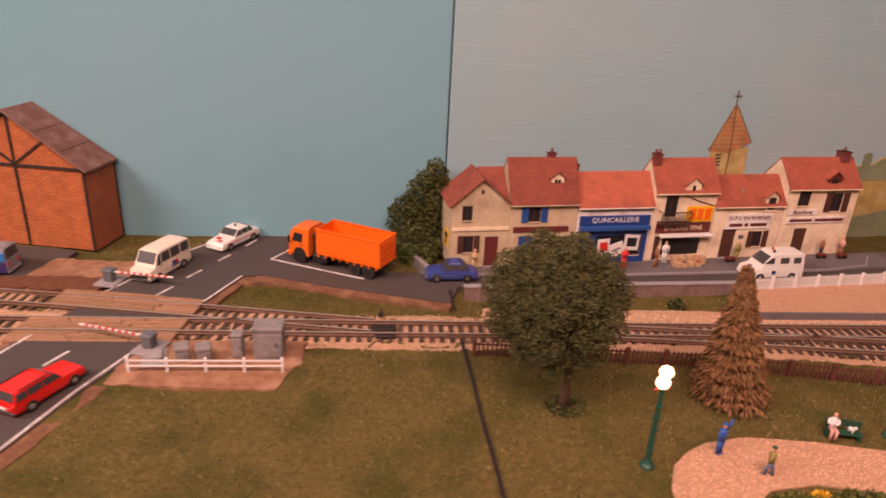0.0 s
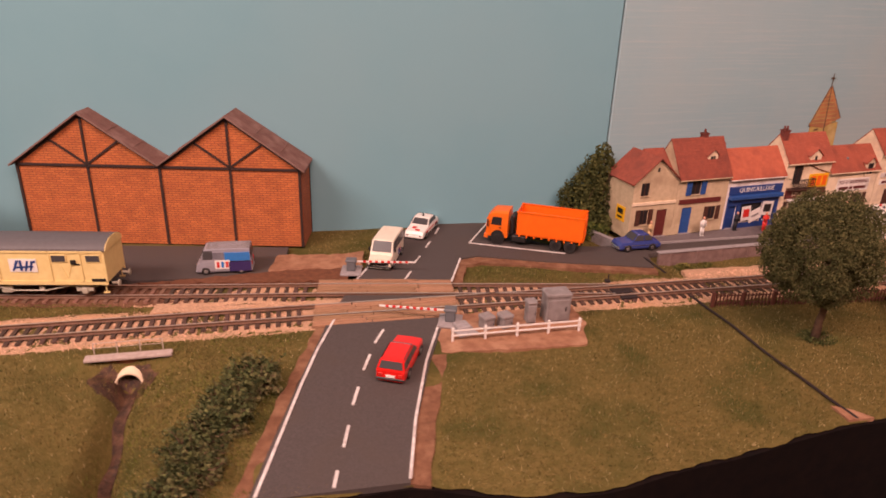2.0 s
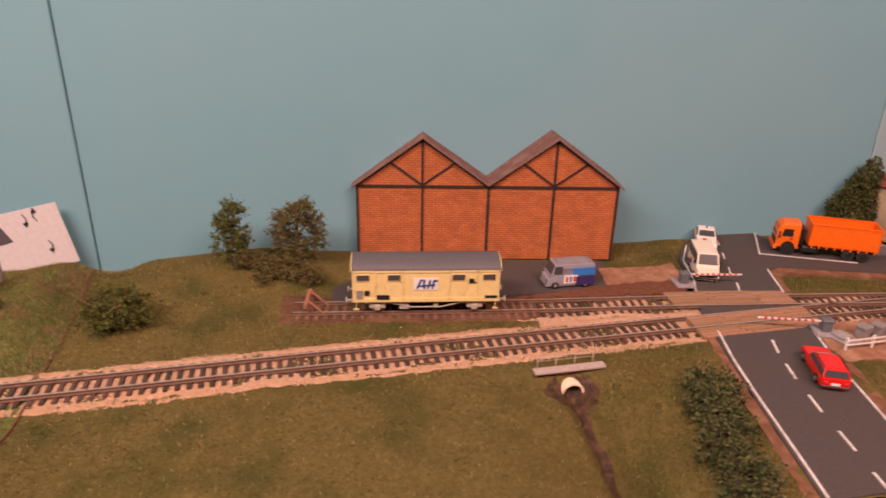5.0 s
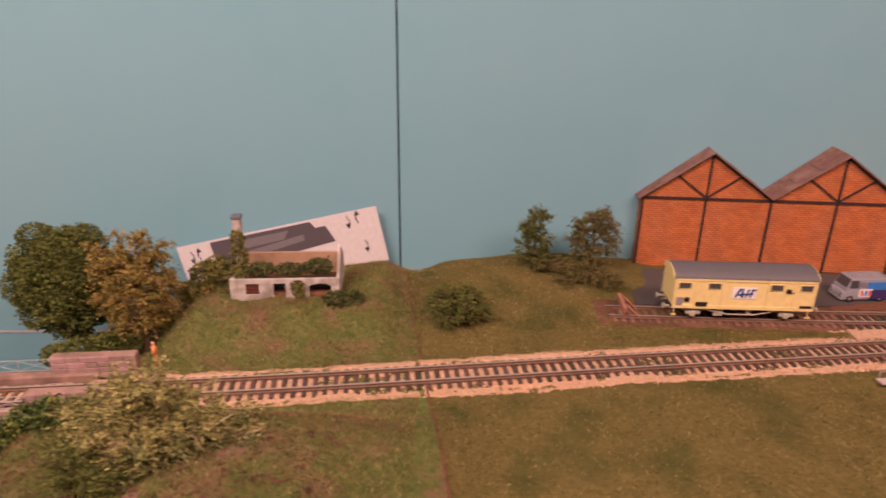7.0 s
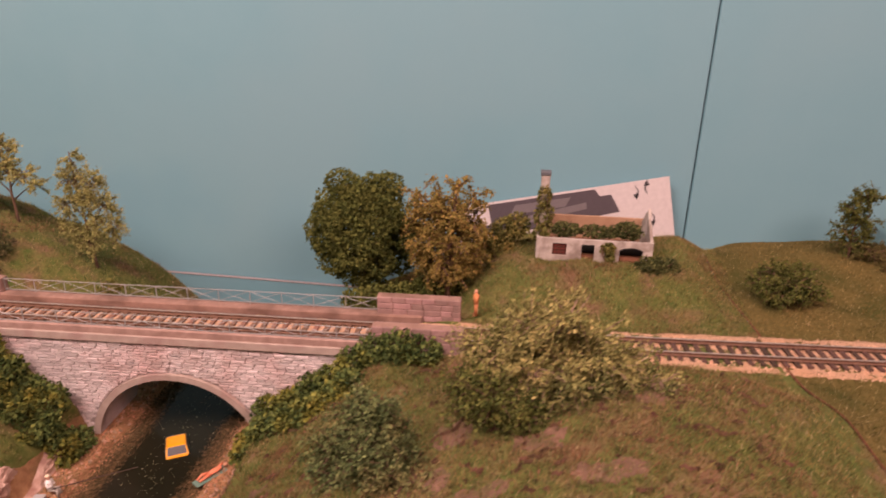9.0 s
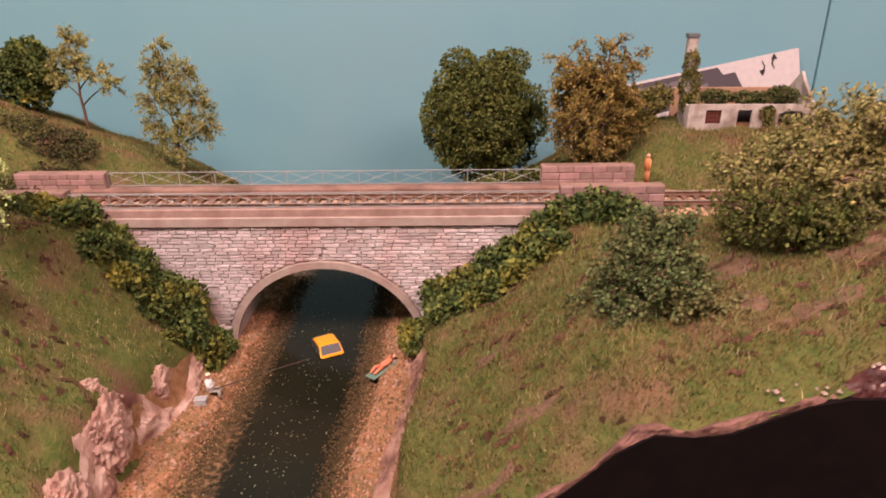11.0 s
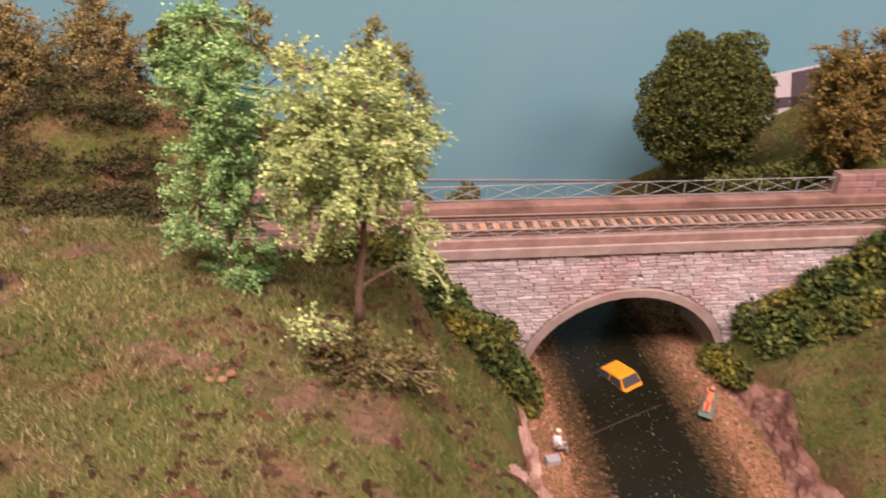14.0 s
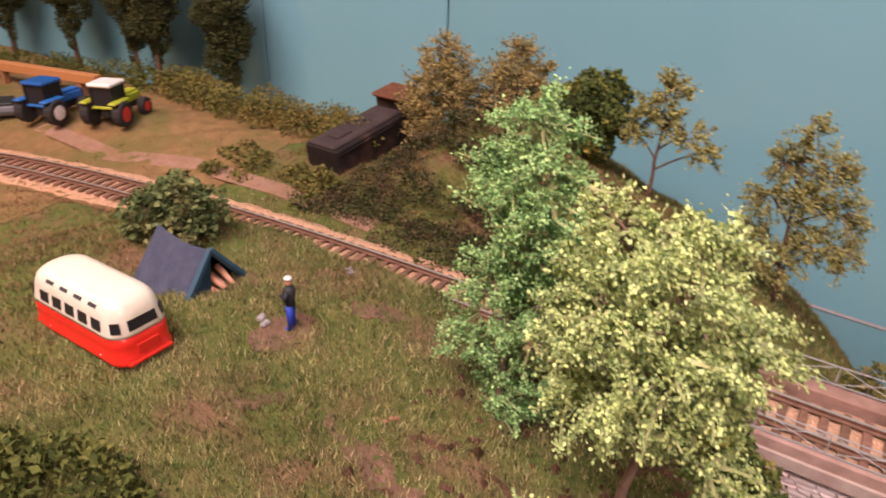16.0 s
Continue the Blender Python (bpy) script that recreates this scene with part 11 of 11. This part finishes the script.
BARE = [
    [(-0.280, 0.435), (-0.297, 0.342), (-0.3055, 0.285), (-0.310, 0.2550), (-0.211, 0.2550), (-0.209, 0.285), (-0.199, 0.340), (-0.188, 0.394), (-0.178, 0.435)],
    [(-0.27, 0.484), (-0.252, 0.519), (-0.242, 0.566), (-0.216, 0.606), (-0.184, 0.632), (-0.120, 0.640), (-0.112, 0.600), (-0.070, 0.566), (-0.006, 0.566), (0.45, 0.66), (0.45, 0.61), (0.262, 0.570), (0.016, 0.526), (0.010, 0.501), (-0.086, 0.515), (-0.144, 0.527), (-0.158, 0.522), (-0.168, 0.480)],
    [(-0.58, 0.497), (-0.58, 0.62), (-0.30, 0.60), (-0.300, 0.553), (-0.25, 0.553), (-0.25, 0.490), (-0.33, 0.495)],
    [(-0.199, 0.376), (-0.201, 0.402), (-0.187, 0.440), (-0.088, 0.440), (-0.086, 0.412), (-0.094, 0.379)],
    [(0.126, 0.295), (0.1255, 0.322), (0.132, 0.340), (0.143, 0.352), (0.156, 0.361), (0.18, 0.3675), (0.22, 0.369), (0.258, 0.365), (0.36, 0.35), (0.36, 0.31), (0.27, 0.322), (0.238, 0.330), (0.205, 0.333), (0.178, 0.325), (0.169, 0.317), (0.165, 0.299)],
    [(0.245, 0.515), (0.25, 0.60), (0.5, 0.65), (0.5, 0.54)],
    [(-0.41, 0.440), (-0.41, 0.465), (-0.28, 0.465), (-0.28, 0.452)],
]


SPOTS = [(-0.945, 0.243, 0.011, 0.010, 20), (-0.901, 0.224, 0.012, 0.008, -10), (-0.928, 0.196, 0.014, 0.006, 10), (-0.852, 0.255, 0.010, 0.007, 30), (-0.872, 0.200, 0.015, 0.007, 10), (-0.946, 0.211, 0.007, 0.009, 0), (-1.352, 0.193, 0.021, 0.0050, -8), (-1.310, 0.183, 0.018, 0.0055, -16), (-1.284, 0.172, 0.010, 0.005, -20), (-1.396, 0.241, 0.010, 0.005, 35), (-1.412, 0.209, 0.008, 0.011, 10), (-1.292, 0.186, 0.013, 0.006, -25), (-1.262, 0.142, 0.017, 0.006, -15), (-1.030, 0.178, 0.012, 0.004, 15), (-1.047, 0.236, 0.010, 0.004, 25), (-1.392, 0.185, 0.009, 0.005, 60), (-1.050, 0.150, 0.016, 0.004, 20)]
EARTH = [[(x + rx * math.cos(t) * math.cos(radians(w)) - ry * math.sin(t) * math.sin(radians(w)), y + rx * math.cos(t) * math.sin(radians(w)) + ry * math.sin(t) * math.cos(radians(w))) for t in [k * math.tau / 14 for k in range(14)]] for x, y, rx, ry, w in SPOTS]
for poly in EARTH:
    patch("bare_patch", poly, M["bare_red"], "worn patch of bare reddish earth in the turf", "ground", lift=0.0003, step=0.0022, ragged=0.0055)


def turf(name, xa, xb, n, lo, hi, mat, label, seed, wild=0.0, width=0.00034, keep=None):
    rg = np.random.default_rng(seed)
    x = rg.uniform(xa, xb, n)
    f, b = spline(FRONT, x), back_y(x)
    y = f + 0.0015 + (b - f - 0.003) * rg.uniform(0, 1, n)
    ok = np.abs(y - main_y(x)) > 0.0205 + 0.003 * lumps(x, y, 0.008)
    ok &= ~((x > -0.605) & (x < -0.05) & (np.abs(y - spline(SIDING, x)) < 0.0185))
    ok &= ~((x > 0.10) & (np.abs(y - spline(BRANCH, x)) < 0.020))
    ok &= ~((x > 0.03) & (y > main_y(x) + 0.018) & (y < main_y(x) + 0.036))
    for poly in BARE:
        ok &= ~inside(x, y, poly)
    for poly in EARTH:
        ok &= ~(inside(x, y, poly) & (rg.uniform(0, 1, n) < 0.55))
    d = np.abs(x - river_x(y))
    ok &= d > np.where(x > river_x(y), 0.0615, 0.0655) + 0.013 * ((x < river_x(y)) & (y < 0.285) & (y > 0.15)) * (0.6 + 0.8 * lumps(x, y, 0.012, 6.0))
    ok &= ~((np.abs(x + 0.397 + 0.10 * (y - 0.364)) < 0.0045) & (y < 0.375))
    ok &= ~((x > -1.36) & (x < -0.955) & (y > main_y(x) - 0.024) & (y < main_y(x) + 0.032))
    ok &= ~((np.abs(x - SEAM_A(y)) < 0.0014))
    if wild:
        ok &= lumps(x, y, 0.013, seed) + 0.8 * lumps(x, y, 0.034, seed + 2) > -wild + rg.normal(0, 0.25, n)
    if keep is not None:
        ok &= keep(x, y)
    x, y = x[ok], y[ok]
    m = len(x)
    z = ground_z(x, y)
    h = rg.uniform(lo, hi, m)
    a = rg.uniform(0, math.tau, m)
    lean = rg.uniform(0.2, 1.0, m) * h * 0.9
    la = rg.uniform(0, math.tau, m)
    w = width * rg.uniform(0.6, 1.3, m)
    p0 = np.stack([x - np.cos(a) * w, y - np.sin(a) * w, z - 0.0003], 1)
    p1 = np.stack([x + np.cos(a) * w, y + np.sin(a) * w, z - 0.0003], 1)
    p2 = np.stack([x + np.cos(la) * lean, y + np.sin(la) * lean, z + h], 1)
    V = np.stack([p0, p1, p2], 1).reshape(-1, 3)
    F = np.arange(3 * m).reshape(-1, 3)
    return tagged(arrays(name, V, F, mat), label, "grass", kind="stuff")


turf("static_grass", -0.757, 0.40, 190000, 0.0011, 0.0022, M["blade"], "short olive and straw static grass of the fields", 101, width=0.00026)
turf("static_grass", -1.20, -0.759, 100000, 0.0012, 0.0028, M["blade_brown"], "dry brown-green grass of the knoll and slope", 102, wild=0.9, width=0.00024)
turf("static_grass", -1.58, -0.759, 330000, 0.0012, 0.0028, M["blade_wild"], "wild green grass of the slopes and camp meadow", 103, wild=0.50, width=0.00021)
turf("static_grass", -2.10, -1.54, 26000, 0.0010, 0.0024, M["blade_brown"], "dry grass of the far field", 104, wild=-0.1)
turf("weed_tufts", -1.58, -0.80, 22000, 0.0024, 0.0048, M["blade_wild"], "taller weeds among the grass", 105, wild=0.0, width=0.00026)
turf("straw_fibres", -1.60, -0.76, 46000, 0.0016, 0.0032, M["straw"], "pale straw fibres among the grass", 106, wild=0.7, width=0.00018)
turf("straw_fibres", -0.757, 0.40, 30000, 0.0012, 0.0024, M["straw"], "pale straw fibres among the grass", 107, width=0.00018)
turf("static_grass", -0.160, 0.006, 34000, 0.0012, 0.0024, M["blade_green"], "bright green grass of the triangle beside the street", 108, width=0.00026, keep=lambda x, y: (y > 0.488) & (y < 0.545))
turf("static_grass", -0.600, -0.300, 40000, 0.0012, 0.0022, M["blade_green"], "greener grass between siding and main track", 109, width=0.00024, keep=lambda x, y: (y > main_y(x)) & (y < 0.480))
turf("static_grass", -0.400, -0.300, 26000, 0.0012, 0.0024, M["blade_green"], "greener grass on the bank of the ditch", 110, width=0.00026, keep=lambda x, y: y < 0.42)
turf("straw_fibres", -1.46, -1.29, 24000, 0.0014, 0.0030, M["straw"], "pale straw fibres on the camp meadow", 111, wild=0.35, width=0.00018, keep=lambda x, y: y < main_y(x) - 0.03)
turf("static_grass", -1.47, -1.285, 125000, 0.0012, 0.0028, M["blade_meadow"], "pale green grass of the camp meadow", 112, wild=0.3, width=0.00021, keep=lambda x, y: y < main_y(x) - 0.03)
turf("grass_clumps", -1.40, -0.80, 110000, 0.0014, 0.0032, M["blade_moss"], "dark mossy clumps among the grass of the slopes", 113, width=0.00024, keep=lambda x, y: (lumps(x, y, 0.011, 9.0) + 0.5 * lumps(x, y, 0.005, 3.0) > 0.42) & (y < main_y(x) - 0.03))
turf("dead_grass", -1.42, -0.79, 70000, 0.0010, 0.0022, M["blade_rust"], "reddish-brown dead grass in patches on the slopes", 114, width=0.00026, keep=lambda x, y: (lumps(x, y, 0.021, 5.0) + 0.5 * lumps(x, y, 0.007, 2.0) > 0.50) & (y < main_y(x) - 0.03))
turf("dead_grass", -1.61, -1.42, 60000, 0.0012, 0.0026, M["blade_brown"], "dry brown grass on the bank beside the old engine", 115, width=0.00026, keep=lambda x, y: (y > main_y(x) + 0.05) & (y < 0.50))
turf("dead_grass", -1.66, -1.485, 40000, 0.0010, 0.0022, M["blade_rust"], "orange-brown dry grass behind the tent", 116, wild=0.6, width=0.00026, keep=lambda x, y: y < main_y(x) - 0.022)
turf("dead_grass", -1.57, -1.36, 60000, 0.0012, 0.0026, M["blade_rust"], "rusty dry grass on the bank behind the track", 117, wild=0.5, width=0.00026, keep=lambda x, y: (y > main_y(x) + 0.045) & (y < 0.50))
turf("dead_grass", -1.06, -0.79, 60000, 0.0010, 0.0024, M["blade_rust"], "reddish dead grass on the hillock", 118, wild=0.25, width=0.00024, keep=lambda x, y: y < main_y(x) - 0.035)
